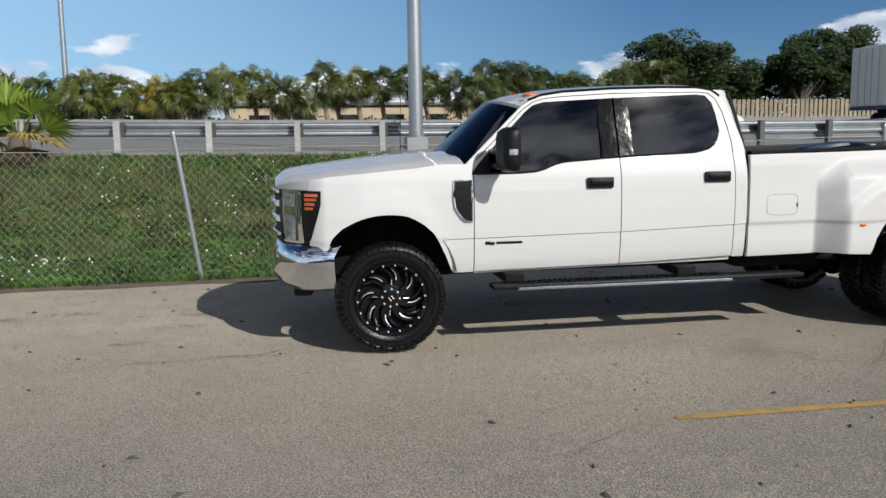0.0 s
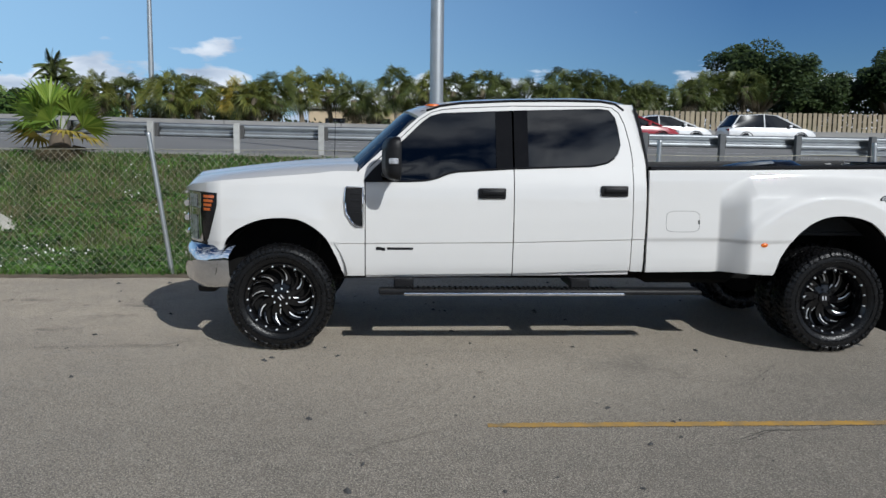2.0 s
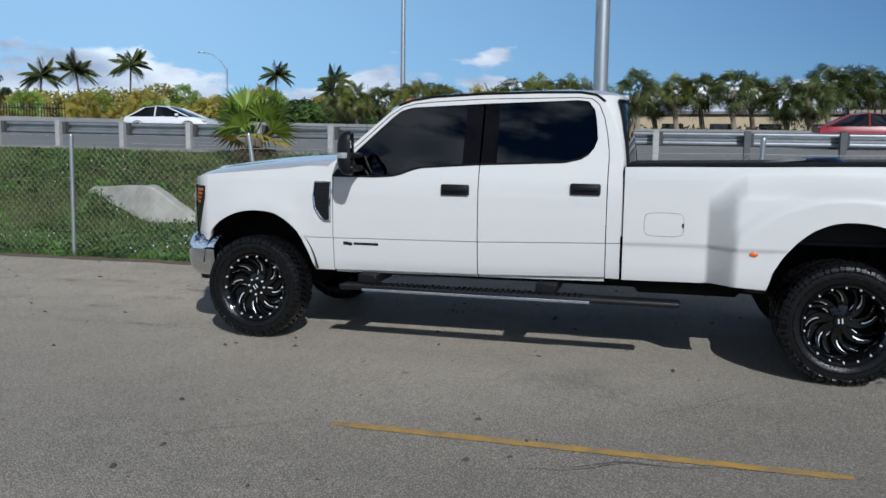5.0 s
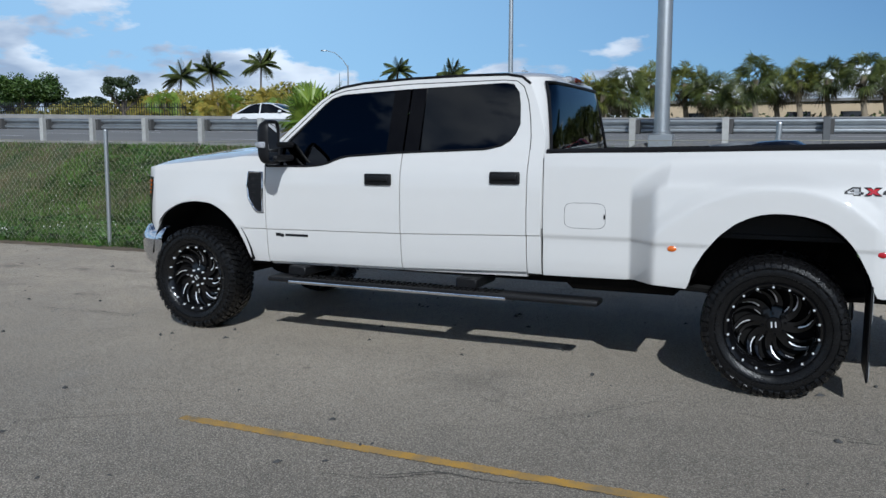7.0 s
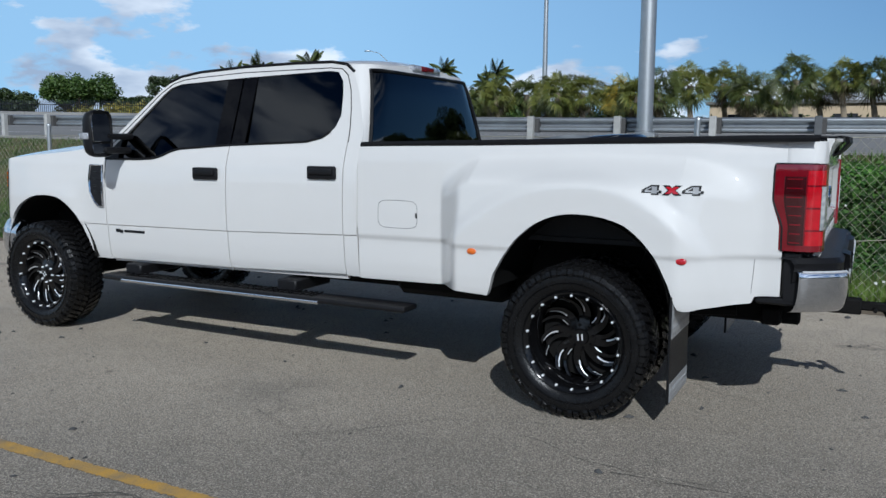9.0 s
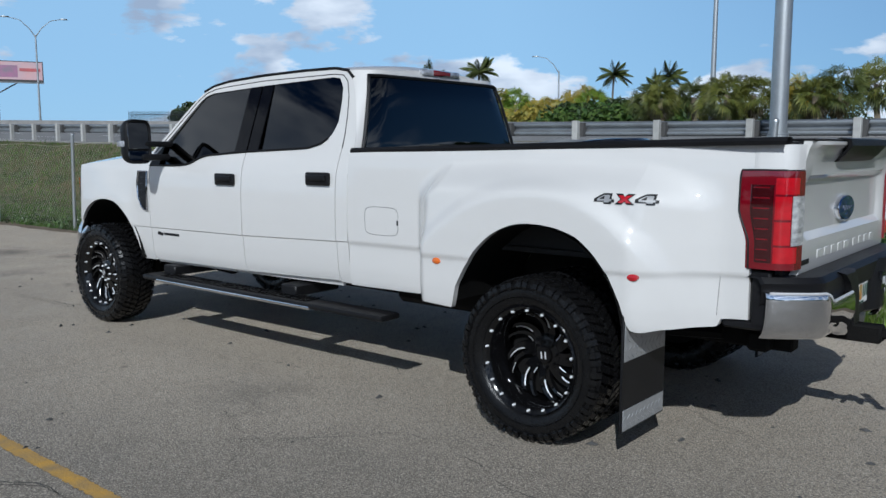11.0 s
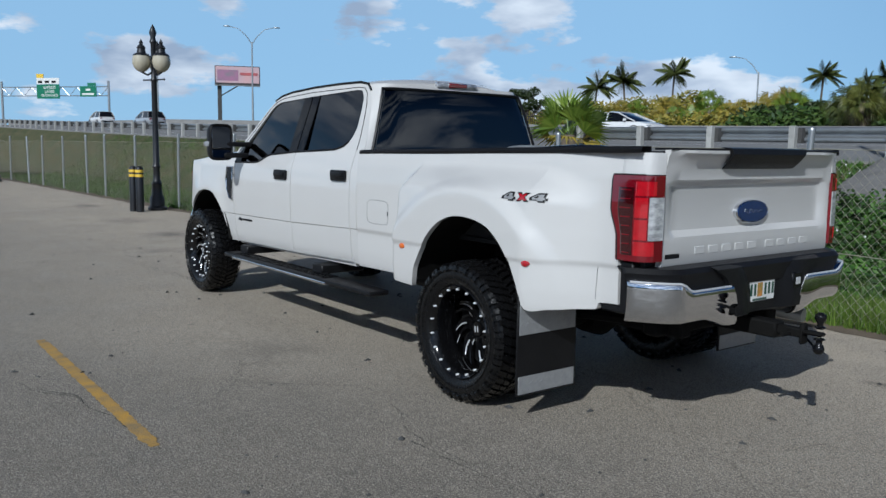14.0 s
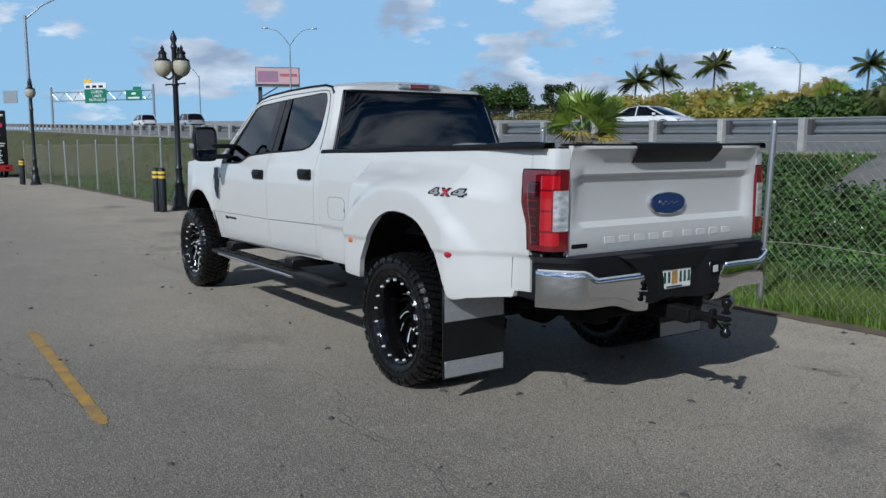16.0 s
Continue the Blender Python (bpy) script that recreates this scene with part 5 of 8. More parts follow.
    part("cowl", bm, BLACK, t, "black windscreen cowl")
    # windscreen and roof
    rows = []
    pill = [(0.585, 1.405), (0.66, 1.475), (0.78, 1.585), (0.90, 1.695), (1.00, 1.787), (1.08, 1.86), (1.16, 1.915)]
    for x, z in pill:
        w = half_width(x, z) - 0.012
        rows.append([(x - 0.17 * (1 - u * u) + 0.03, u * w, z + 0.045 * (1 - u * u)) for u in np.linspace(-1, 1, 17)])
    part("windscreen", shell(bmesh.new(), rows, (0.005, 0, -0.004)), SCREEN, t, "curved windscreen")
    rows = []
    for x in np.linspace(1.10, 2.915, 24):
        e = float(np.interp(x, [1.08, 1.16, 1.27, 1.45, 1.86, 2.61, 2.73, 2.80, 2.86, 2.93], [1.86, 1.915, 1.955, 1.982, 2.005, 2.012, 1.995, 1.97, 1.955, 1.935]))
        c = float(np.interp(x, [1.08, 1.16, 1.25, 1.35, 1.6, 1.87, 2.44, 2.73, 2.86, 2.93], [1.935, 1.975, 2.008, 2.028, 2.050, 2.062, 2.080, 2.070, 2.052, 2.020]))
        w = half_width(x, e) - 0.004
        rows.append([(x - 0.12 * (1 - u * u) * float(1 - smooth_step(1.1, 1.3, x)) - 0.115 * abs(u) ** 5 * float(smooth_step(2.60, 2.915, x)), u * w, e + (c - e) * (1 - abs(u) ** 2.6)) for u in np.linspace(-1, 1, 21)])
    part("roof", shell(bmesh.new(), rows, (0, 0, -0.025)), PAINT, t, "white cab roof")
    for k in range(5):
        y = (k - 2) * (0.28 if k in (0, 4) else 0.16) if k != 2 else 0
        bm = bmesh.new()
        lathe(bm, [(0.05, -0.012), (0.045, 0.004), (0.02, 0.010), (0.0, 0.011)], 16, pose(1.22, y, 1.998 - 0.05 * abs(y) ** 2, 0, 0, 0) @ Matrix.Diagonal((1.2, 0.7, 1, 1)))
        part("roof_marker", bm, AMBER, t, "amber roof clearance lamp")
    bm = bmesh.new()
    tube(bm, [(0.30, 0.80, 1.42), (0.32, 0.80, 2.22)], [0.004, 0.002], 6)
    part("antenna", bm, BLACK, t, "thin whip antenna")
    # back of the cab
    def cab_rear(u, z):
        """Where the rear wall of the cab stands: bowed, and swept forward at its corners."""
        edge = float(np.interp(z, [0.9, 1.489, 1.53, 1.59, 1.65, 1.72, 1.84, 1.94, 2.03], [2.955, 2.958, 2.955, 2.945, 2.925, 2.90, 2.855, 2.80, 2.76]))
        mid = float(np.interp(z, [0.9, 1.46, 1.865, 1.96, 2.03], [2.985, 2.985, 2.945, 2.925, 2.90]))
        return edge + (mid - edge) * (1 - abs(u) ** 18) + 0.02 * (1 - u * u)
    rows = []
    for v in np.linspace(0, 1, 14):
        z = 0.95 + (2.0 - 0.95) * v
        rows.append([(cab_rear(u, z), u * (half_width(2.9, z) - 0.002), z) for u in np.sin(np.linspace(-1, 1, 25) * math.pi / 2)])
    back = part("cab_back", shell(bmesh.new(), rows, (-0.03, 0, 0)), PAINT, t, "white rear cab wall")
    rows = []
    for z in np.linspace(1.40, 1.955, 9):
        w = float(np.interp(z, [1.40, 1.47, 1.955], [0.83, 0.815, 0.672]))
        rows.append([(cab_rear(u * w / (half_width(2.9, z) - 0.002), z) + 0.006, u * w, z) for u in np.linspace(-1, 1, 21)])
    part("rear_window", shell(bmesh.new(), rows, (-0.004, 0, 0)), GLASS, back, "dark tinted rear window")
    rows = [[(x + 0.012, y * 1.03, z + 0.0) for x, y, z in r] for r in rows]
    bm = bmesh.new()
    rim = [r[0] for r in rows] + rows[-1][1:] + [r[-1] for r in rows[::-1]][1:]
    tube(bm, [(x - 0.012, y, z + (0.006 if i else 0)) for i, (x, y, z) in enumerate(rim)], 0.012, 6)
    part("window_seal", bm, BLACK, back, "black rear window seal")
    bl = part("brake_lamp", boxed((2.89, -0.205, 1.990), (2.948, 0.205, 2.036), 0.014, seg=2), CLEAR, back, "high brake lamp with clear ends")
    part("red_lens", boxed((2.92, -0.095, 1.994), (2.953, 0.095, 2.032), 0.008), REDLENS, bl, "red centre lens")
    # cabin
    bm = bmesh.new()
    sheet(bm, [[(0.62, -0.84, 0.87), (0.62, 0.84, 0.87)], [(2.92, -0.84, 0.87), (2.92, 0.84, 0.87)]])
    sheet(bm, [[(1.12, -0.66, 1.93), (1.12, 0.66, 1.93)], [(2.84, -0.66, 1.955), (2.84, 0.66, 1.955)]])
    part("cabin_lining", bm, SEATS, t)
    bm = boxed((0.62, -0.82, 1.02), (0.98, 0.82, 1.36), 0.05, seg=2)
    dash = part("dashboard", bm, BLACK, t)
    bm = bmesh.new()
    ring = [(0.17 * math.cos(a), 0.17 * math.sin(a), 0) for a in [2 * math.pi * k / 28 for k in range(29)]]
    tube(bm, ring, 0.016, 8, cap=False)
    box(bm, (-0.16, -0.03, -0.03), (0.16, 0.03, 0.0), 0.01)
    bmesh.ops.transform(bm, matrix=pose(1.12, -0.38, 1.36, 0, 62, 0), verts=bm.verts[:])
    part("steering_wheel", bm, BLACK, t, "black steering wheel")
    for x in (1.55, 2.45):
        for y in (-0.40, 0.40):
            bm = boxed((x - 0.27, y - 0.25, 0.95), (x + 0.22, y + 0.25, 1.13), 0.05, seg=2)
            box(bm, (-0.08, y - 0.24, 0.0), (0.08, y + 0.24, 0.62), 0.05, pose(x + 0.24, 0, 1.05, 0, 12, 0), 2)
            box(bm, (-0.05, y - 0.13, 0.64), (0.05, y + 0.13, 0.80), 0.04, pose(x + 0.24, 0, 1.05, 0, 12, 0), 2)
            part("seat", bm, SEATS, t, "dark cloth seat with head restraint")
    # front end
    bm = bmesh.new()
    rows = [[(-0.815 - 0.06 * (1 - u * u), u * 0.54, z) for u in np.linspace(-1, 1, 11)] for z in np.linspace(0.83, 1.26, 7)]
    gr = part("grille", shell(bm, rows, (0.06, 0, 0)), BLACK, t, "black and chrome front grille")
    for z in (0.90, 1.02, 1.14, 1.235):
        bm = bmesh.new()
        tube(bm, [(-0.835 - 0.06 * (1 - u * u), u * 0.54, z) for u in np.linspace(-1, 1, 11)], 0.026 if z in (1.02, 1.14) else 0.014, 8)
        part("grille_bar", bm, CHROME, gr, "chrome grille bar")
    bm = bmesh.new()
    rows = []
    for z, b, w in ((0.485, 0.045, 0.915), (0.53, 0.018, 0.94), (0.60, 0.004, 0.952), (0.68, 0.0, 0.956), (0.745, 0.0, 0.956), (0.785, 0.022, 0.944), (0.815, 0.040, 0.935), (0.832, 0.060, 0.925)):
        row = []
        for u in np.sin(np.linspace(-1, 1, 61) * math.pi / 2):
            au = abs(u)
            y = u * w if au < 0.86 else math.copysign(w * (0.86 + 0.14 * math.sin((au - 0.86) / 0.14 * math.pi / 2)), u)
            x = -0.92 + b + 0.28 * au ** 3 + (0.19 * max(0, (au - 0.86) / 0.14) ** 2.0)
            row.append((x, y, z))
        rows.append(row)
    fb = part("front_bumper", shell(bm, rows, (0.03, 0, 0)), CHROME, t, "chrome front bumper", 60)
    bm = bmesh.new()
    lip = [(x + 0.012, y, 0.826) for x, y, z in rows[-1]]
    shell(bm, [lip, [(max(x, -0.56), y * 0.96, 0.830) for x, y, z in lip]], (0, 0, -0.012))
    part("bumper_top", bm, BLACK, fb, "black bumper top pad")
    part("air_dam", boxed((-0.74, -0.66, 0.40), (-0.58, 0.66, 0.50), 0.03, seg=2), BLACK, t, "black lower air dam")
    # tailgate
    prof = [(5.640, 0.925), (5.652, 0.945), (5.652, 1.055), (5.652, 1.080), (5.622, 1.112), (5.622, 1.335), (5.626, 1.345), (5.655, 1.372), (5.657, 1.43), (5.690, 1.490), (5.712, 1.508), (5.712, 1.523), (5.60, 1.523)]
    rows = []
    for y in np.linspace(-0.797, 0.797, 41):
        inset = float(smooth_step(0.70, 0.76, abs(y)))
        ends = 0.55 * float(smooth_step(0.62, 0.78, abs(y)))
        rows.append([(x + (0.028 * inset if 1.09 < z < 1.36 else 0.0) - (ends * (x - 5.655) if x > 5.66 else 0.0), y, z) for x, z in prof])
    gate = part("tailgate", shell(bmesh.new(), rows, (-0.035, 0, 0)), PAINT, t, "white tailgate with a pressed panel")
    bm = bmesh.new()
    rows = [[(x, y * (1 - 0.10 * k / 4), z) for y in np.linspace(-0.37, 0.37, 9)] for k, (x, z) in enumerate(((5.690, 1.542), (5.733, 1.535), (5.738, 1.505), (5.705, 1.462), (5.672, 1.430)))]
    part("handle_trim", shell(bm, rows, (-0.02, 0, -0.004)), BLACK, gate, "black tailgate handle trim")
    part("top_cap", boxed((5.58, -0.80, 1.522), (5.690, 0.80, 1.534), 0.004), BLACK, gate, "black tailgate top cap")
    turn = pose(5.632, 0.0, 1.19, 90, 0, 90)
    bm = bmesh.new()
    lathe(bm, [(1.0, -0.01), (0.985, 0.008), (0.93, 0.012), (0.90, 0.008), (0.0, 0.010)], 40, turn @ Matrix.Diagonal((0.160, 0.066, 1, 1)))
    ov = part("badge", bm, CHROME, gate, "oval badge with a bright rim")
    bm = bmesh.new()
    lathe(bm, [(0.90, 0.0), (0.88, 0.0135), (0.0, 0.0145)], 40, turn @ Matrix.Diagonal((0.160, 0.066, 1, 1)))
    part("badge_field", bm, BADGE, ov, "dark blue oval field")
    bm = bmesh.new()
    tube(bm, [turn @ Vector((-0.085 + 0.0085 * k, 0.016 * math.sin(k * 1.1) * (1 - k / 30) + 0.002, 0.0148)) for k in range(21)], 0.0016, 5)
    part("badge_stroke", bm, RAILGREY, ov)
    # embossed lettering as plain raised bars
    x0 = -0.53
    for wd in (5, 4):
        for k in range(wd):
            part("embossed_bar", boxed((5.650, x0, 0.982), (5.6548, x0 + 0.086, 1.024), 0.0028), PAINT, gate)
            x0 += 0.120
        x0 += 0.055
    part("dealer_mark", boxed((5.651, -0.772, 0.972), (5.6535, -0.655, 0.996), 0.001), BLACK, gate, "small dark dealer mark")
    # bed floor, front wall
    floor_ob = part("bed_floor", boxed((2.99, -0.86, 0.93), (5.60, 0.86, 0.96), 0.004), BEDLINER, t, "black ribbed bed floor")
    rib = None
    for k in range(15):
        y = -0.78 + 0.111 * k
        if rib is None:
            rib = part("rib", boxed((3.0, -0.03, 0.96), (5.6, 0.03, 0.968), 0.003), BEDLINER, floor_ob)
            rib.location = (0, y, 0)
        else:
            o = new("rib", rib.data)
            o.parent, o.location = floor_ob, (0, y, 0)
            tagged(o)
    part("bed_front_wall", boxed((2.985, -0.90, 0.95), (3.02, 0.90, 1.455), 0.006), BEDLINER, t)
    # rear bumper
    def bumper_row(z, out, w):
        return [(5.60 + out + (0.0 if abs(u) < 0.55 else -0.0) - 0.20 * max(0, (abs(u) - 0.80) / 0.20) ** 1.7, u * w, z) for u in np.linspace(-1, 1, 61)]
    rb = part("rear_bumper", boxed((5.46, -0.86, 0.68), (5.60, 0.86, 0.90), 0.02), UNDER, t, "chrome rear bumper with black step pads")
    for s in (-1, 1):
        rows = []
        for z, o, w, inner in ((0.650, 0.130, 0.90, 0.30), (0.656, 0.152, 0.922, 0.30), (0.675, 0.166, 0.932, 0.308), (0.705, 0.176, 0.940, 0.318), (0.745, 0.182, 0.944, 0.332), (0.785, 0.1845, 0.946, 0.348), (0.825, 0.1855, 0.947, 0.362), (0.855, 0.186, 0.947, 0.372), (0.863, 0.180, 0.944, 0.376), (0.866, 0.135, 0.92, 0.38)):
            rows.append([(5.60 + o - 0.20 * max(0, (u - 0.80) / 0.20) ** 1.7, s * u * w, z - 0.055 * float(1 - smooth_step(0.36, 0.62, u)) * float(1 - smooth_step(0.66, 0.80, z)) - 0.045 * float(1 - smooth_step(0.74, 0.84, u)) * float(smooth_step(0.74, 0.86, z))) for u in np.linspace(inner, 1, 40)])
        part("chrome_wing", shell(bmesh.new(), rows, (-0.02, 0, 0)), CHROME, rb, "polished chrome bumper wing")
        bm = bmesh.new()
        tube(bm, [(x, y, z - 0.045 * float(1 - smooth_step(0.74, 0.84, abs(y) / 0.94))) for x, y, z in bumper_row(0.864, 0.181, 0.945) if 0.36 < s * y], 0.006, 6)
        part("bright_lip", bm, MILLED, rb, "bright chrome lip")
        part("corner_filler", boxed((5.484, min(s * 0.70, s * 0.912), 0.69), (5.570, max(s * 0.70, s * 0.912), 0.960), 0.01), BLACK, rb, "black filler between box and bumper")
    rows = [bumper_row(z, o, w) for z, o, w in ((0.815, 0.148, 0.925), (0.869, 0.152, 0.930), (0.905, 0.156, 0.945), (0.930, 0.135, 0.935), (0.936, 0.00, 0.90))]
    part("step_pad", shell(bmesh.new(), rows, (-0.015, 0, -0.008)), BLACK, rb, "black bumper step pad")
    bm = bmesh.new()
    rows = [[(5.735 + dx + (0.045 * float(smooth_step(0.40, 0.62, abs(y)))), y * k, z) for y in np.linspace(-1, 1, 13)] for z, k, dx in ((0.625, 0.30, -0.06), (0.65, 0.31, 0.0), (0.78, 0.35, 0.0), (0.868, 0.42, 0.0), (0.912, 0.50, 0.0), (0.932, 0.52, -0.06))]
    pad = part("centre_panel", shell(bm, rows, (-0.03, 0, 0)), BLACK, rb, "black bumper centre panel")
    pl = part("number_plate", boxed((5.720, -0.190, 0.700), (5.742, 0.105, 0.845), 0.006), SIGNWHITE, t, "white number plate with plain bars")
    for y in (-0.172, -0.136, -0.100, 0.000, 0.036, 0.072):
        part("plate_bar", boxed((5.7425, y, 0.735), (5.744, y + 0.020, 0.800), 0.0005), PLATEGREEN, pl, "dark green bar")
    part("plate_picture", boxed((5.7425, -0.068, 0.728), (5.744, -0.018, 0.805), 0.0005), PLATEART, pl, "small orange and green picture")
    part("plate_strip", boxed((5.7425, -0.120, 0.822), (5.744, 0.035, 0.834), 0.0002), PLATEGREEN, pl)
    part("plate_strip", boxed((5.7425, -0.110, 0.708), (5.744, 0.025, 0.718), 0.0002), PLATEGREEN, pl)
    part("plate_sticker", boxed((5.7425, 0.072, 0.816), (5.744, 0.100, 0.840), 0.0002), BANDYEL, pl, "yellow corner sticker")
    sock = part("trailer_socket", boxed((5.74, 0.225, 0.745), (5.782, 0.325, 0.845), 0.008), GLOSSBLACK, rb, "square trailer socket")
    part("socket_face", boxed((5.782, 0.252, 0.775), (5.785, 0.298, 0.815), 0.002), MILLED, sock)
    # hitch
    bm = bmesh.new()
    box(bm, (5.35, -0.55, 0.50), (5.46, 0.55, 0.60), 0.015)
    box(bm, (5.30, -0.05, 0.51), (5.85, 0.05, 0.60), 0.01)
    hitch = part("receiver_hitch", bm, UNDER, t, "black receiver hitch with a drop ball mount")
    bm = bmesh.new()
    box(bm, (5.82, -0.026, 0.535), (6.00, 0.026, 0.585), 0.008)
    box(bm, (5.972, -0.028, 0.50), (6.00, 0.028, 0.615), 0.01)
    box(bm, (5.99, -0.030, 0.560), (6.10, 0.030, 0.580), 0.010)
    tube(bm, [(5.92, -0.10, 0.55), (5.92, 0.10, 0.55)], 0.012, 8)
    tube(bm, [(5.95, 0.06, 0.54), (6.0, 0.10, 0.47), (6.03, 0.09, 0.45)], 0.006, 6)
    part("ball_mount", bm, UNDER, hitch)
    for z0, up in ((0.60, 1), (0.55, -1)):
        bm = bmesh.new()
        lathe(bm, [(0.022, 0.0), (0.030, 0.008), (0.016, 0.016), (0.016, 0.032), (0.024, 0.042), (0.030, 0.058), (0.027, 0.074), (0.014, 0.086), (0.0, 0.088)], 20, Matrix.Translation((6.075, 0, z0)) @ Matrix.Diagonal((1, 1, up, 1)))
        part("hitch_ball", bm, GLOSSBLACK, hitch, "black tow ball")
    bm = bmesh.new()
    tube(bm, [(5.0, 0.55, 0.56), (5.35, 0.62, 0.54), (5.62, 0.66, 0.52)], 0.045, 12)
    part("exhaust", bm, RAILGREY, t, "steel exhaust tail pipe")
    # badge on the front door
    for s in (-1,):
        m = None
        for x0, x1, z0, z1 in ((0.755, 0.80, 0.800, 0.826), (0.80, 0.83, 0.795, 0.82), (0.845, 1.055, 0.803, 0.822)):
            part("door_badge", boxed((x0, s * (half_width(x0, 0.81) + 0.005), z0), (x1, s * (half_width(x0, 0.81) - 0.002), z1), 0.002), BLACK, t, "small dark engine badge")
    # wheels
    for s in (-1, 1):
        for kind, x, y in (("front", 0.0, 0.925), ("dual", AXLE, 1.045), ("inner", AXLE, 0.735)):
            w = wheel(kind, s)
            w.name = "wheel"
            w.parent = t
            w.matrix_basis = Matrix.Translation((x, s * y, 0.424)) @ pose(0, 0, 0, 0, 17 * s + x * 7, 0)
    return t


build_truck()


def bed_load():
    """The hitch that stands in the bed: rails, a yoke and a tilted black saddle with a bright plate."""
    t = thing("fifth_wheel_hitch", TRUCK @ pose(4.25, -0.10, 0.97), "black fifth wheel hitch with a bright plate in the bed", "hitch")
    for x in (-0.28, 0.28):
        part("rail", boxed((x - 0.05, -0.55, 0.0), (x + 0.05, 0.55, 0.06), 0.008), UNDER, t)
    for y in (-0.34, 0.34):
        bm = bmesh.new()
        sheet(bm, [[(-0.30, y, 0.06), (-0.12, y, 0.44)], [(0.30, y, 0.06), (0.12, y, 0.44)]])
        bmesh.ops.solidify(bm, geom=bm.faces[:], thickness=0.03)
        part("upright", bm, UNDER, t)
    tilt = pose(0, 0, 0.528, 0, -6, 0)
    bm = bmesh.new()
    lathe(bm, [(0.34, -0.12), (0.385, -0.075), (0.375, -0.03), (0.30, 0.022), (0.16, 0.038), (0.0, 0.040)], 40, tilt @ Matrix.Diagonal((1.0, 1.05, 1, 1)))
    part("saddle", bm, GLOSSBLACK, t, "domed black saddle")
    bm = bmesh.new()
    lathe(bm, [(0.10, 0.030), (0.11, 0.046), (0.185, 0.040), (0.20, 0.016), (0.11, 0.020)], 32, tilt @ pose(-0.12, -0.14, -0.012, -6, 0, 0) @ Matrix.Diagonal((0.95, 1.2, 1, 1)))
    part("plate", bm, GALV, t, "bright worn plate")
    bm = bmesh.new()
    tube(bm, [(-0.10, -0.36, 0.42), (-0.18, -0.52, 0.40), (-0.20, -0.66, 0.44)], 0.012, 8)
    part("release_bar", bm, UNDER, t)


bed_load()


# ---- fence, rail, poles ----
def chain_fence():
    f = thing("chain_link_fence", Matrix(), "rusty grey chain link fence with leaning posts", "fence")
    xs = [8.2, 5.16, 2.1, -0.96, -3.95, -7.0, -10.0, -13.0, -15.6, -17.4, -20.0, -22.6, -24.6, -27.5, -30.5, -33.0]
    rnd = random.Random(3)
    tops = []
    for k, x in enumerate(xs):
        y = 10.03 - (0.012 * (x - 2) if x > 2 else 0.0) - (0.012 * (-18 - x) if x < -18 else 0)
        lean = {-0.96: -0.24, 5.16: 0.07, -3.95: 0.03}.get(x, rnd.uniform(-0.12, 0.08) * (2.2 if x < -12 else 1.0))
        top = 1.72 + rnd.uniform(-0.02, 0.03)
        tops.append((x, y, lean))
        bm = bmesh.new()
        tube(bm, [(x, y, -0.02), (x + lean * 0.5, y, top * 0.5), (x + lean, y, top)], 0.030, 12)
        lathe(bm, [(0.033, 0.0), (0.033, 0.02), (0.02, 0.035), (0.0, 0.04)], 12, pose(x + lean, y, top - 0.01))
        part("post", bm, GALV, f, "leaning galvanised post" if abs(lean) > 0.1 else "galvanised post")
    # woven wire: straight diagonals both ways, each a thin round wire with a slight weave
    V, F = [], []
    pitch, r, low = 0.092, 0.0015, 0.03
    x_min, x_max = -33.0, 8.2
    ys = lambda x: 10.03 - (0.012 * (x - 2) if x > 2 else 0.0) - (0.012 * (-18 - x) if x < -18 else 0) + 0.05 * noise.noise((x * 0.5, 0, 3))
    topz = lambda x: 1.56 + 0.05 * noise.noise((x * 0.6, 7, 0))
    n = int((x_max - x_min + 3.4) / pitch)
    for way in (1, -1):
        for k in range(n):
            x0 = x_min - 1.7 + k * pitch
            pts = []
            for j in range(4):
                h = j / 3
                x = x0 + way * 1.55 * (h - 0.5) * 0.92
                x = min(max(x, x_min), x_max)
                z = low + (topz(x) - low) * h
                pts.append(Vector((x, ys(x) - 0.012 + 0.03 * noise.noise((x, z, 1)), z)))
            if (pts[0] - pts[-1]).length < 1.2:
                continue
            base = len(V)
            side = (pts[-1] - pts[0]).cross((0, 1, 0)).normalized() * r
            for p in pts:
                for q in range(5):
                    a = 2 * math.pi * q / 5
                    V.append(p + side * math.cos(a) + Vector((0, r * math.sin(a), 0)))
            for j in range(3):
                for q in range(5):
                    F.append((base + j * 5 + q, base + j * 5 + (q + 1) % 5, base + j * 5 + 5 + (q + 1) % 5, base + j * 5 + 5 + q))
    ob = soup("wire_mesh", V, F, WIRE, True)
    ob.parent = f
    tagged(ob, "woven diamond wire mesh", kind="stuff")
    bm = bmesh.new()
    tube(bm, [(x, ys(x) - 0.015, topz(x)) for x in np.linspace(x_min, x_max, 120)], 0.004, 5)
    part("tension_wire", bm, WIRE, f)
    bm = bmesh.new()
    tube(bm, [(x, ys(x) - 0.015, 0.62 + 0.06 * noise.noise((x, 3, 3)) + 0.02 * abs(x - 5)) for x in np.linspace(4.6, x_max, 20)], 0.004, 5)
    part("tension_wire", bm, WIRE, f)


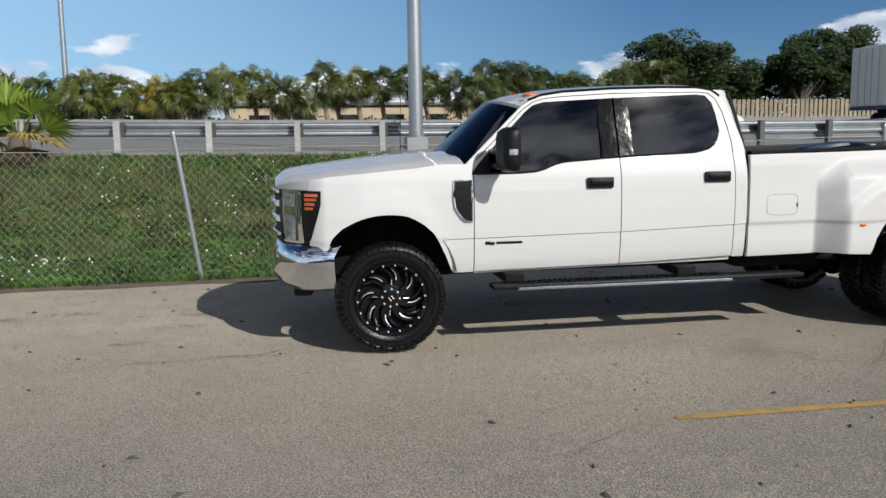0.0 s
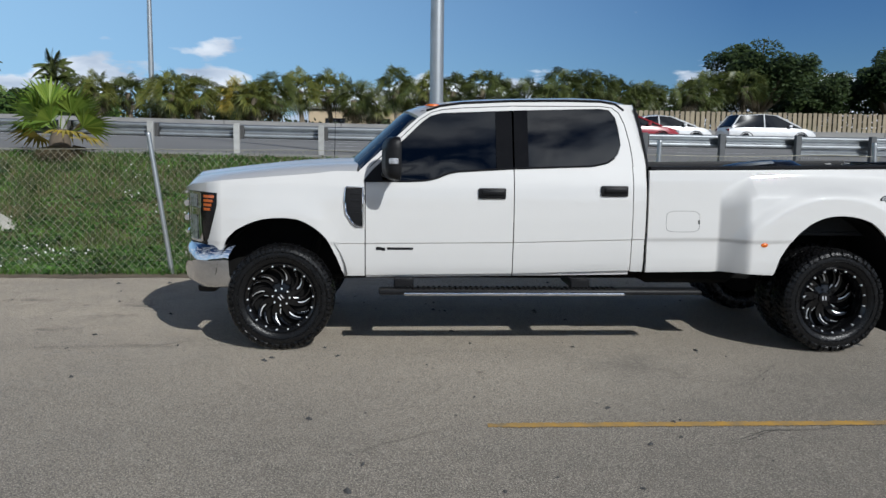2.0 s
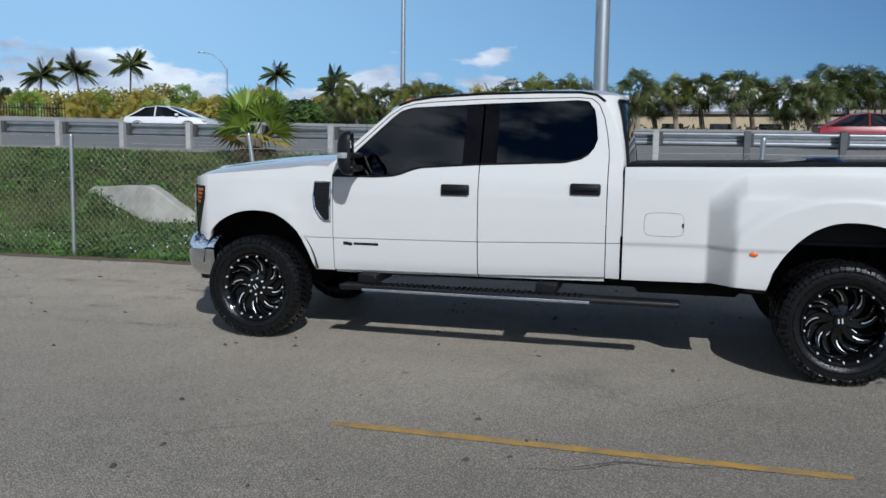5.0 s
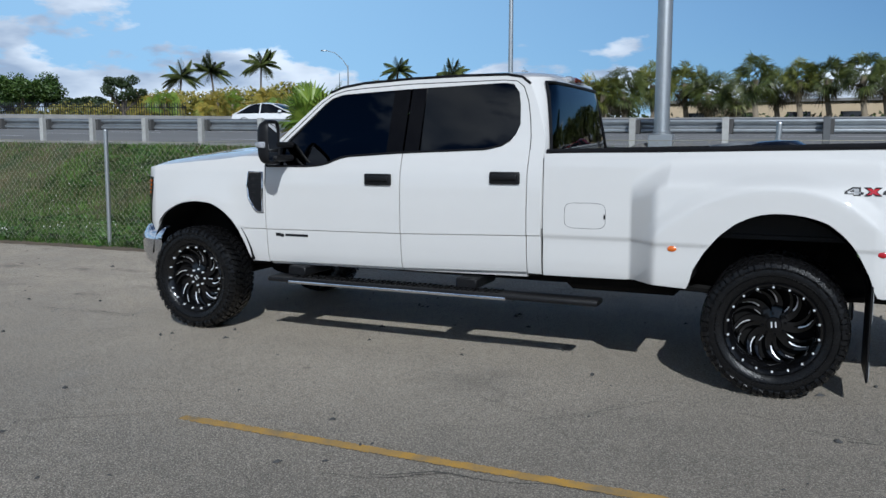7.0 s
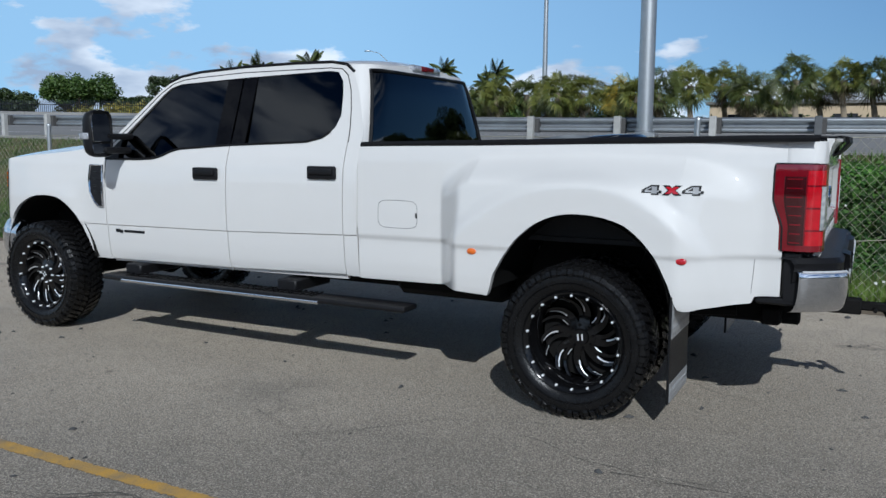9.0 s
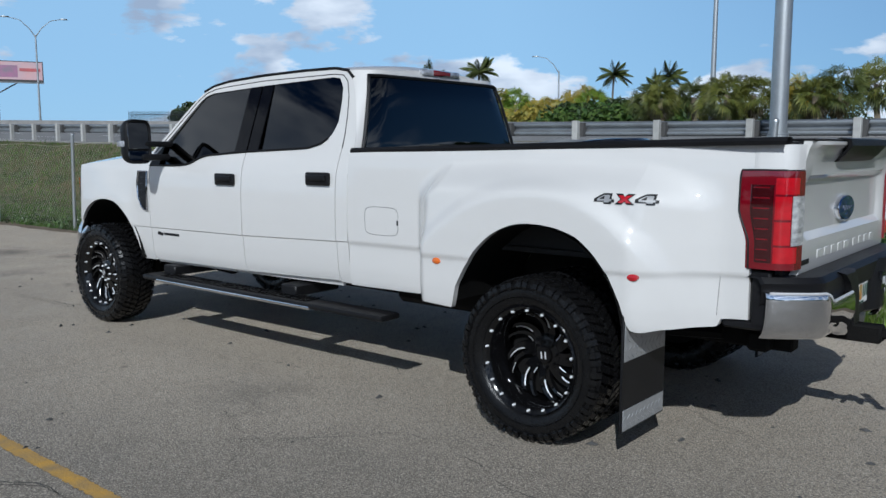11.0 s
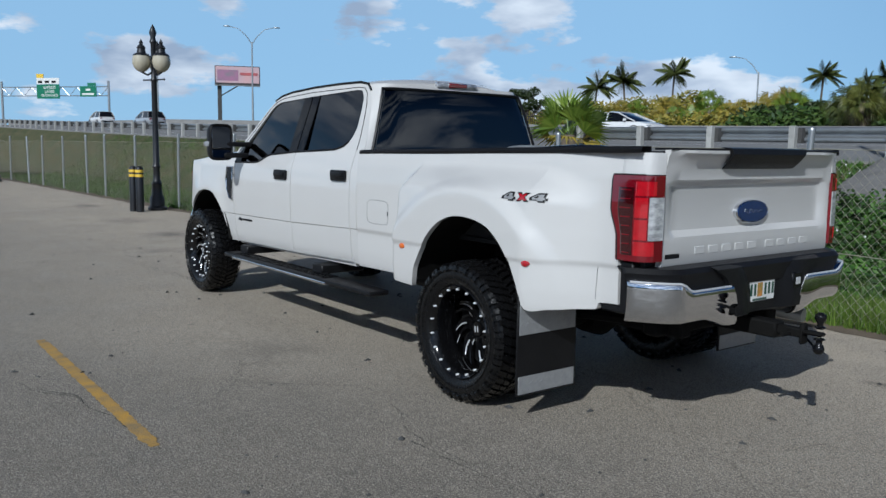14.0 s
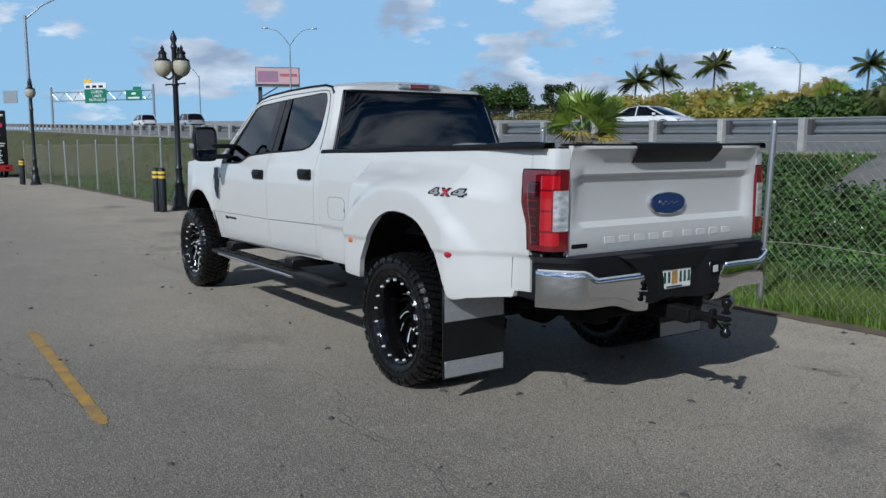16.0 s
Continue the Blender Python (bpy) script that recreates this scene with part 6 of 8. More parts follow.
def guard_rail():
    g = thing("guard_rail", Matrix(), "grey steel highway guard rail on stout posts", "guard rail")
    prof = [(0.0, 0.0), (0.075, 0.03), (0.083, 0.06), (0.075, 0.09), (0.0, 0.135), (0.0, 0.175), (0.075, 0.22), (0.083, 0.25), (0.075, 0.28), (0.0, 0.31)]
    first = None
    xs = [0.40 + 1.885 * k for k in range(-66, 26)]
    post = boxed((-0.066, -0.07, -0.35), (0.066, 0.07, 0.70), 0.010)
    block = boxed((-0.055, 0.07, 0.36), (0.055, 0.25, 0.66), 0.008)
    base_p = mesh_ob("post", post, POSTGREY)
    base_b = mesh_ob("block", block, DARKWOOD)
    dark = base_p.data.copy()
    dark.materials.clear()
    dark.materials.append(RAILDARK)
    for i, x in enumerate(xs):
        z = verge(x)
        p = base_p if i == 0 else new("post", dark if x > 6 else base_p.data)
        b = base_b if i == 0 else new("block", base_b.data)
        for o in (p, b):
            o.parent = g
            o.matrix_basis = pose(x + (0.09 if o is b else 0), RAIL_Y, z)
    for i in range(0, len(xs) - 1, 4):
        bm = bmesh.new()
        seg = xs[i:i + 5]
        east = seg[0] > 5
        shape = [(0.0, -0.16), (0.05, -0.13), (0.05, -0.09), (0.0, -0.05)] + prof if east else prof
        rows = [[(x, RAIL_Y + 0.26 - y, verge(x) + 0.37 + h) for y, h in shape] for x in (seg[0], *[(a + b) / 2 for a, b in zip(seg, seg[1:])], seg[-1] + 0.16)]
        rows.sort(key=lambda r: r[0][0])
        shell(bm, rows, (0, 0.006, 0))
        part("beam", bm, RAILGREY, g, "corrugated steel beam")
    # kerb strip that the posts stand in
    bm = bmesh.new()
    rows = [[(x, y, verge(x) + z) for y, z in ((18.15, -0.12), (18.15, 0.035), (18.95, 0.045))] for x in np.linspace(-120, 50, 86)]
    sheet(bm, rows)
    tagged(mesh_ob("pavement_verge", bm, BARRIER), "pale concrete strip under the rail", "kerb", kind="structure")


def far_barrier():
    b = thing("concrete_barrier", Matrix(), "long grey concrete median barrier on the highway", "barrier")
    prof = [(-0.30, 0.0), (-0.28, 0.08), (-0.14, 0.28), (-0.09, 0.76), (0.09, 0.76), (0.14, 0.28), (0.28, 0.08), (0.30, 0.0)]
    for k in range(-33, 19):
        bm = bmesh.new()
        shell(bm, [[(x, 43.4 + y, verge(x) + 0.62 + z) for y, z in prof] for x in (k * 6 + 0.02, k * 6 + 3, k * 6 + 5.98)], (0, 0.05, 0))
        part("segment", bm, BARRIER, b)


def big_pole():
    p = thing("light_pole", pose(2.97, 18.02, 1.30), "tall silver highway light pole on a bolted base", "light pole")
    bm = bmesh.new()
    tube(bm, [(0, 0, 0.25), (0, 0, 3), (0.02, 0, 9), (0.05, 0, 14)], [0.155, 0.15, 0.125, 0.10], 24)
    part("shaft", bm, GALV, p)
    part("base_box", boxed((-0.24, -0.20, -0.1), (0.24, 0.20, 0.40), 0.02), GALV, p, "galvanised base box")
    bm = bmesh.new()
    lathe(bm, [(0.19, 0.40), (0.19, 0.43), (0.165, 0.45), (0.165, 0.50)], 24)
    part("collar", bm, GALV, p)
    q = thing("light_pole", pose(-14.5, 62.7, 2.4), "slender far highway light pole", "light pole")
    bm = bmesh.new()
    tube(bm, [(0, 0, 0), (0, 0, 8), (0.05, 0, 24)], [0.22, 0.17, 0.10], 12)
    part("shaft", bm, GALV, q)


def arm_pole(x, y, z, h, arms, way, grey=GALV, reach=1.0):
    p = thing("street_lamp", pose(x, y, z), "tall grey street lamp with a curved arm", "street lamp", "highway lamps")
    bm = bmesh.new()
    tube(bm, [(0, 0, 0), (0, 0, h)], [0.16, 0.10], 10)
    part("shaft", bm, grey, p)
    for s in arms:
        bm = bmesh.new()
        d = Vector((math.cos(radians(way)), math.sin(radians(way)), 0)) * s
        d *= reach
        tube(bm, [Vector((0, 0, h - 0.3)), d * 0.8 + Vector((0, 0, h + 0.9)), d * 1.9 + Vector((0, 0, h + 1.9)), d * 3.2 + Vector((0, 0, h + 2.2))], [0.07, 0.06, 0.05, 0.05], 8)
        part("arm", bm, grey, p)
        bm = bmesh.new()
        lathe(bm, [(0.0, -0.06), (0.9, -0.05), (1.0, 0.0), (0.8, 0.10), (0.0, 0.14)], 14, Matrix.Translation(d * 3.6 + Vector((0, 0, h + 2.2))) @ pose(0, 0, 0, 0, 0, way) @ Matrix.Diagonal((0.55, 0.20, 1, 1)))
        part("lamp_head", bm, grey, p)


def globe_lamp(x, y, turn, globes=3):
    p = thing("lamp_post", pose(x, y, 0, 0, 0, turn), "black cast iron lamp post with acorn globes", "lamp post", "yard lamp posts")
    bm = bmesh.new()
    lathe(bm, [(0.21, 0.0), (0.21, 0.06), (0.17, 0.10), (0.16, 0.30), (0.12, 0.36), (0.11, 0.55), (0.125, 0.60), (0.08, 0.70), (0.075, 0.95), (0.095, 1.0), (0.07, 1.06), (0.062, 2.9), (0.085, 2.95), (0.06, 3.0), (0.055, 3.75), (0.08, 3.80), (0.05, 3.90), (0.085, 4.0), (0.05, 4.10), (0.02, 4.16), (0.0, 4.20)], 20)
    part("shaft", bm, LAMPBLACK, p)
    bm = bmesh.new()
    tube(bm, [(-0.34, 0, 2.96), (0.34, 0, 2.96)], 0.016, 8)
    for e in (-0.34, 0.34):
        lathe(bm, [(0.0, -0.03), (0.03, 0.0), (0.0, 0.03)], 10, pose(e, 0, 2.96))
    part("ladder_bar", bm, LAMPBLACK, p)
    for k in range(globes):
        a = 2 * math.pi * k / max(globes, 1)
        d = Vector((math.cos(a), math.sin(a), 0)) * (0.26 if globes > 1 else 0.0)
        bm = bmesh.new()
        if globes > 1:
            tube(bm, [Vector((0, 0, 3.16)), d * 0.5 + Vector((0, 0, 3.06)), d + Vector((0, 0, 3.12)), d + Vector((0, 0, 3.19))], 0.022, 8)
        zz = 3.20 if globes > 1 else 3.45
        if globes == 1:
            lathe(bm, [(0.05, zz - 0.16), (0.07, zz - 0.13), (0.04, zz - 0.10)], 14, Matrix.Translation(d))
        br = part("globe_holder", bm, LAMPBLACK, p)
        bm = bmesh.new()
        lathe(bm, [(0.185, zz + 0.27), (0.165, zz + 0.31), (0.10, zz + 0.34), (0.085, zz + 0.43), (0.10, zz + 0.45), (0.07, zz + 0.50), (0.035, zz + 0.53), (0.045, zz + 0.57), (0.015, zz + 0.62), (0.0, zz + 0.66)], 18, Matrix.Translation(d))
        part("globe_cap", bm, LAMPBLACK, br)
        bm = bmesh.new()
        lathe(bm, [(0.05, zz - 0.08), (0.11, zz - 0.045), (0.165, zz + 0.02), (0.195, zz + 0.10), (0.200, zz + 0.18), (0.182, zz + 0.275)], 24, Matrix.Translation(d))
        part("globe", bm, GLOBE, br, "cream acorn globe")


def bollard(x, y):
    p = thing("bollard", pose(x, y, 0), "black steel bollard with yellow bands", "bollard", "bollards")
    bm = bmesh.new()
    lathe(bm, [(0.085, 0.0), (0.085, 0.96), (0.07, 1.0), (0.04, 1.02), (0.0, 1.025)], 20)
    part("pipe", bm, LAMPBLACK, p)
    for z in (0.78, 0.88):
        bm = bmesh.new()
        lathe(bm, [(0.0865, z), (0.088, z + 0.01), (0.088, z + 0.055), (0.0865, z + 0.06)], 20)
        part("band", bm, BANDYEL, p, "yellow reflective band")


chain_fence()
guard_rail()
far_barrier()
big_pole()
globe_lamp(-9.95, 9.50, 20, 3)
globe_lamp(-26.3, 9.15, 0, 1)
for bx, by in ((-9.85, 8.93), (-9.60, 8.99), (-27.2, 8.80), (-26.6, 8.75)):
    bollard(bx, by)
arm_pole(-55.9, 112.1, 2.6, 10.4, (-1,), 20)
arm_pole(-106.7, 58.7, 3.6, 13.2, (-1, 1), 60)
arm_pole(-64.9, 15.6, 2.6, 9.3, (1,), 85, reach=1.6)
arm_pole(-150, 60, 4, 11, (-1,), 70)
arm_pole(38.0, 75.0, 2.4, 7.5, (1,), 60, DARKWOOD)


# ---- plants ----
def fan_blades(V, F, M, o, d, size, rnd, n=16, mat=0, droop=0.25, spread=2.3, roll=0.0, wide=0.040):
    """One fan leaf: narrow blades from the tip of a stalk."""
    d = d.normalized()
    side = d.cross(Vector((0, 0, 1)))
    side = side.normalized() if side.length > 0.05 else Vector((1, 0, 0))
    up = side.cross(d)
    if roll:
        side = side * math.cos(roll) + up * math.sin(roll)
        up = side.cross(d)
    for k in range(n):
        a = spread * ((k + 0.5) / n - 0.5) * 1.0
        w = d * math.cos(a) + side * math.sin(a)
        L = size * (0.75 + 0.25 * math.cos(a * 0.8)) * rnd.uniform(0.9, 1.08)
        tip = o + w * L - Vector((0, 0, droop * L * rnd.uniform(0.5, 1.3))) + up * 0.05 * L
        mid = o + w * L * 0.55 + up * 0.07 * L
        q = (side * math.cos(a) - d * math.sin(a)) * size * wide
        b = len(V)
        V.extend((o, mid - q, mid + q, tip))
        F.append((b, b + 1, b + 3, b + 2))
        M.append(mat)


def fan_palm(x, y, z, trunk, crown, rnd, mats, fans=34, skirt=10, label="", n=12, name="palm_tree"):
    t = thing(name, pose(x, y, z), label, "palm tree", "palms along the highway")
    bm = bmesh.new()
    pts = [(0.12 * math.sin(k), 0.1 * math.cos(k * 1.7), trunk * k / 6) for k in range(7)]
    tube(bm, pts, [0.26, 0.22, 0.20, 0.19, 0.19, 0.20, 0.24], 9)
    part("trunk", bm, PALMBARK, t)
    V, F, M = [], [], []
    top = Vector(pts[-1])
    for k in range(fans):
        az = k * 2.39996
        el = math.asin(min(1.0, -0.62 + 1.62 * (k + 0.5) / fans)) + rnd.uniform(-0.15, 0.15)
        d = Vector((math.cos(az) * math.cos(el), math.sin(az) * math.cos(el), math.sin(el)))
        o = top + d * crown * rnd.uniform(0.22, 0.62)
        fan_blades(V, F, M, o, d, crown * rnd.uniform(0.46, 0.58), rnd, n, 0, 0.35, roll=rnd.uniform(-1.4, 1.4))
    for k in range(skirt):
        az = k * 2.39996
        el = -1.0 - 0.35 * rnd.random()
        d = Vector((math.cos(az) * math.cos(el), math.sin(az) * math.cos(el), math.sin(el)))
        fan_blades(V, F, M, top + d * crown * rnd.uniform(0.2, 0.55), d, crown * 0.50, rnd, max(8, n - 4), 1, 0.2, roll=rnd.uniform(-1.4, 1.4))
    ob = soup("crown", V, F, mats)
    ob.data.polygons.foreach_set("material_index", M)
    ob.parent = t
    return t


def coconut_palm(x, y, z, h, size, rnd, lean):
    t = thing("palm_tree", pose(x, y, z), "tall dark coconut palm with feathery fronds", "palm tree", "far feather palms")
    bm = bmesh.new()
    pts = [(lean * (k / 6) ** 2, 0, h * k / 6) for k in range(7)]
    tube(bm, pts, [0.35, 0.26, 0.22, 0.20, 0.19, 0.18, 0.22], 8)
    part("trunk", bm, BARK, t)
    V, F = [], []
    top = Vector(pts[-1])
    for k in range(24):
        az, el = k * 2.4, -0.35 + 1.75 * rnd.random()
        d = Vector((math.cos(az), math.sin(az), 0))
        L = 0.86 * size * rnd.uniform(0.85, 1.1)
        side = Vector((-d.y, d.x, 0))
        for j in range(26):
            u = (j + 1) / 26
            c = top + d * L * math.cos(el) * u + Vector((0, 0, L * (math.sin(el) * u - 0.50 * u * u * math.cos(el))))
            ll = L * 0.30 * math.sin(math.pi * min(u * 0.9 + 0.12, 1))
            for s in (-1, 1):
                tip = c + side * s * ll * 0.75 + d * ll * 0.45 - Vector((0, 0, ll * 0.55))
                b = len(V)
                V.extend((c - d * 0.10 * size / 3, c + d * 0.10 * size / 3, tip))
                F.append((b, b + 1, b + 2))
    ob = soup("crown", V, F, PALMDARK)
    ob.parent = t


def leaf_cloud(V, F, c, r, n, size, rnd, flat=0.8):
    for _ in range(n):
        d = Vector((rnd.gauss(0, 1), rnd.gauss(0, 1), rnd.gauss(0, 1))).normalized()
        p = c + Vector((d.x * r, d.y * r, d.z * r * flat)) * (rnd.random() ** 0.35)
        a = Vector((rnd.gauss(0, 1), rnd.gauss(0, 1), rnd.gauss(0, 0.6))).normalized() * size * rnd.uniform(0.6, 1.3)
        b = a.orthogonal().normalized() * size * 0.5
        k = len(V)
        V.extend((p - a, p + b, p + a, p - b))
        F.append((k, k + 1, k + 2, k + 3))


def broad_tree(x, y, z, h, w, rnd, mat=OAKLEAF, clumps=26, leaves=110, label="large dark green broadleaf tree with a rounded uneven crown", size=0.28):
    t = thing("tree", pose(x, y, z), label, "tree", "broadleaf trees")
    bm = bmesh.new()
    tube(bm, [(0, 0, 0), (0.1, 0, h * 0.25), (-0.1, 0.1, h * 0.5)], [w * 0.07, w * 0.05, w * 0.035], 9)
    V, F = [], []
    for k in range(clumps):
        az, el = k * 2.39996, rnd.uniform(-0.2, 1.0)
        rr = rnd.uniform(0.35, 1.0)
        c = Vector((math.cos(az) * w * 0.5 * rr, math.sin(az) * w * 0.5 * rr, h * (0.58 + 0.36 * el * math.sqrt(max(0.0, 1 - 0.75 * rr * rr)))))
        if k < 9:
            tube(bm, [(0, 0, h * 0.3), c * 0.6 + Vector((0, 0, h * 0.08)), c], [w * 0.03, w * 0.018, w * 0.006], 6)
        leaf_cloud(V, F, c, w * rnd.uniform(0.085, 0.19), leaves, size, rnd)
    part("trunk", bm, BARK, t)
    ob = soup("crown", V, F, mat)
    ob.parent = t


def young_palm():
    """The low fan palm on the bank, yellow at the bottom."""
    rnd = random.Random(11)
    x, y = -5.15, 18.1
    z = land(x, y)
    t = thing("fan_palm", pose(x, y, z - 0.05), "young bright green fan palm with yellow lower leaves on the bank", "palm")
    bm = bmesh.new()
    tube(bm, [(0, 0, 0), (0, 0, 0.3), (0, 0, 0.55)], [0.24, 0.22, 0.14], 10)
    part("stem", bm, BARK, t)
    V, F, M = [], [], []
    for k in range(15):
        az = k * 2.39996 + 0.5
        u = (k + 0.5) / 15
        el = -0.20 + 1.45 * u
        d = Vector((math.cos(az) * math.cos(el), math.sin(az) * math.cos(el), math.sin(el)))
        o = Vector((0, 0, 0.42)) + d * (0.42 + 0.30 * u)
        fan_blades(V, F, M, o, d, 0.72, rnd, 17, 1 if k < 4 else 0, 0.05 if k > 4 else 0.25, 2.9, roll=rnd.uniform(-0.9, 0.9), wide=0.052)
        b = len(V)
        s = d.orthogonal().normalized() * 0.012
        V.extend((Vector((0, 0, 0.4)) - s, Vector((0, 0, 0.4)) + s, o + s, o - s))
        F.append((b, b + 1, b + 2, b + 3))
        M.append(1 if k < 4 else 0)
    for k in range(12):
        az, el = k * 2.39996, -0.55 - 0.25 * rnd.random()
        d = Vector((math.cos(az) * math.cos(el), math.sin(az) * math.cos(el), math.sin(el)))
        fan_blades(V, F, M, Vector((0, 0, 0.40)) + d * 0.35, d, 0.60, rnd, 14, 2, 0.1, 2.0)
    ob = soup("fan_leaves", V, F, [FANLEAF, FANOLD, PALMDEAD])
    ob.data.polygons.foreach_set("material_index", M)
    ob.parent = t
    tagged(ob, "stiff fan leaves")


def tree_line():
    rnd = random.Random(21)
    z0 = 1.9
    x = -20.2
    while x < 31:
        if -16.3 < x < -14.0:
            x = -13.9
        h = rnd.uniform(2.7, 4.1) + 0.028 * max(0, x)
        golden = rnd.random() < 0.08 and -14 < x < 8
        fan_palm(x, 63 + rnd.uniform(-3, 4), z0, h, rnd.uniform(1.75, 2.1), rnd, [PALMGOLD if golden else PALMOLIVE if rnd.random() < (0.15 if x < -15 or x > 8 else 0.75) else PALMDARK, PALMDEAD if rnd.random() < 0.55 else PALMDARK], 52, 16, "sabal palm with a shaggy skirt beyond the highway")
        x += rnd.uniform(1.05, 2.1)
    # low growth that closes the foot of the row
    V, F = [], []
    for x in np.arange(-17, 66, 0.8):
        if -21 < x < -17:
            continue
        for k in range(1 if -6 < x < 21 else 3 if x < 21 else 5):
            leaf_cloud(V, F, Vector((x, 70 + rnd.uniform(-2, 3), z0 + 0.5 + 0.8 * k + rnd.uniform(0, 0.6))), 1.3, 80, 0.22, rnd)
    tagged(soup("shrub_belt", V, F, OAKLEAF), "dark undergrowth between the palms", "shrubs", kind="stuff")
    # the western stretch has sunlight in its leaf colour, the other is darker green
    for x0, x1, mat, lab in ((-52, -37, SCRUB, "green scrub with sunlight in its colour beyond the highway"), (-37, -20, FRESH, "dark green scrub beyond the highway")):
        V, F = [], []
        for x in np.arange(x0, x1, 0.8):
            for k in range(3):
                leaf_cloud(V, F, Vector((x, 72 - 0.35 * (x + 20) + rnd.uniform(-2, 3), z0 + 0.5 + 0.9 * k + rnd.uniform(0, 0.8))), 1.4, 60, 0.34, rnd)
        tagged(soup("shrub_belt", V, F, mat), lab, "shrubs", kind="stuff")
    for x, y, h, w in ((-24, 76, 4.2, 6), (-30, 80, 4.6, 7), (-37, 84, 4.8, 7)):
        broad_tree(x, y, z0, h, w, rnd, OAKLEAF if h > 4.5 else FRESH, 30, 160, "dark green broadleaf tree beyond the highway", 0.22)
    for x, y, h, w in ((33.5, 66, 8.9, 8), (40.5, 71, 6.6, 8), (46, 67, 8.0, 7), (50.5, 69, 9.9, 8), (58, 71, 7.6, 9), (66, 72, 9.4, 10), (78, 74, 9, 12)):
        broad_tree(x, y, z0, h, w, rnd, clumps=44, leaves=420, size=0.17)


def west_trees():
    rnd = random.Random(31)
    for x, y, h, s, l in ((-122, 153, 14.2, 6.0, 1.0), (-101, 139, 13.6, 5.6, -1.0), (-97, 148.6, 15.6, 6.0, 0.5), (-66, 150, 13.5, 4.6, 0.4), (-34, 96, 6.4, 3.2, 0.8), (-46, 128, 10.5, 4.0, 0.8)):
        coconut_palm(x, y, 2.2, h, s, rnd, l)
    for x, y, h, w in ((-146, 131, 15.0, 15), (-136, 139, 9.5, 9), (-124, 146, 9, 11), (-160, 124, 10, 13)):
        broad_tree(x, y, 2.4, h, w, rnd, FRESH if h > 12 else OAKLEAF, clumps=46, leaves=300, size=0.34)
    broad_tree(-62, 72, 2.9, 6.4, 4.6, rnd, clumps=16, leaves=220, size=0.14, label="dark airy pine-like tree beyond the highway")
    x = -96.0
    while x < -30:
        fan_palm(x, 102 + rnd.uniform(-5, 5) + (x + 60) * -0.3, 2.0, rnd.uniform(3.6, 5.8) - 0.035 * max(0, x + 70), rnd.uniform(2.4, 3.2), rnd, [PALMGOLD if rnd.random() < 0.65 else FANLEAF, PALMGOLD], 36, 16, "golden green clump palm beyond the highway")
        x += rnd.uniform(1.8, 3.0)
    V, F = [], []
    for x in np.arange(-150, -30, 1.2):
        for k in range(5 if -100 < x < -66 else 4 if x < -50 else 3):
            leaf_cloud(V, F, Vector((x, 113 - 0.2 * (x + 60) + rnd.uniform(-2, 2), 2.6 + 1.45 * k + rnd.uniform(0, 1.2) + 0.6 * noise.noise((x * 0.12, 0, 0)))), 1.9, 90, 0.34, rnd)
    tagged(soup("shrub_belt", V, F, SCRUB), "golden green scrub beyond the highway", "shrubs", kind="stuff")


def south_trees():
    """A dark belt of trees far over the yard, seen only in glass and chrome."""
    rnd = random.Random(53)
    V, F = [], []
    for x in np.arange(-95, 120, 1.5):
        top = 5.5 + 2.2 * noise.noise((x * 0.07, 0, 6)) + 1.2 * noise.noise((x * 0.3, 2, 6))
        for k in range(5):
            c = Vector((x, -52 - 0.004 * x * x + rnd.uniform(-2, 2), 0.8 + top * k / 5))
            leaf_cloud(V, F, c, 1.7, 34, 0.55, rnd)
    for y in np.arange(-52, 8, 1.5):
        top = 5.0 + 2.0 * noise.noise((y * 0.09, 3, 6))
        for k in range(5):
            leaf_cloud(V, F, Vector((74 + rnd.uniform(-2, 2), y, 0.8 + top * k / 5)), 1.7, 34, 0.55, rnd)
    tagged(soup("shrub_belt", V, F, OAKLEAF), "dark belt of trees across the yard", "trees", kind="stuff")


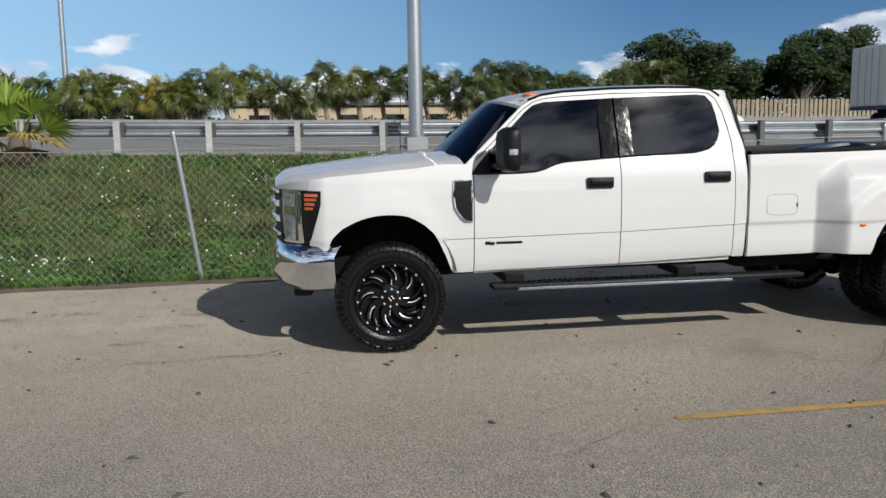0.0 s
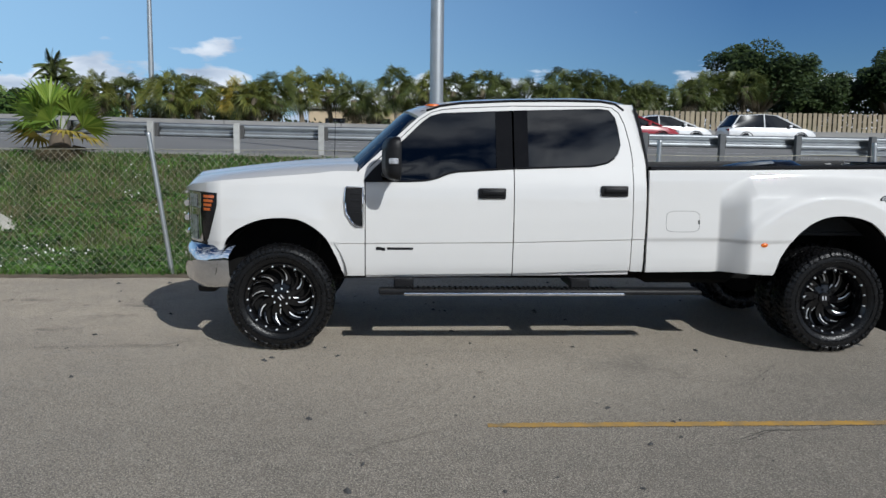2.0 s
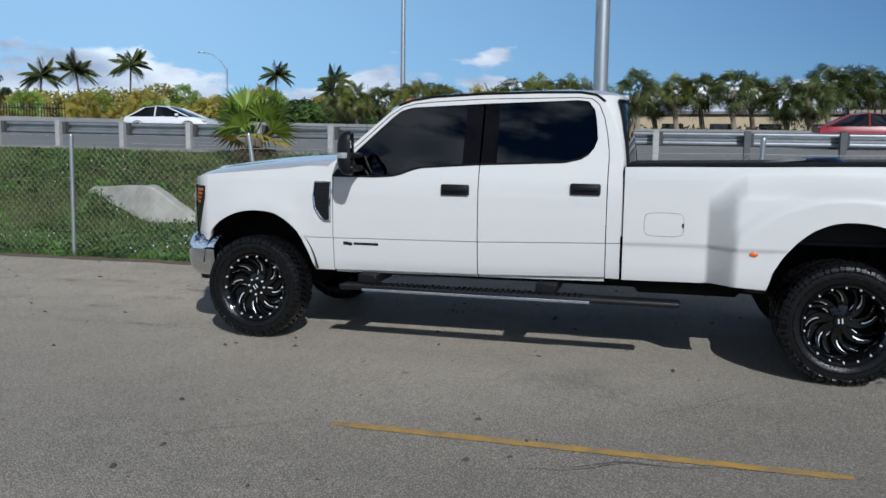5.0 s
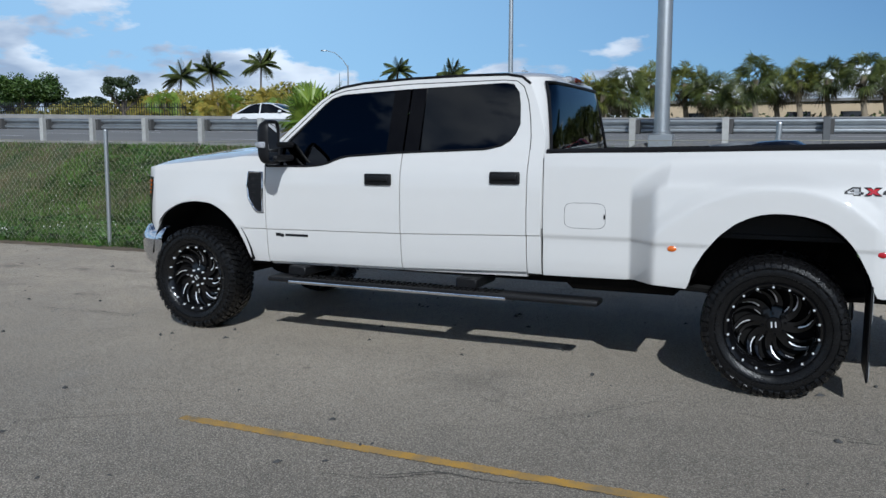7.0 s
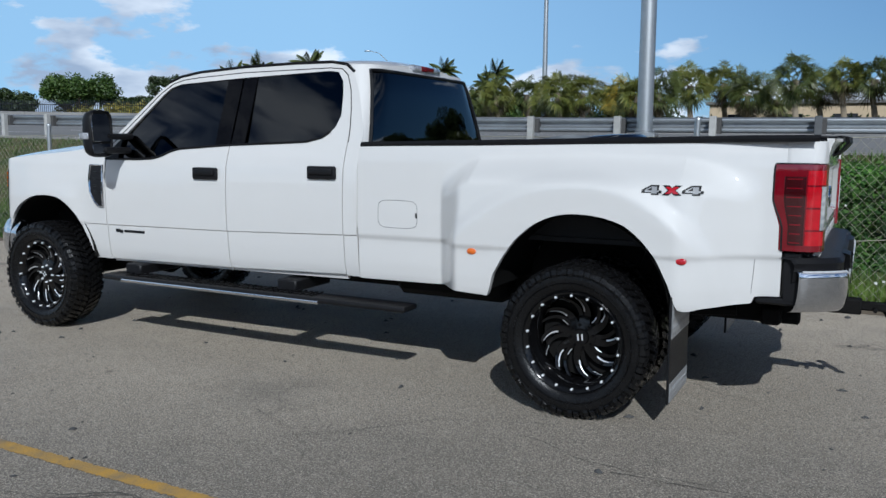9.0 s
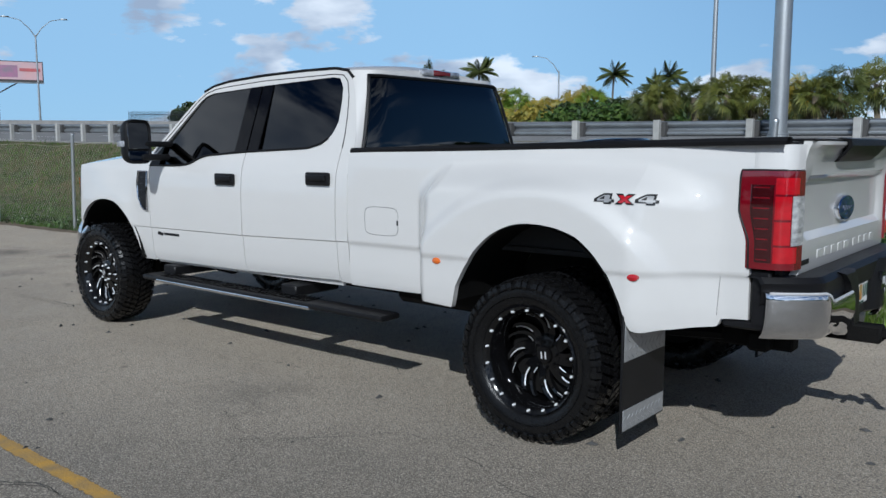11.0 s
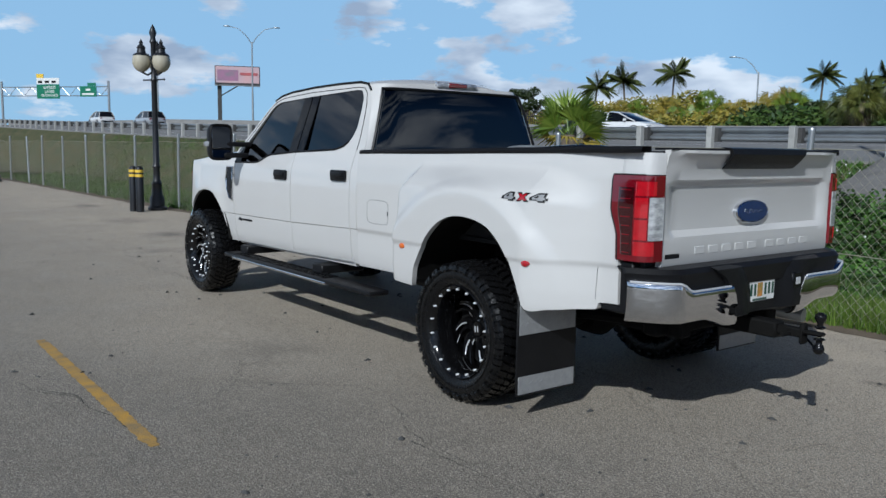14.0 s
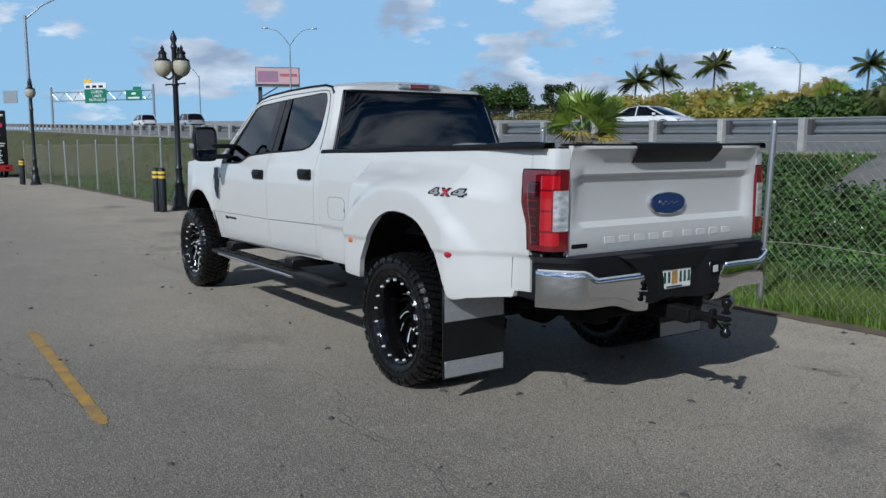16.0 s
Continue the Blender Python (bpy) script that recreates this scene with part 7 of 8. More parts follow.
def bank_plants():
    """Grass on the bank and at the foot of the fence."""
    rnd = np.random.default_rng(4)
    V, F = [], []

    def blades(n, x0, x1, y0, y1, h0, h1, w):
        xs = rnd.uniform(x0, x1, n)
        ys = rnd.uniform(y0, y1, n)
        for x, y in zip(xs, ys):
            k = noise.noise((x * 0.7, y * 0.7, 2))
            h = rnd.uniform(h0, h1) * (1 + 0.5 * k)
            a, l = rnd.uniform(0, 6.28), rnd.uniform(0, 0.7) * h
            c, s = math.cos(a) * w, math.sin(a) * w
            z = land(x, y) - 0.01
            b = len(V)
            V.extend(((x - c, y - s, z), (x + c, y + s, z), (x + l * s / w, y - l * c / w, z + h)))
            F.append((b, b + 1, b + 2))

    blades(26000, -9, 8.5, 9.93, 10.6, 0.04, 0.14, 0.006)
    blades(80000, -12, 9.5, 10.4, 18.1, 0.05, 0.17, 0.012)
    blades(26000, -40, -9, 9.9, 18.1, 0.06, 0.15, 0.014)
    tagged(soup("grass", V, F, GRASS), "short green grass on the bank", "grass", kind="stuff")
    V, F = [], []
    blades(22000, -12, 9, 10.8, 18, 0.06, 0.16, 0.010)
    blades(5000, 3.2, 9.4, 10.0, 11.7, 0.08, 0.20, 0.007)
    tagged(soup("dry_grass", V, F, DRYGRASS), "dry straw-coloured grass among the green", "grass", kind="stuff")
    V, F = [], []
    blades(30000, 3.0, 9.5, 9.90, 11.8, 0.08, 0.22, 0.007)
    tagged(soup("tall_grass", V, F, YOUNGGRASS), "longer light green grass at the foot of the fence", "grass", kind="stuff")
    r = random.Random(8)
    V, F = [], []
    for _ in range(9000):
        x, y = r.uniform(-11, 9), r.uniform(10.0, 18.0)
        if x > 3.2 and y < 11.6 + 0.5 * noise.noise((x * 1.5, 0, 6)):
            continue
        if noise.noise((x * 0.5, y * 0.5, 9)) < -0.05 and y > 11.2:
            continue
        c = Vector((x, y, land(x, y) + r.uniform(0.02, 0.09)))
        leaf_cloud(V, F, c, 0.13, 6, 0.045, r, 0.45)
    for _ in range(5200):
        x, y = r.uniform(0.5, 9.5), r.uniform(13.6, 17.6)
        if 1.9 < x < 4.1 and y > 16.1:
            continue
        top = 0.50 * float(smooth_step(13.6, 14.8, y + 0.5 * noise.noise((x, y, 4))) * (1 - smooth_step(16.2, 17.6, y)))
        c = Vector((x, y, land(x, y) + 0.03 + top * r.uniform(0.2, 1.0)))
        leaf_cloud(V, F, c, 0.16, 7, 0.05, r, 0.6)
    tagged(soup("weeds", V, F, WEED), "low broad-leaved weeds on the bank", "weeds", kind="stuff")


def flowers_and_edge():
    """White wildflowers in the grass and a ragged dirt edge along the yard."""
    r = random.Random(15)
    V, F = [], []
    for _ in range(800):
        x, y = r.uniform(-11, 9), 10.1 + 7.6 * r.random()
        if noise.noise((x * 0.8, y * 0.8, 5)) < 0.18:
            continue
        z = land(x, y) + r.uniform(0.08, 0.18) + (0.35 if x > 0.5 and 14.8 < y < 16.4 else 0.0)
        q, b = r.uniform(0.007, 0.014), len(V)
        V.extend(((x - q, y, z - q), (x + q, y - 0.004, z - q), (x + q, y, z + q), (x - q, y + 0.004, z + q)))
        F.append((b, b + 1, b + 2, b + 3))
    tagged(soup("wildflowers", V, F, SIGNWHITE), "tiny white wildflowers scattered in the grass", "flowers", kind="stuff")
    bm = bmesh.new()
    rows = []
    for x in np.arange(-30, 9.6, 0.06):
        a = 9.74 + 0.10 * noise.noise((x * 1.3, 0, 0)) + 0.05 * noise.noise((x * 6, 1, 0))
        rows.append([(x, a, 0.004), (x, a + 0.03, 0.010), (x, 9.93, 0.014), (x, 10.10 + 0.08 * noise.noise((x * 1.7, 4, 0)), 0.012)])
    sheet(bm, rows)
    tagged(mesh_ob("dirt_edge", bm, DIRT), "ragged brown dirt edge along the paving", "dirt", kind="structure")


flowers_and_edge()


def slabs():
    """A concrete wing wall on the bank and the paved apron round the pole."""
    bm = bmesh.new()
    rows = []
    X = [-8.15, -7.75, -7.0, -6.05, -5.5, -4.95, -4.45]
    for x in np.linspace(-8.15, -4.45, 30):
        y = float(np.interp(x, X, [16.05, 15.92, 15.5, 15.05, 14.98, 14.92, 14.88]))
        top = float(np.interp(x, X, [0.645, 0.66, 0.71, 0.74, 0.42, 0.08, -0.22])) + 0.02 * noise.noise((x * 3, 0, 0))
        foot = min(top - 0.03, float(np.interp(x, X, [0.58, 0.40, 0.25, -0.03, -0.24, -0.34, -0.34])))
        rows.append([(x, y + 0.16 * k + 0.03 * noise.noise((x * 3, 3 * k, 3)), foot + (top - foot) * k) for k in (0, 0.2, 0.4, 0.6, 0.8, 0.95)] + [(x, y + 0.19, top), (x, y + 0.42, top + 0.015)])
    shell(bm, rows, (0, 0.3, -0.25))
    tagged(mesh_ob("concrete_headwall", bm, SLAB, 30), "pale weathered concrete wing wall sloping down the bank", "headwall")
    # asphalt apron on the slope below the pole
    bm = bmesh.new()
    rows = []
    for k in range(19):
        v = k / 18
        y = 16.38 + 1.75 * v
        x0 = 2.05 + 0.25 * v + 0.07 * noise.noise((y * 2.2, 0, 4))
        x1 = float(np.interp(y, [16.38, 16.5, 16.8, 17.2, 17.8, 18.2], [3.4, 3.72, 3.90, 3.95, 3.85, 3.80])) + 0.07 * noise.noise((y * 2.2, 5, 4))
        rows.append([(x0 + (x1 - x0) * u, y, land(x0, y) + 0.19 - 0.12 * abs(2 * u - 1) ** 6 + 0.02 * noise.noise((u * 6, y * 3, 0))) for u in np.linspace(0, 1, 14)])
    shell(bm, rows, (0, 0, -0.25))
    tagged(mesh_ob("paved_apron", bm, APRON, 30), "grey crumbling asphalt apron on the bank below the pole", "pavement", kind="structure")
    bm = bmesh.new()
    lathe(bm, [(0.60, -0.55), (0.60, 0.0), (0.575, 0.035), (0.0, 0.04)], 36, pose(3.0, 18.0, 1.235) @ Matrix.Diagonal((1, 0.85, 1, 1)))
    tagged(mesh_ob("pole_footing", bm, SLAB, 30), "round pale concrete footing under the light pole", "footing")


young_palm()
tree_line()
west_trees()
south_trees()
bank_plants()
slabs()


# ---- far side of the highway ----
def board_fence():
    f = thing("wooden_fence", Matrix(), "weathered tan board fence beyond the highway", "fence")
    base = mesh_ob("board", boxed((-0.13, -0.02, 0), (0.13, 0.02, 1.9), 0.01), BOARD)
    for k in range(150):
        o = base if k == 0 else new("board", base.data)
        o.parent = f
        o.matrix_basis = pose(16 + 0.36 * k, 54, 2.25 + 0.02 * (k % 3))
    part("rail", boxed((16, 54.03, 2.7), (70, 54.1, 2.85), 0.01), BOARD, f)


def tan_building():
    b = thing("low_building", pose(0, 75, 1.9), "low tan building behind the palms", "building")
    part("wall", boxed((-4, 0, 0), (21, 8, 2.9), 0.03), TANWALL, b)
    part("roof", boxed((-4.3, -0.3, 2.9), (21.3, 8.3, 3.15), 0.03), BARRIER, b, "flat grey roof edge")
    for k in range(6):
        part("window", boxed((-2.5 + 4 * k, -0.05, 0.9), (-0.7 + 4 * k, 0.02, 2.1), 0.02), CARGLASS, b, "dark window")


tan_building()


def billboard():
    b = thing("billboard", pose(-187.0, 93.5, 4, 0, 0, 65), "large highway billboard on a single steel column", "billboard")
    part("column", boxed((-4.9, -0.5, 0), (-3.9, 0.5, 16.5), 0.1), DARKWOOD, b)
    bm = bmesh.new()
    tube(bm, [(-4.4, 0, 9.6), (0.5, 0, 12.6)], 0.15, 6)
    part("strut", bm, DARKWOOD, b)
    part("frame", boxed((-5.5, -0.5, 12.4), (5.5, 0.5, 17.2), 0.1), DARKWOOD, b)
    # a changing display, drawn as one fixed picture in plain colour
    part("panel", boxed((-5.3, -0.62, 13.0), (5.3, -0.52, 17.0), 0.03), pbr("billboard display", (0.62, 0.36, 0.36), 0.5, col2=(0.46, 0.40, 0.46), scale=0.30, var=0.9), b, "pink panel of a changing advert display")
    part("panel_picture", boxed((-4.9, -0.66, 13.5), (0.2, -0.63, 16.2), 0.02), pbr("billboard picture", (0.42, 0.16, 0.30), 0.5, col2=(0.20, 0.20, 0.22), scale=0.5, var=0.9), b, "blurred purple and grey picture")
    part("panel_strip", boxed((0.6, -0.66, 14.9), (4.9, -0.63, 15.6), 0.02), pbr("billboard strip", (0.50, 0.12, 0.12), 0.5, col2=(0.30, 0.10, 0.12), scale=0.8, var=0.9), b, "red strip of unreadable writing")
    part("catwalk", boxed((-5.5, -1.5, 12.2), (5.5, -0.6, 12.4), 0.02), GALV, b)


def gantry():
    g = thing("sign_gantry", Matrix(), "steel truss sign gantry with green road signs", "sign gantry")
    A, B = Vector((-317, 65, 6.5)), Vector((-281, 90.5, 6.5))
    d = (B - A).normalized()
    for p in (A, B):
        bm = bmesh.new()
        tube(bm, [p, p + Vector((0, 0, 16))], 0.4, 8)
        part("column", bm, GALV, g)
    bm = bmesh.new()
    n = 14
    for z in (11.0, 14.0):
        tube(bm, [A + Vector((0, 0, z)), B + Vector((0, 0, z))], 0.16, 6)
    for k in range(n):
        p, q = A + (B - A) * (k / n), A + (B - A) * ((k + 1) / n)
        tube(bm, [p + Vector((0, 0, 11.0 if k % 2 else 14.0)), q + Vector((0, 0, 14.0 if k % 2 else 11.0))], 0.10, 5)
    part("truss", bm, GALV, g)
    for u, w, hh, lines in ((0.46, 9.4, 2.4, ("EXPRESS", "LANES", "ENTRANCE")), (0.83, 6.6, 1.75, ())):
        c = A + (B - A) * u
        m = Matrix.Translation(c + Vector((0, 0, 12.4))) @ pose(0, 0, 0, 0, 0, math.degrees(math.atan2(d.y, d.x)))
        s = part("sign", boxed((-w / 2, -0.9, -hh), (w / 2, -0.7, hh), 0.05, m), SIGNGREEN, g, "green road sign with white lettering" if lines else "green road sign with white bars")
        for k, word in enumerate(lines):
            words("sign_words", word, 1.35, m @ pose(0.7, -0.93, 1.35 - 1.35 * k, 90, 0, 0), SIGNWHITE, s, 0.01)
        if lines:
            part("sign_head", boxed((-w / 2, -0.9, hh + 0.1), (w / 2, -0.7, hh + 2.2), 0.05, m), SIGNWHITE, g, "white panel over the green sign")
            part("sign_tab", boxed((-w / 2, -0.9, hh + 2.2), (-w / 2 + 3.0, -0.7, hh + 3.6), 0.05, m), BANDYEL, g, "yellow toll tab")
            for k in range(3):
                part("sign_bar", boxed((-4.0 + 2.8 * k, -0.95, hh + 0.5), (-2.2 + 2.8 * k, -0.91, hh + 1.3), 0.02, m), BLACK, s)
        else:
            part("sign_tab", boxed((w / 2 - 3.6, -0.9, hh + 0.05), (w / 2 - 0.2, -0.7, hh + 1.1), 0.05, m), SIGNGREEN, g)
            for k, q in enumerate((0.36, 0.14)):
                part("sign_bar", boxed((-w * q, -0.95, -1.2 + 1.4 * k), (w * q, -0.91, -0.6 + 1.5 * k), 0.02, m), SIGNWHITE, s)
    part("sign_back", boxed((-3.0, -0.2, -2.2), (3.0, 0.1, 2.2), 0.05, Matrix.Translation(A + Vector((-9, -12, 12.6))) @ pose(0, 0, 0, 0, 0, 40)), GALV, g, "grey back of a road sign")


def picket_fence():
    f = thing("metal_fence", Matrix(), "dark metal picket fence beyond the highway", "fence")
    bm = bmesh.new()
    tube(bm, [(x, 46, land(x, 46) + 1.35) for x in (-64, -50, -40, -32)], 0.03, 5)
    part("rail", bm, LAMPBLACK, f)
    V, F = [], []
    for x in np.arange(-64, -32, 0.22):
        z, b = land(x, 46), len(V)
        V.extend(((x - 0.03, 46, z), (x + 0.03, 46, z), (x + 0.03, 46, z + 1.6), (x, 46, z + 1.72), (x - 0.03, 46, z + 1.6), (x, 46.04, z), (x, 46.04, z + 1.6)))
        F.extend(((b, b + 1, b + 2, b + 3, b + 4), (b + 1, b + 5, b + 6, b + 2), (b + 5, b, b + 4, b + 6), (b + 2, b + 6, b + 3), (b + 6, b + 4, b + 3)))
    ob = soup("picket", V, F, LAMPBLACK)
    ob.parent = f
    tagged(ob, "thin dark pickets", kind="stuff")


picket_fence()
board_fence()
billboard()
gantry()


# ---- highway traffic standing on the road ----
def car(x, y, turn, paint, label, kind="sedan"):
    """A passenger car, its nose along +x before the turn."""
    t = thing("car", pose(x, y, land(x, y), 0, 0, turn), label, "car", "cars on the highway")
    L = 4.6 if kind == "sedan" else 4.3
    tall = 1.45 if kind == "sedan" else 1.58
    st = [(-2.28, 0.52, 0.72, 0.70), (-2.22, 0.36, 0.88, 0.82), (-1.9, 0.28, 0.96, 0.88), (-1.2, 0.26, 0.94, 0.91), (0.0, 0.25, 0.93, 0.92), (1.0, 0.26, 0.92, 0.91), (1.7, 0.28, 0.86, 0.88), (2.15, 0.34, 0.74, 0.80), (2.28, 0.45, 0.62, 0.68)]
    rows = []
    for px, lo, hi, w in st:
        rows.append([(px, -w * k, z) for k, z in ((0.86, lo), (1.0, lo + (hi - lo) * 0.35), (0.99, lo + (hi - lo) * 0.72), (0.90, hi), (0.5, hi + 0.02), (0.0, hi + 0.025), (-0.5, hi + 0.02), (-0.90, hi), (-0.99, lo + (hi - lo) * 0.72), (-1.0, lo + (hi - lo) * 0.35), (-0.86, lo))])
    bm = bmesh.new()
    vs = sheet(bm, rows)
    bm.faces.new(vs[0])
    bm.faces.new(vs[-1][::-1])
    bmesh.ops.recalc_face_normals(bm, faces=bm.faces[:])
    body = part("body", bm, paint, t)
    back = -1.95 if kind == "sedan" else -2.12
    cab = [(back, 0.95, 0.80), (back + (0.85 if kind == "sedan" else 0.45), tall - 0.07, 0.66), (-0.45, tall, 0.67), (0.20, tall - 0.05, 0.66), (1.42, 0.90, 0.82)]
    bm = bmesh.new()
    rows = []
    for px, z, w in cab:
        base = 0.90
        rows.append([(px, -0.84, base), (px, -(w + 0.84) / 2 if z > 1 else -0.82, (base + z) / 2), (px, -w, z - 0.03), (px, -w * 0.6, z), (px, 0, z + 0.015), (px, w * 0.6, z), (px, w, z - 0.03), (px, (w + 0.84) / 2 if z > 1 else 0.82, (base + z) / 2), (px, 0.84, base)])
    sheet(bm, rows)
    part("glasshouse", bm, CARGLASS, t, "dark car glazing")
    bm = bmesh.new()
    roof = [r[2:7] for r in rows[1:4]]
    shell(bm, [[(px, py * 1.01, pz + 0.012) for px, py, pz in r] for r in roof], (0, 0, -0.02))
    part("roof", bm, paint, t)
    for sd in (-1, 1):
        for k, l in ((0, 1), (2, 2), (3, 4)):
            bm = bmesh.new()
            a, b = rows[k], rows[l] if l != k else rows[k]
            p = [a[0 if sd < 0 else 8], a[1 if sd < 0 else 7], a[2 if sd < 0 else 6]] if k != 0 and k != 3 else [rows[k][0 if sd < 0 else 8], rows[l][2 if sd < 0 else 6]] if k == 0 else [rows[3][2 if sd < 0 else 6], rows[4][0 if sd < 0 else 8]]
            tube(bm, [(q[0], q[1] * 1.008, q[2]) for q in p], 0.035, 6)
            part("pillar", bm, paint, t)
        for px in (-1.38, 1.40):
            bm = bmesh.new()
            lathe(bm, [(0.20, -0.11), (0.31, -0.10), (0.325, 0.0), (0.31, 0.10), (0.20, 0.11)], 24, pose(px, sd * 0.80, 0.325, -90 * sd, 0, 0))
            w = part("wheel", bm, RUBBER, t)
            bm = bmesh.new()
            lathe(bm, [(0.21, 0.105), (0.19, 0.125), (0.05, 0.12), (0.0, 0.125)], 20, pose(px, sd * 0.80, 0.325, -90 * sd, 0, 0))
            part("rim", bm, GALV, w)
            bm = bmesh.new()
            tube(bm, [(px + 0.36 * math.cos(a), sd * 0.905, 0.33 + 0.36 * math.sin(a)) for a in [math.pi * k / 10 for k in range(11)]], 0.02, 5)
            part("arch_trim", bm, UNDER, body)
        part("tail_light", boxed((-2.27, min(sd * 0.52, sd * 0.78), 0.70), (-2.12, max(sd * 0.52, sd * 0.78), 0.84), 0.02), REDLENS, t, "red tail light")
        part("headlight", boxed((2.05, min(sd * 0.5, sd * 0.78), 0.60), (2.24, max(sd * 0.5, sd * 0.78), 0.72), 0.03), CLEAR, t, "clear headlight")
        part("mirror", boxed((0.75, min(sd * 0.86, sd * 1.0), 0.93), (0.90, max(sd * 0.86, sd * 1.0), 1.05), 0.02), paint, t)
    return t


CARWHITE = pbr("white car paint", (0.74, 0.74, 0.74), 0.3, coat=1.0)
CARRED = pbr("dark red car paint", (0.26, 0.012, 0.018), 0.3, coat=1.0)
CARGREY = pbr("silver car paint", (0.45, 0.46, 0.48), 0.3, 0.4, coat=1.0)
car(21.2, 39.5, 0, CARWHITE, "white hatchback on the highway behind the rail", "hatch")
car(16.0, 39.8, 0, CARWHITE, "white sedan on the highway behind the rail")
car(12.9, 36.0, 0, CARRED, "dark red sedan on the highway behind the rail")
car(-19.3, 37.6, 0, CARWHITE, "white sedan alone on the highway")
car(-89, 31.5, 180, CARWHITE, "white hatchback far along the highway", "hatch")
car(-72, 31.0, 180, CARGREY, "silver hatchback far along the highway", "hatch")


def semi_truck(x, y):
    """A tractor with a long box trailer, heading east; x is the trailer's tail."""
    z = land(x + 8, y)
    red, blue = pbr("red lorry paint", (0.30, 0.012, 0.02), 0.3, col2=(0.24, 0.01, 0.016), coat=1.0), pbr("blue trailer rail", (0.02, 0.03, 0.09), 0.5)
    box_white = pbr("weathered white trailer side", (0.62, 0.61, 0.57), 0.5, col2=(0.46, 0.45, 0.41), scale=0.7, var=0.8, stretch=(1, 1, 0.3))
    t = thing("box_trailer", pose(x, y, z), "long white box trailer with a red emblem on the highway", "trailer")
    body = part("body", boxed((0, -1.28, 1.22), (14.2, 1.28, 4.08), 0.03), box_white, t)
    for k in range(1, 20):
        part("panel_rib", boxed((0.7 * k, -1.292, 1.30), (0.7 * k + 0.035, -1.279, 4.0), 0.003), box_white, body)
    part("top_rail", boxed((-0.01, -1.30, 4.0), (14.21, -1.278, 4.10), 0.008), GALV, body)
    part("lower_rail", boxed((0, -1.30, 1.06), (14.2, 1.30, 1.215), 0.01), blue, body, "dark blue lower rail")
    for k in range(14):
        part("reflector", boxed((0.5 + k, -1.306, 1.10), (0.95 + k, -1.301, 1.15), 0.001), REDBRIGHT if k % 2 else SIGNWHITE, body)
    door = part("door", boxed((-0.04, -1.24, 1.26), (-0.005, 1.24, 4.02), 0.01), box_white, t, "dull white rear doors")
    for yy in (-0.7, -0.2, 0.2, 0.7):
        bm = bmesh.new()
        tube(bm, [(-0.06, yy, 1.25), (-0.06, yy, 4.03)], 0.02, 6)
        part("lock_rod", bm, GALV, door)
    bm = bmesh.new()
    shell(bm, [[(8.2 + 4.2 * u, -1.284, 2.35 + 0.45 * math.cos(math.pi * (u - 0.5)) * -1 + dz) for u in np.linspace(0, 1, 15)] for dz in (0.0, 0.30)], (0, -0.008, 0))
    for k in range(4):
        box(bm, (8.6 + 0.95 * k, -1.292, 2.75), (9.2 + 0.95 * k, -1.284, 3.55), 0.0)
    part("emblem", bm, REDBRIGHT, body, "red emblem of plain shapes")
    for yy in (-0.9, 0.9):
        part("landing_leg", boxed((10.6, yy - 0.06, 0.12), (10.75, yy + 0.06, 1.06), 0.01), UNDER, t)
    part("underride_guard", boxed((0.0, -1.15, 0.50), (0.10, 1.15, 0.62), 0.02), GALV, t)
    part("bogie", boxed((0.9, -0.5, 0.62), (3.6, 0.5, 1.06), 0.03), UNDER, t)

    def rolling(px, root):
        for yy in (-1.05, 1.05):
            bm = bmesh.new()
            lathe(bm, [(0.29, -0.24), (0.48, -0.23), (0.50, -0.13), (0.50, 0.13), (0.48, 0.23), (0.29, 0.24)], 28, pose(px, yy, 0.50, 90, 0, 0))
            w = part("wheel", bm, RUBBER, root)
            bm = bmesh.new()
            lathe(bm, [(0.29, 0.22), (0.26, 0.12), (0.12, 0.10), (0.10, 0.18), (0.0, 0.18)], 20, pose(px, yy, 0.50, 90 if yy < 0 else -90, 0, 0))
            part("rim", bm, GALV, w)

    for px in (1.6, 2.9):
        rolling(px, t)
    q = thing("semi_tractor", pose(x + 11.6, y, z), "red semi tractor with a tall sleeper and bright exhaust stacks", "truck")
    part("frame", boxed((0.2, -0.45, 0.70), (8.3, 0.45, 1.0), 0.02), UNDER, q)
    for px in (1.0, 2.3, 7.4):
        rolling(px, q)
    bm = bmesh.new()
    rows = []
    for px, w, top in ((3.2, 1.18, 3.75), (3.5, 1.20, 4.0), (4.4, 1.20, 3.95), (5.3, 1.16, 3.45), (5.75, 1.12, 3.05), (6.35, 1.05, 2.15)):
        rows.append([(px, -w, 1.0), (px, -w, 1.7), (px, -w * 0.99, top - 0.5), (px, -w * 0.86, top - 0.06), (px, 0, top), (px, w * 0.86, top - 0.06), (px, w * 0.99, top - 0.5), (px, w, 1.7), (px, w, 1.0)])
    vs = sheet(bm, rows)
    bm.faces.new(vs[0])
    bm.faces.new(vs[-1][::-1])
    bmesh.ops.recalc_face_normals(bm, faces=bm.faces[:])
    cab = part("cab", bm, red, q, "red cab with sleeper")
    bm = bmesh.new()
    rows = [[(px, -w, 1.05), (px, -w, top - 0.3), (px, -w * 0.6, top), (px, w * 0.6, top), (px, w, top - 0.3), (px, w, 1.05)] for px, w, top in ((6.3, 1.0, 2.15), (7.2, 0.95, 2.05), (8.0, 0.85, 1.85), (8.35, 0.75, 1.55))]
    vs = sheet(bm, rows)
    bm.faces.new(vs[-1][::-1])
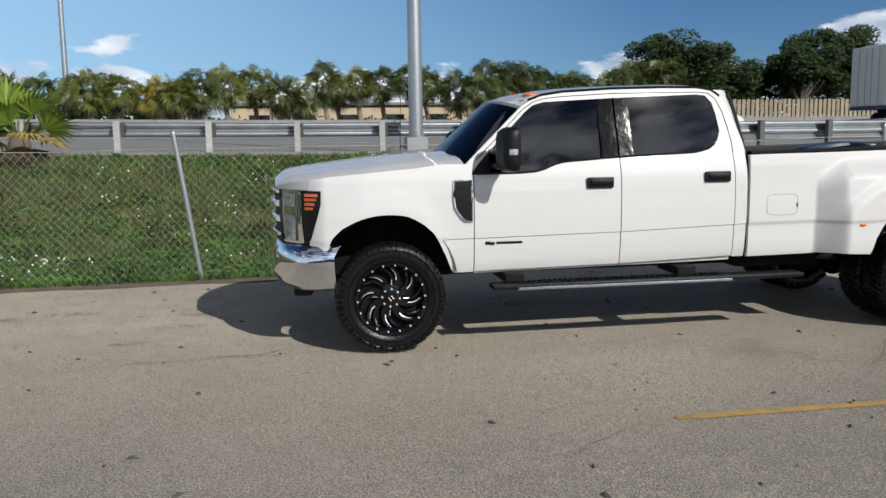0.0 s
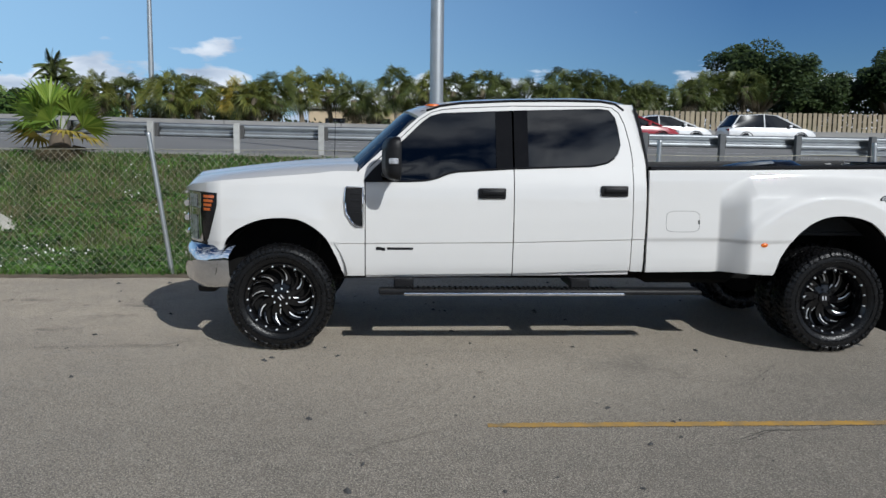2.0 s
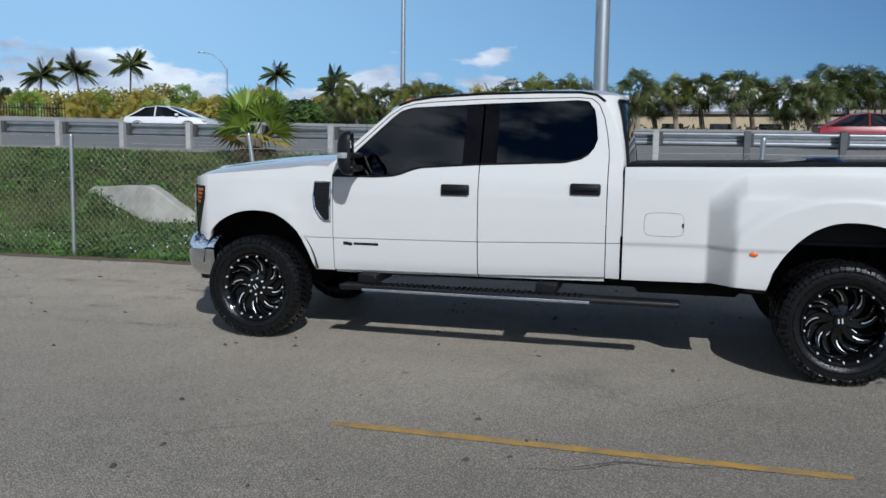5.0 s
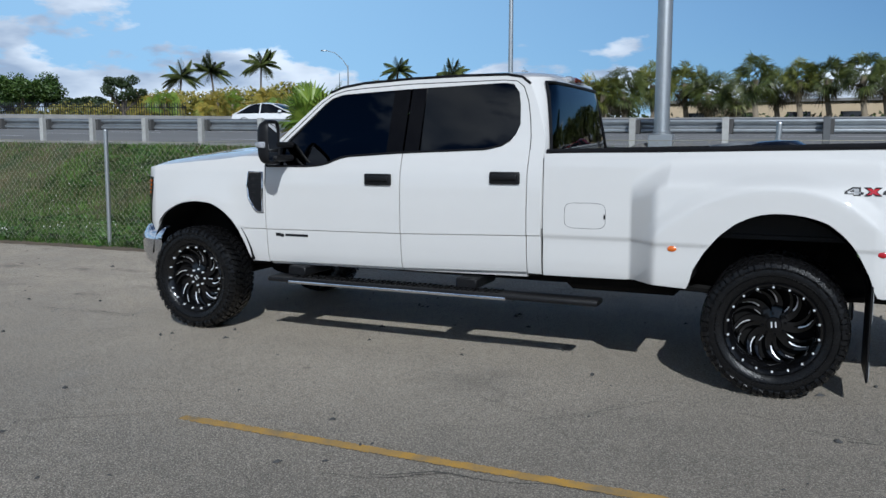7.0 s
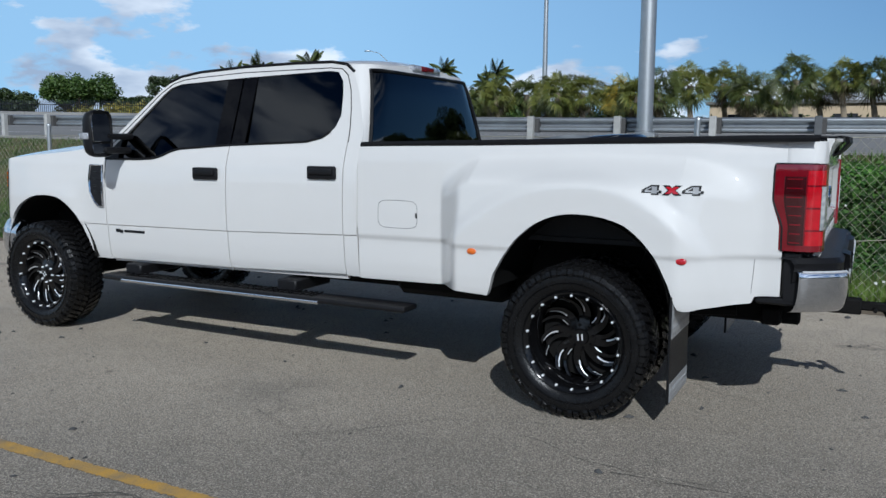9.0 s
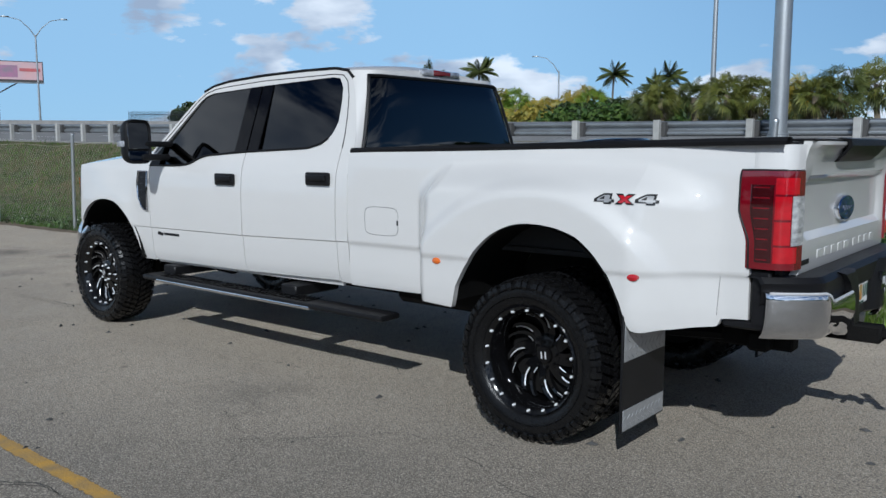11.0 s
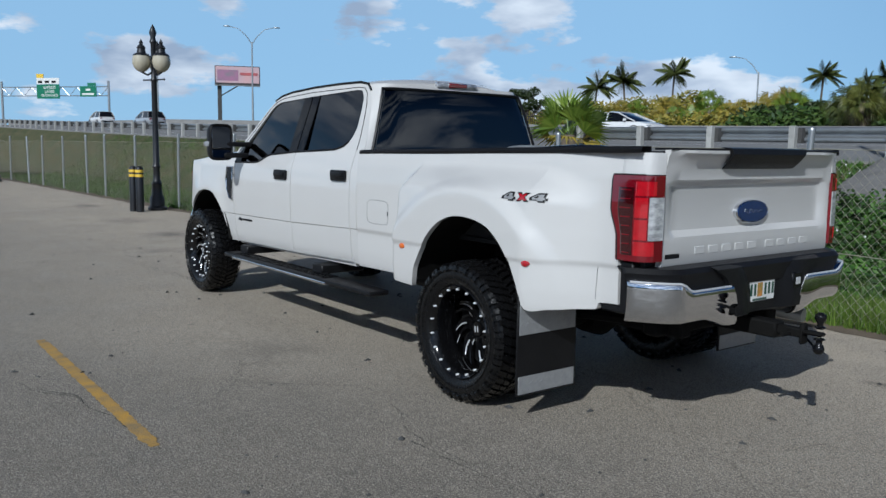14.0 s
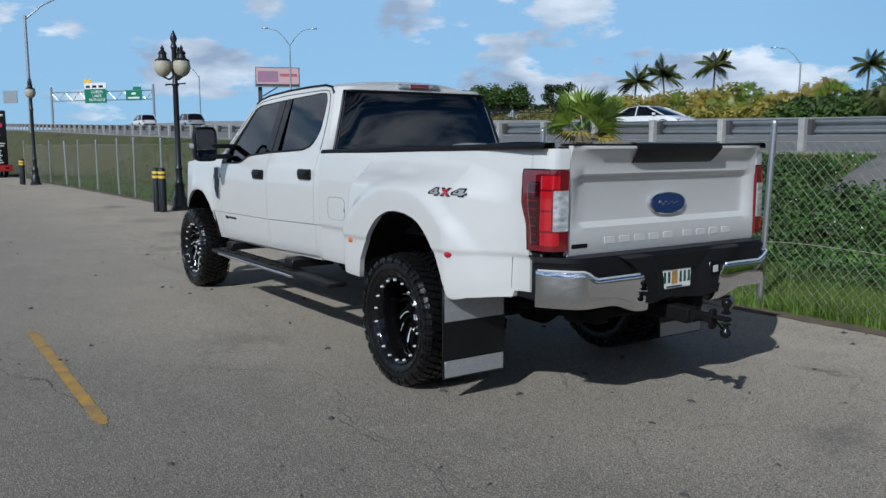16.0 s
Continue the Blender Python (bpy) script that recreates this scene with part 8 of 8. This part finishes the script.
    bmesh.ops.recalc_face_normals(bm, faces=bm.faces[:])
    part("hood", bm, red, q)
    part("grille", boxed((8.34, -0.5, 0.95), (8.44, 0.5, 1.6), 0.03), CHROME, q, "chrome grille")
    part("bumper", boxed((8.1, -1.15, 0.45), (8.5, 1.15, 0.85), 0.06, seg=2), red, q)
    for s in (-1, 1):
        bm = bmesh.new()
        tube(bm, [(7.4 + 0.66 * math.cos(a), s * 1.08, 0.5 + 0.66 * math.sin(a)) for a in [math.pi * k / 12 for k in range(13)]], 0.12, 8)
        part("fender", bm, red, q)
        part("door_window", boxed((5.35, min(s * 1.12, s * 1.17), 2.15), (6.05, max(s * 1.12, s * 1.17), 2.75), 0.02), CARGLASS, cab, "dark side window")
        part("sleeper_window", boxed((4.0, min(s * 1.17, s * 1.215), 2.35), (4.6, max(s * 1.17, s * 1.215), 2.85), 0.02), CARGLASS, cab, "dark sleeper window")
        bm = bmesh.new()
        tube(bm, [(3.05, s * 1.05, 1.0), (3.05, s * 1.05, 4.1), (2.95, s * 1.05, 4.25)], 0.08, 10)
        part("exhaust_stack", bm, CHROME, q, "bright exhaust stack")
        bm = bmesh.new()
        tube(bm, [(3.6, s * 0.98, 0.75), (5.3, s * 0.98, 0.75)], 0.30, 16)
        part("fuel_tank", bm, GALV, q, "polished fuel tank")
        part("mirror", boxed((6.05, min(s * 1.3, s * 1.42), 2.2), (6.17, max(s * 1.3, s * 1.42), 2.85), 0.03), LAMPBLACK, cab)
        part("headlamp", boxed((8.15, min(s * 0.6, s * 0.88), 1.15), (8.36, max(s * 0.6, s * 0.88), 1.4), 0.05), CLEAR, q)
    part("windscreen", boxed((-0.02, -0.95, -0.42), (0.02, 0.95, 0.42), 0.02, pose(6.02, 0, 2.60, 0, -32, 0)), CARGLASS, cab)


semi_truck(28.0, 35.5)


# ---- advertising trailer at the far end of the yard ----
def ad_trailer():
    t = thing("advertising_trailer", pose(-35.2, 8.92, 0), "black box advertising trailer on a red deck", "trailer")
    part("deck", boxed((-3.6, -1.15, 0.30), (0.12, 0.74, 0.62), 0.04), pbr("red deck", (0.38, 0.02, 0.02), 0.5), t, "red trailer deck")
    box_ob = part("display_box", boxed((-3.4, -0.60, 0.62), (0.0, 0.58, 3.22), 0.03), GLOSSBLACK, t, "tall black display box")
    part("side_print", boxed((-3.3, -0.612, 0.75), (-0.1, -0.602, 3.1), 0.002), pbr("grey print", (0.35, 0.35, 0.36), 0.5, col2=(0.06, 0.06, 0.065), scale=0.9, var=1.0), box_ob, "grey printed side")
    pink = pbr("pink print", (0.55, 0.03, 0.12), 0.5)
    bm = bmesh.new()
    lathe(bm, [(1.0, 0.0), (0.98, 0.008), (0.0, 0.01)], 24, pose(0.002, -0.05, 2.05, 90, 0, 90) @ Matrix.Diagonal((0.36, 0.18, 1, 1)))
    part("pink_shape", bm, pink, box_ob, "pink oval print")
    part("pink_bar", boxed((0.0, -0.5, 2.42), (0.008, 0.4, 2.62), 0.001), pink, box_ob)
    for k, w in enumerate((0.48, 0.42, 0.25, 0.30, 0.26, 0.34, 0.25, 0.31, 0.36)):
        z = 1.62 - 0.115 * k
        part("print_bar", boxed((0.0, -w, z), (0.008, w, z + 0.05), 0.001), SIGNWHITE, box_ob)
    part("print_bar", boxed((0.0, -0.46, 2.95), (0.008, 0.46, 3.05), 0.001), SIGNWHITE, box_ob)
    for x in (-2.6, -1.2):
        for y in (-1.0, 0.6):
            bm = bmesh.new()
            lathe(bm, [(0.15, -0.1), (0.30, -0.09), (0.33, 0), (0.30, 0.09), (0.15, 0.1)], 20, pose(x, y, 0.33, 90, 0, 0))
            part("wheel", bm, RUBBER, t)
    for y in (-0.9, 0.5):
        part("lamp", boxed((0.10, y - 0.1, 0.42), (0.14, y + 0.1, 0.52), 0.01), REDLENS, t, "red trailer lamp")


ad_trailer()


# ---- litter and cracks on the yard ----
def litter():
    rnd = random.Random(77)
    V, F = [], []
    spots = [(1.115, 5.43), (3.59, 5.20), (1.25, 5.9), (6.3, 4.9)] + [(rnd.uniform(-5, 10), rnd.uniform(3.2, 9.7)) for _ in range(300)]
    for x, y in spots:
        if 4.0 > y and x > 5:
            continue
        r = rnd.choice((0.010, 0.012, 0.016, 0.022, 0.032)) * rnd.uniform(0.8, 1.2)
        a0, st = rnd.uniform(0, 6), rnd.uniform(0.3, 0.7)
        c = len(V)
        V.append((x, y, 0.004 + r * 0.5))
        for k in range(7):
            a = a0 + 2 * math.pi * k / 7
            q = r * rnd.uniform(0.7, 1.3)
            dx, dy = q * math.cos(a), q * math.sin(a) * st
            V.append((x + dx * math.cos(a0) - dy * math.sin(a0), y + dx * math.sin(a0) + dy * math.cos(a0), 0.004))
        F.extend((c, c + 1 + k, c + 1 + (k + 1) % 7) for k in range(7))
    tagged(soup("leaf_litter", V, F, DARKWOOD), "small dark leaves and grit scattered on the yard", "litter", kind="stuff")


def cracks():
    rnd = random.Random(12)
    root = thing("pavement_crack", Matrix(), "thin dark cracks wandering across the yard", "crack", kind="structure")
    for pts, w in (([(4.03, 4.91), (4.30, 5.10), (4.43, 5.38), (4.74, 5.61), (5.2, 5.7)], 0.006), ([(5.1, 5.5), (5.70, 5.28), (6.17, 5.28), (6.69, 5.26), (7.4, 5.4)], 0.005), ([(3.57, 3.93), (3.91, 4.07), (4.28, 4.14), (4.84, 4.20), (5.05, 4.17)], 0.010), ([(-3.2, 6.6), (-1.6, 6.2), (0.2, 6.3), (1.9, 5.95), (3.6, 6.2)], 0.004), ([(-1.36, 5.29), (-1.30, 5.67), (-1.21, 6.23), (-0.79, 6.32), (-0.17, 6.32), (0.16, 6.5), (0.9, 6.45)], 0.008), ([(4.05, 4.95), (4.34, 5.17), (4.68, 5.60), (4.81, 5.62)], 0.009), ([(5.66, 5.23), (6.24, 5.24), (6.67, 5.24), (7.2, 5.05)], 0.010), ([(3.36, 3.86), (3.59, 3.90), (4.07, 4.12)], 0.009), ([(3.61, 5.19), (4.17, 5.01), (4.41, 5.21)], 0.007)):
        P = []
        for a, b in zip(pts, pts[1:]):
            n = max(2, int(math.dist(a, b) / 0.035))
            P += [(a[0] + (b[0] - a[0]) * k / n, a[1] + (b[1] - a[1]) * k / n) for k in range(n)]
        bm = bmesh.new()
        rows = []
        for k, (x, y) in enumerate(P):
            x += 0.05 * noise.noise((x * 3, y * 3, 1)) + rnd.uniform(-0.006, 0.006)
            y += 0.07 * noise.noise((x * 3, y * 3, 8)) + rnd.uniform(-0.008, 0.008)
            ww = 0.6 * w * (0.25 + 0.75 * abs(noise.noise((x * 2, y * 2, 5))) * 2) * rnd.uniform(0.5, 1.3)
            rows.append([(x, y - ww, 0.003), (x, y + ww, 0.003)])
        sheet(bm, rows)
        part("crack", bm, CRACK, root, smooth=0)


litter()
cracks()
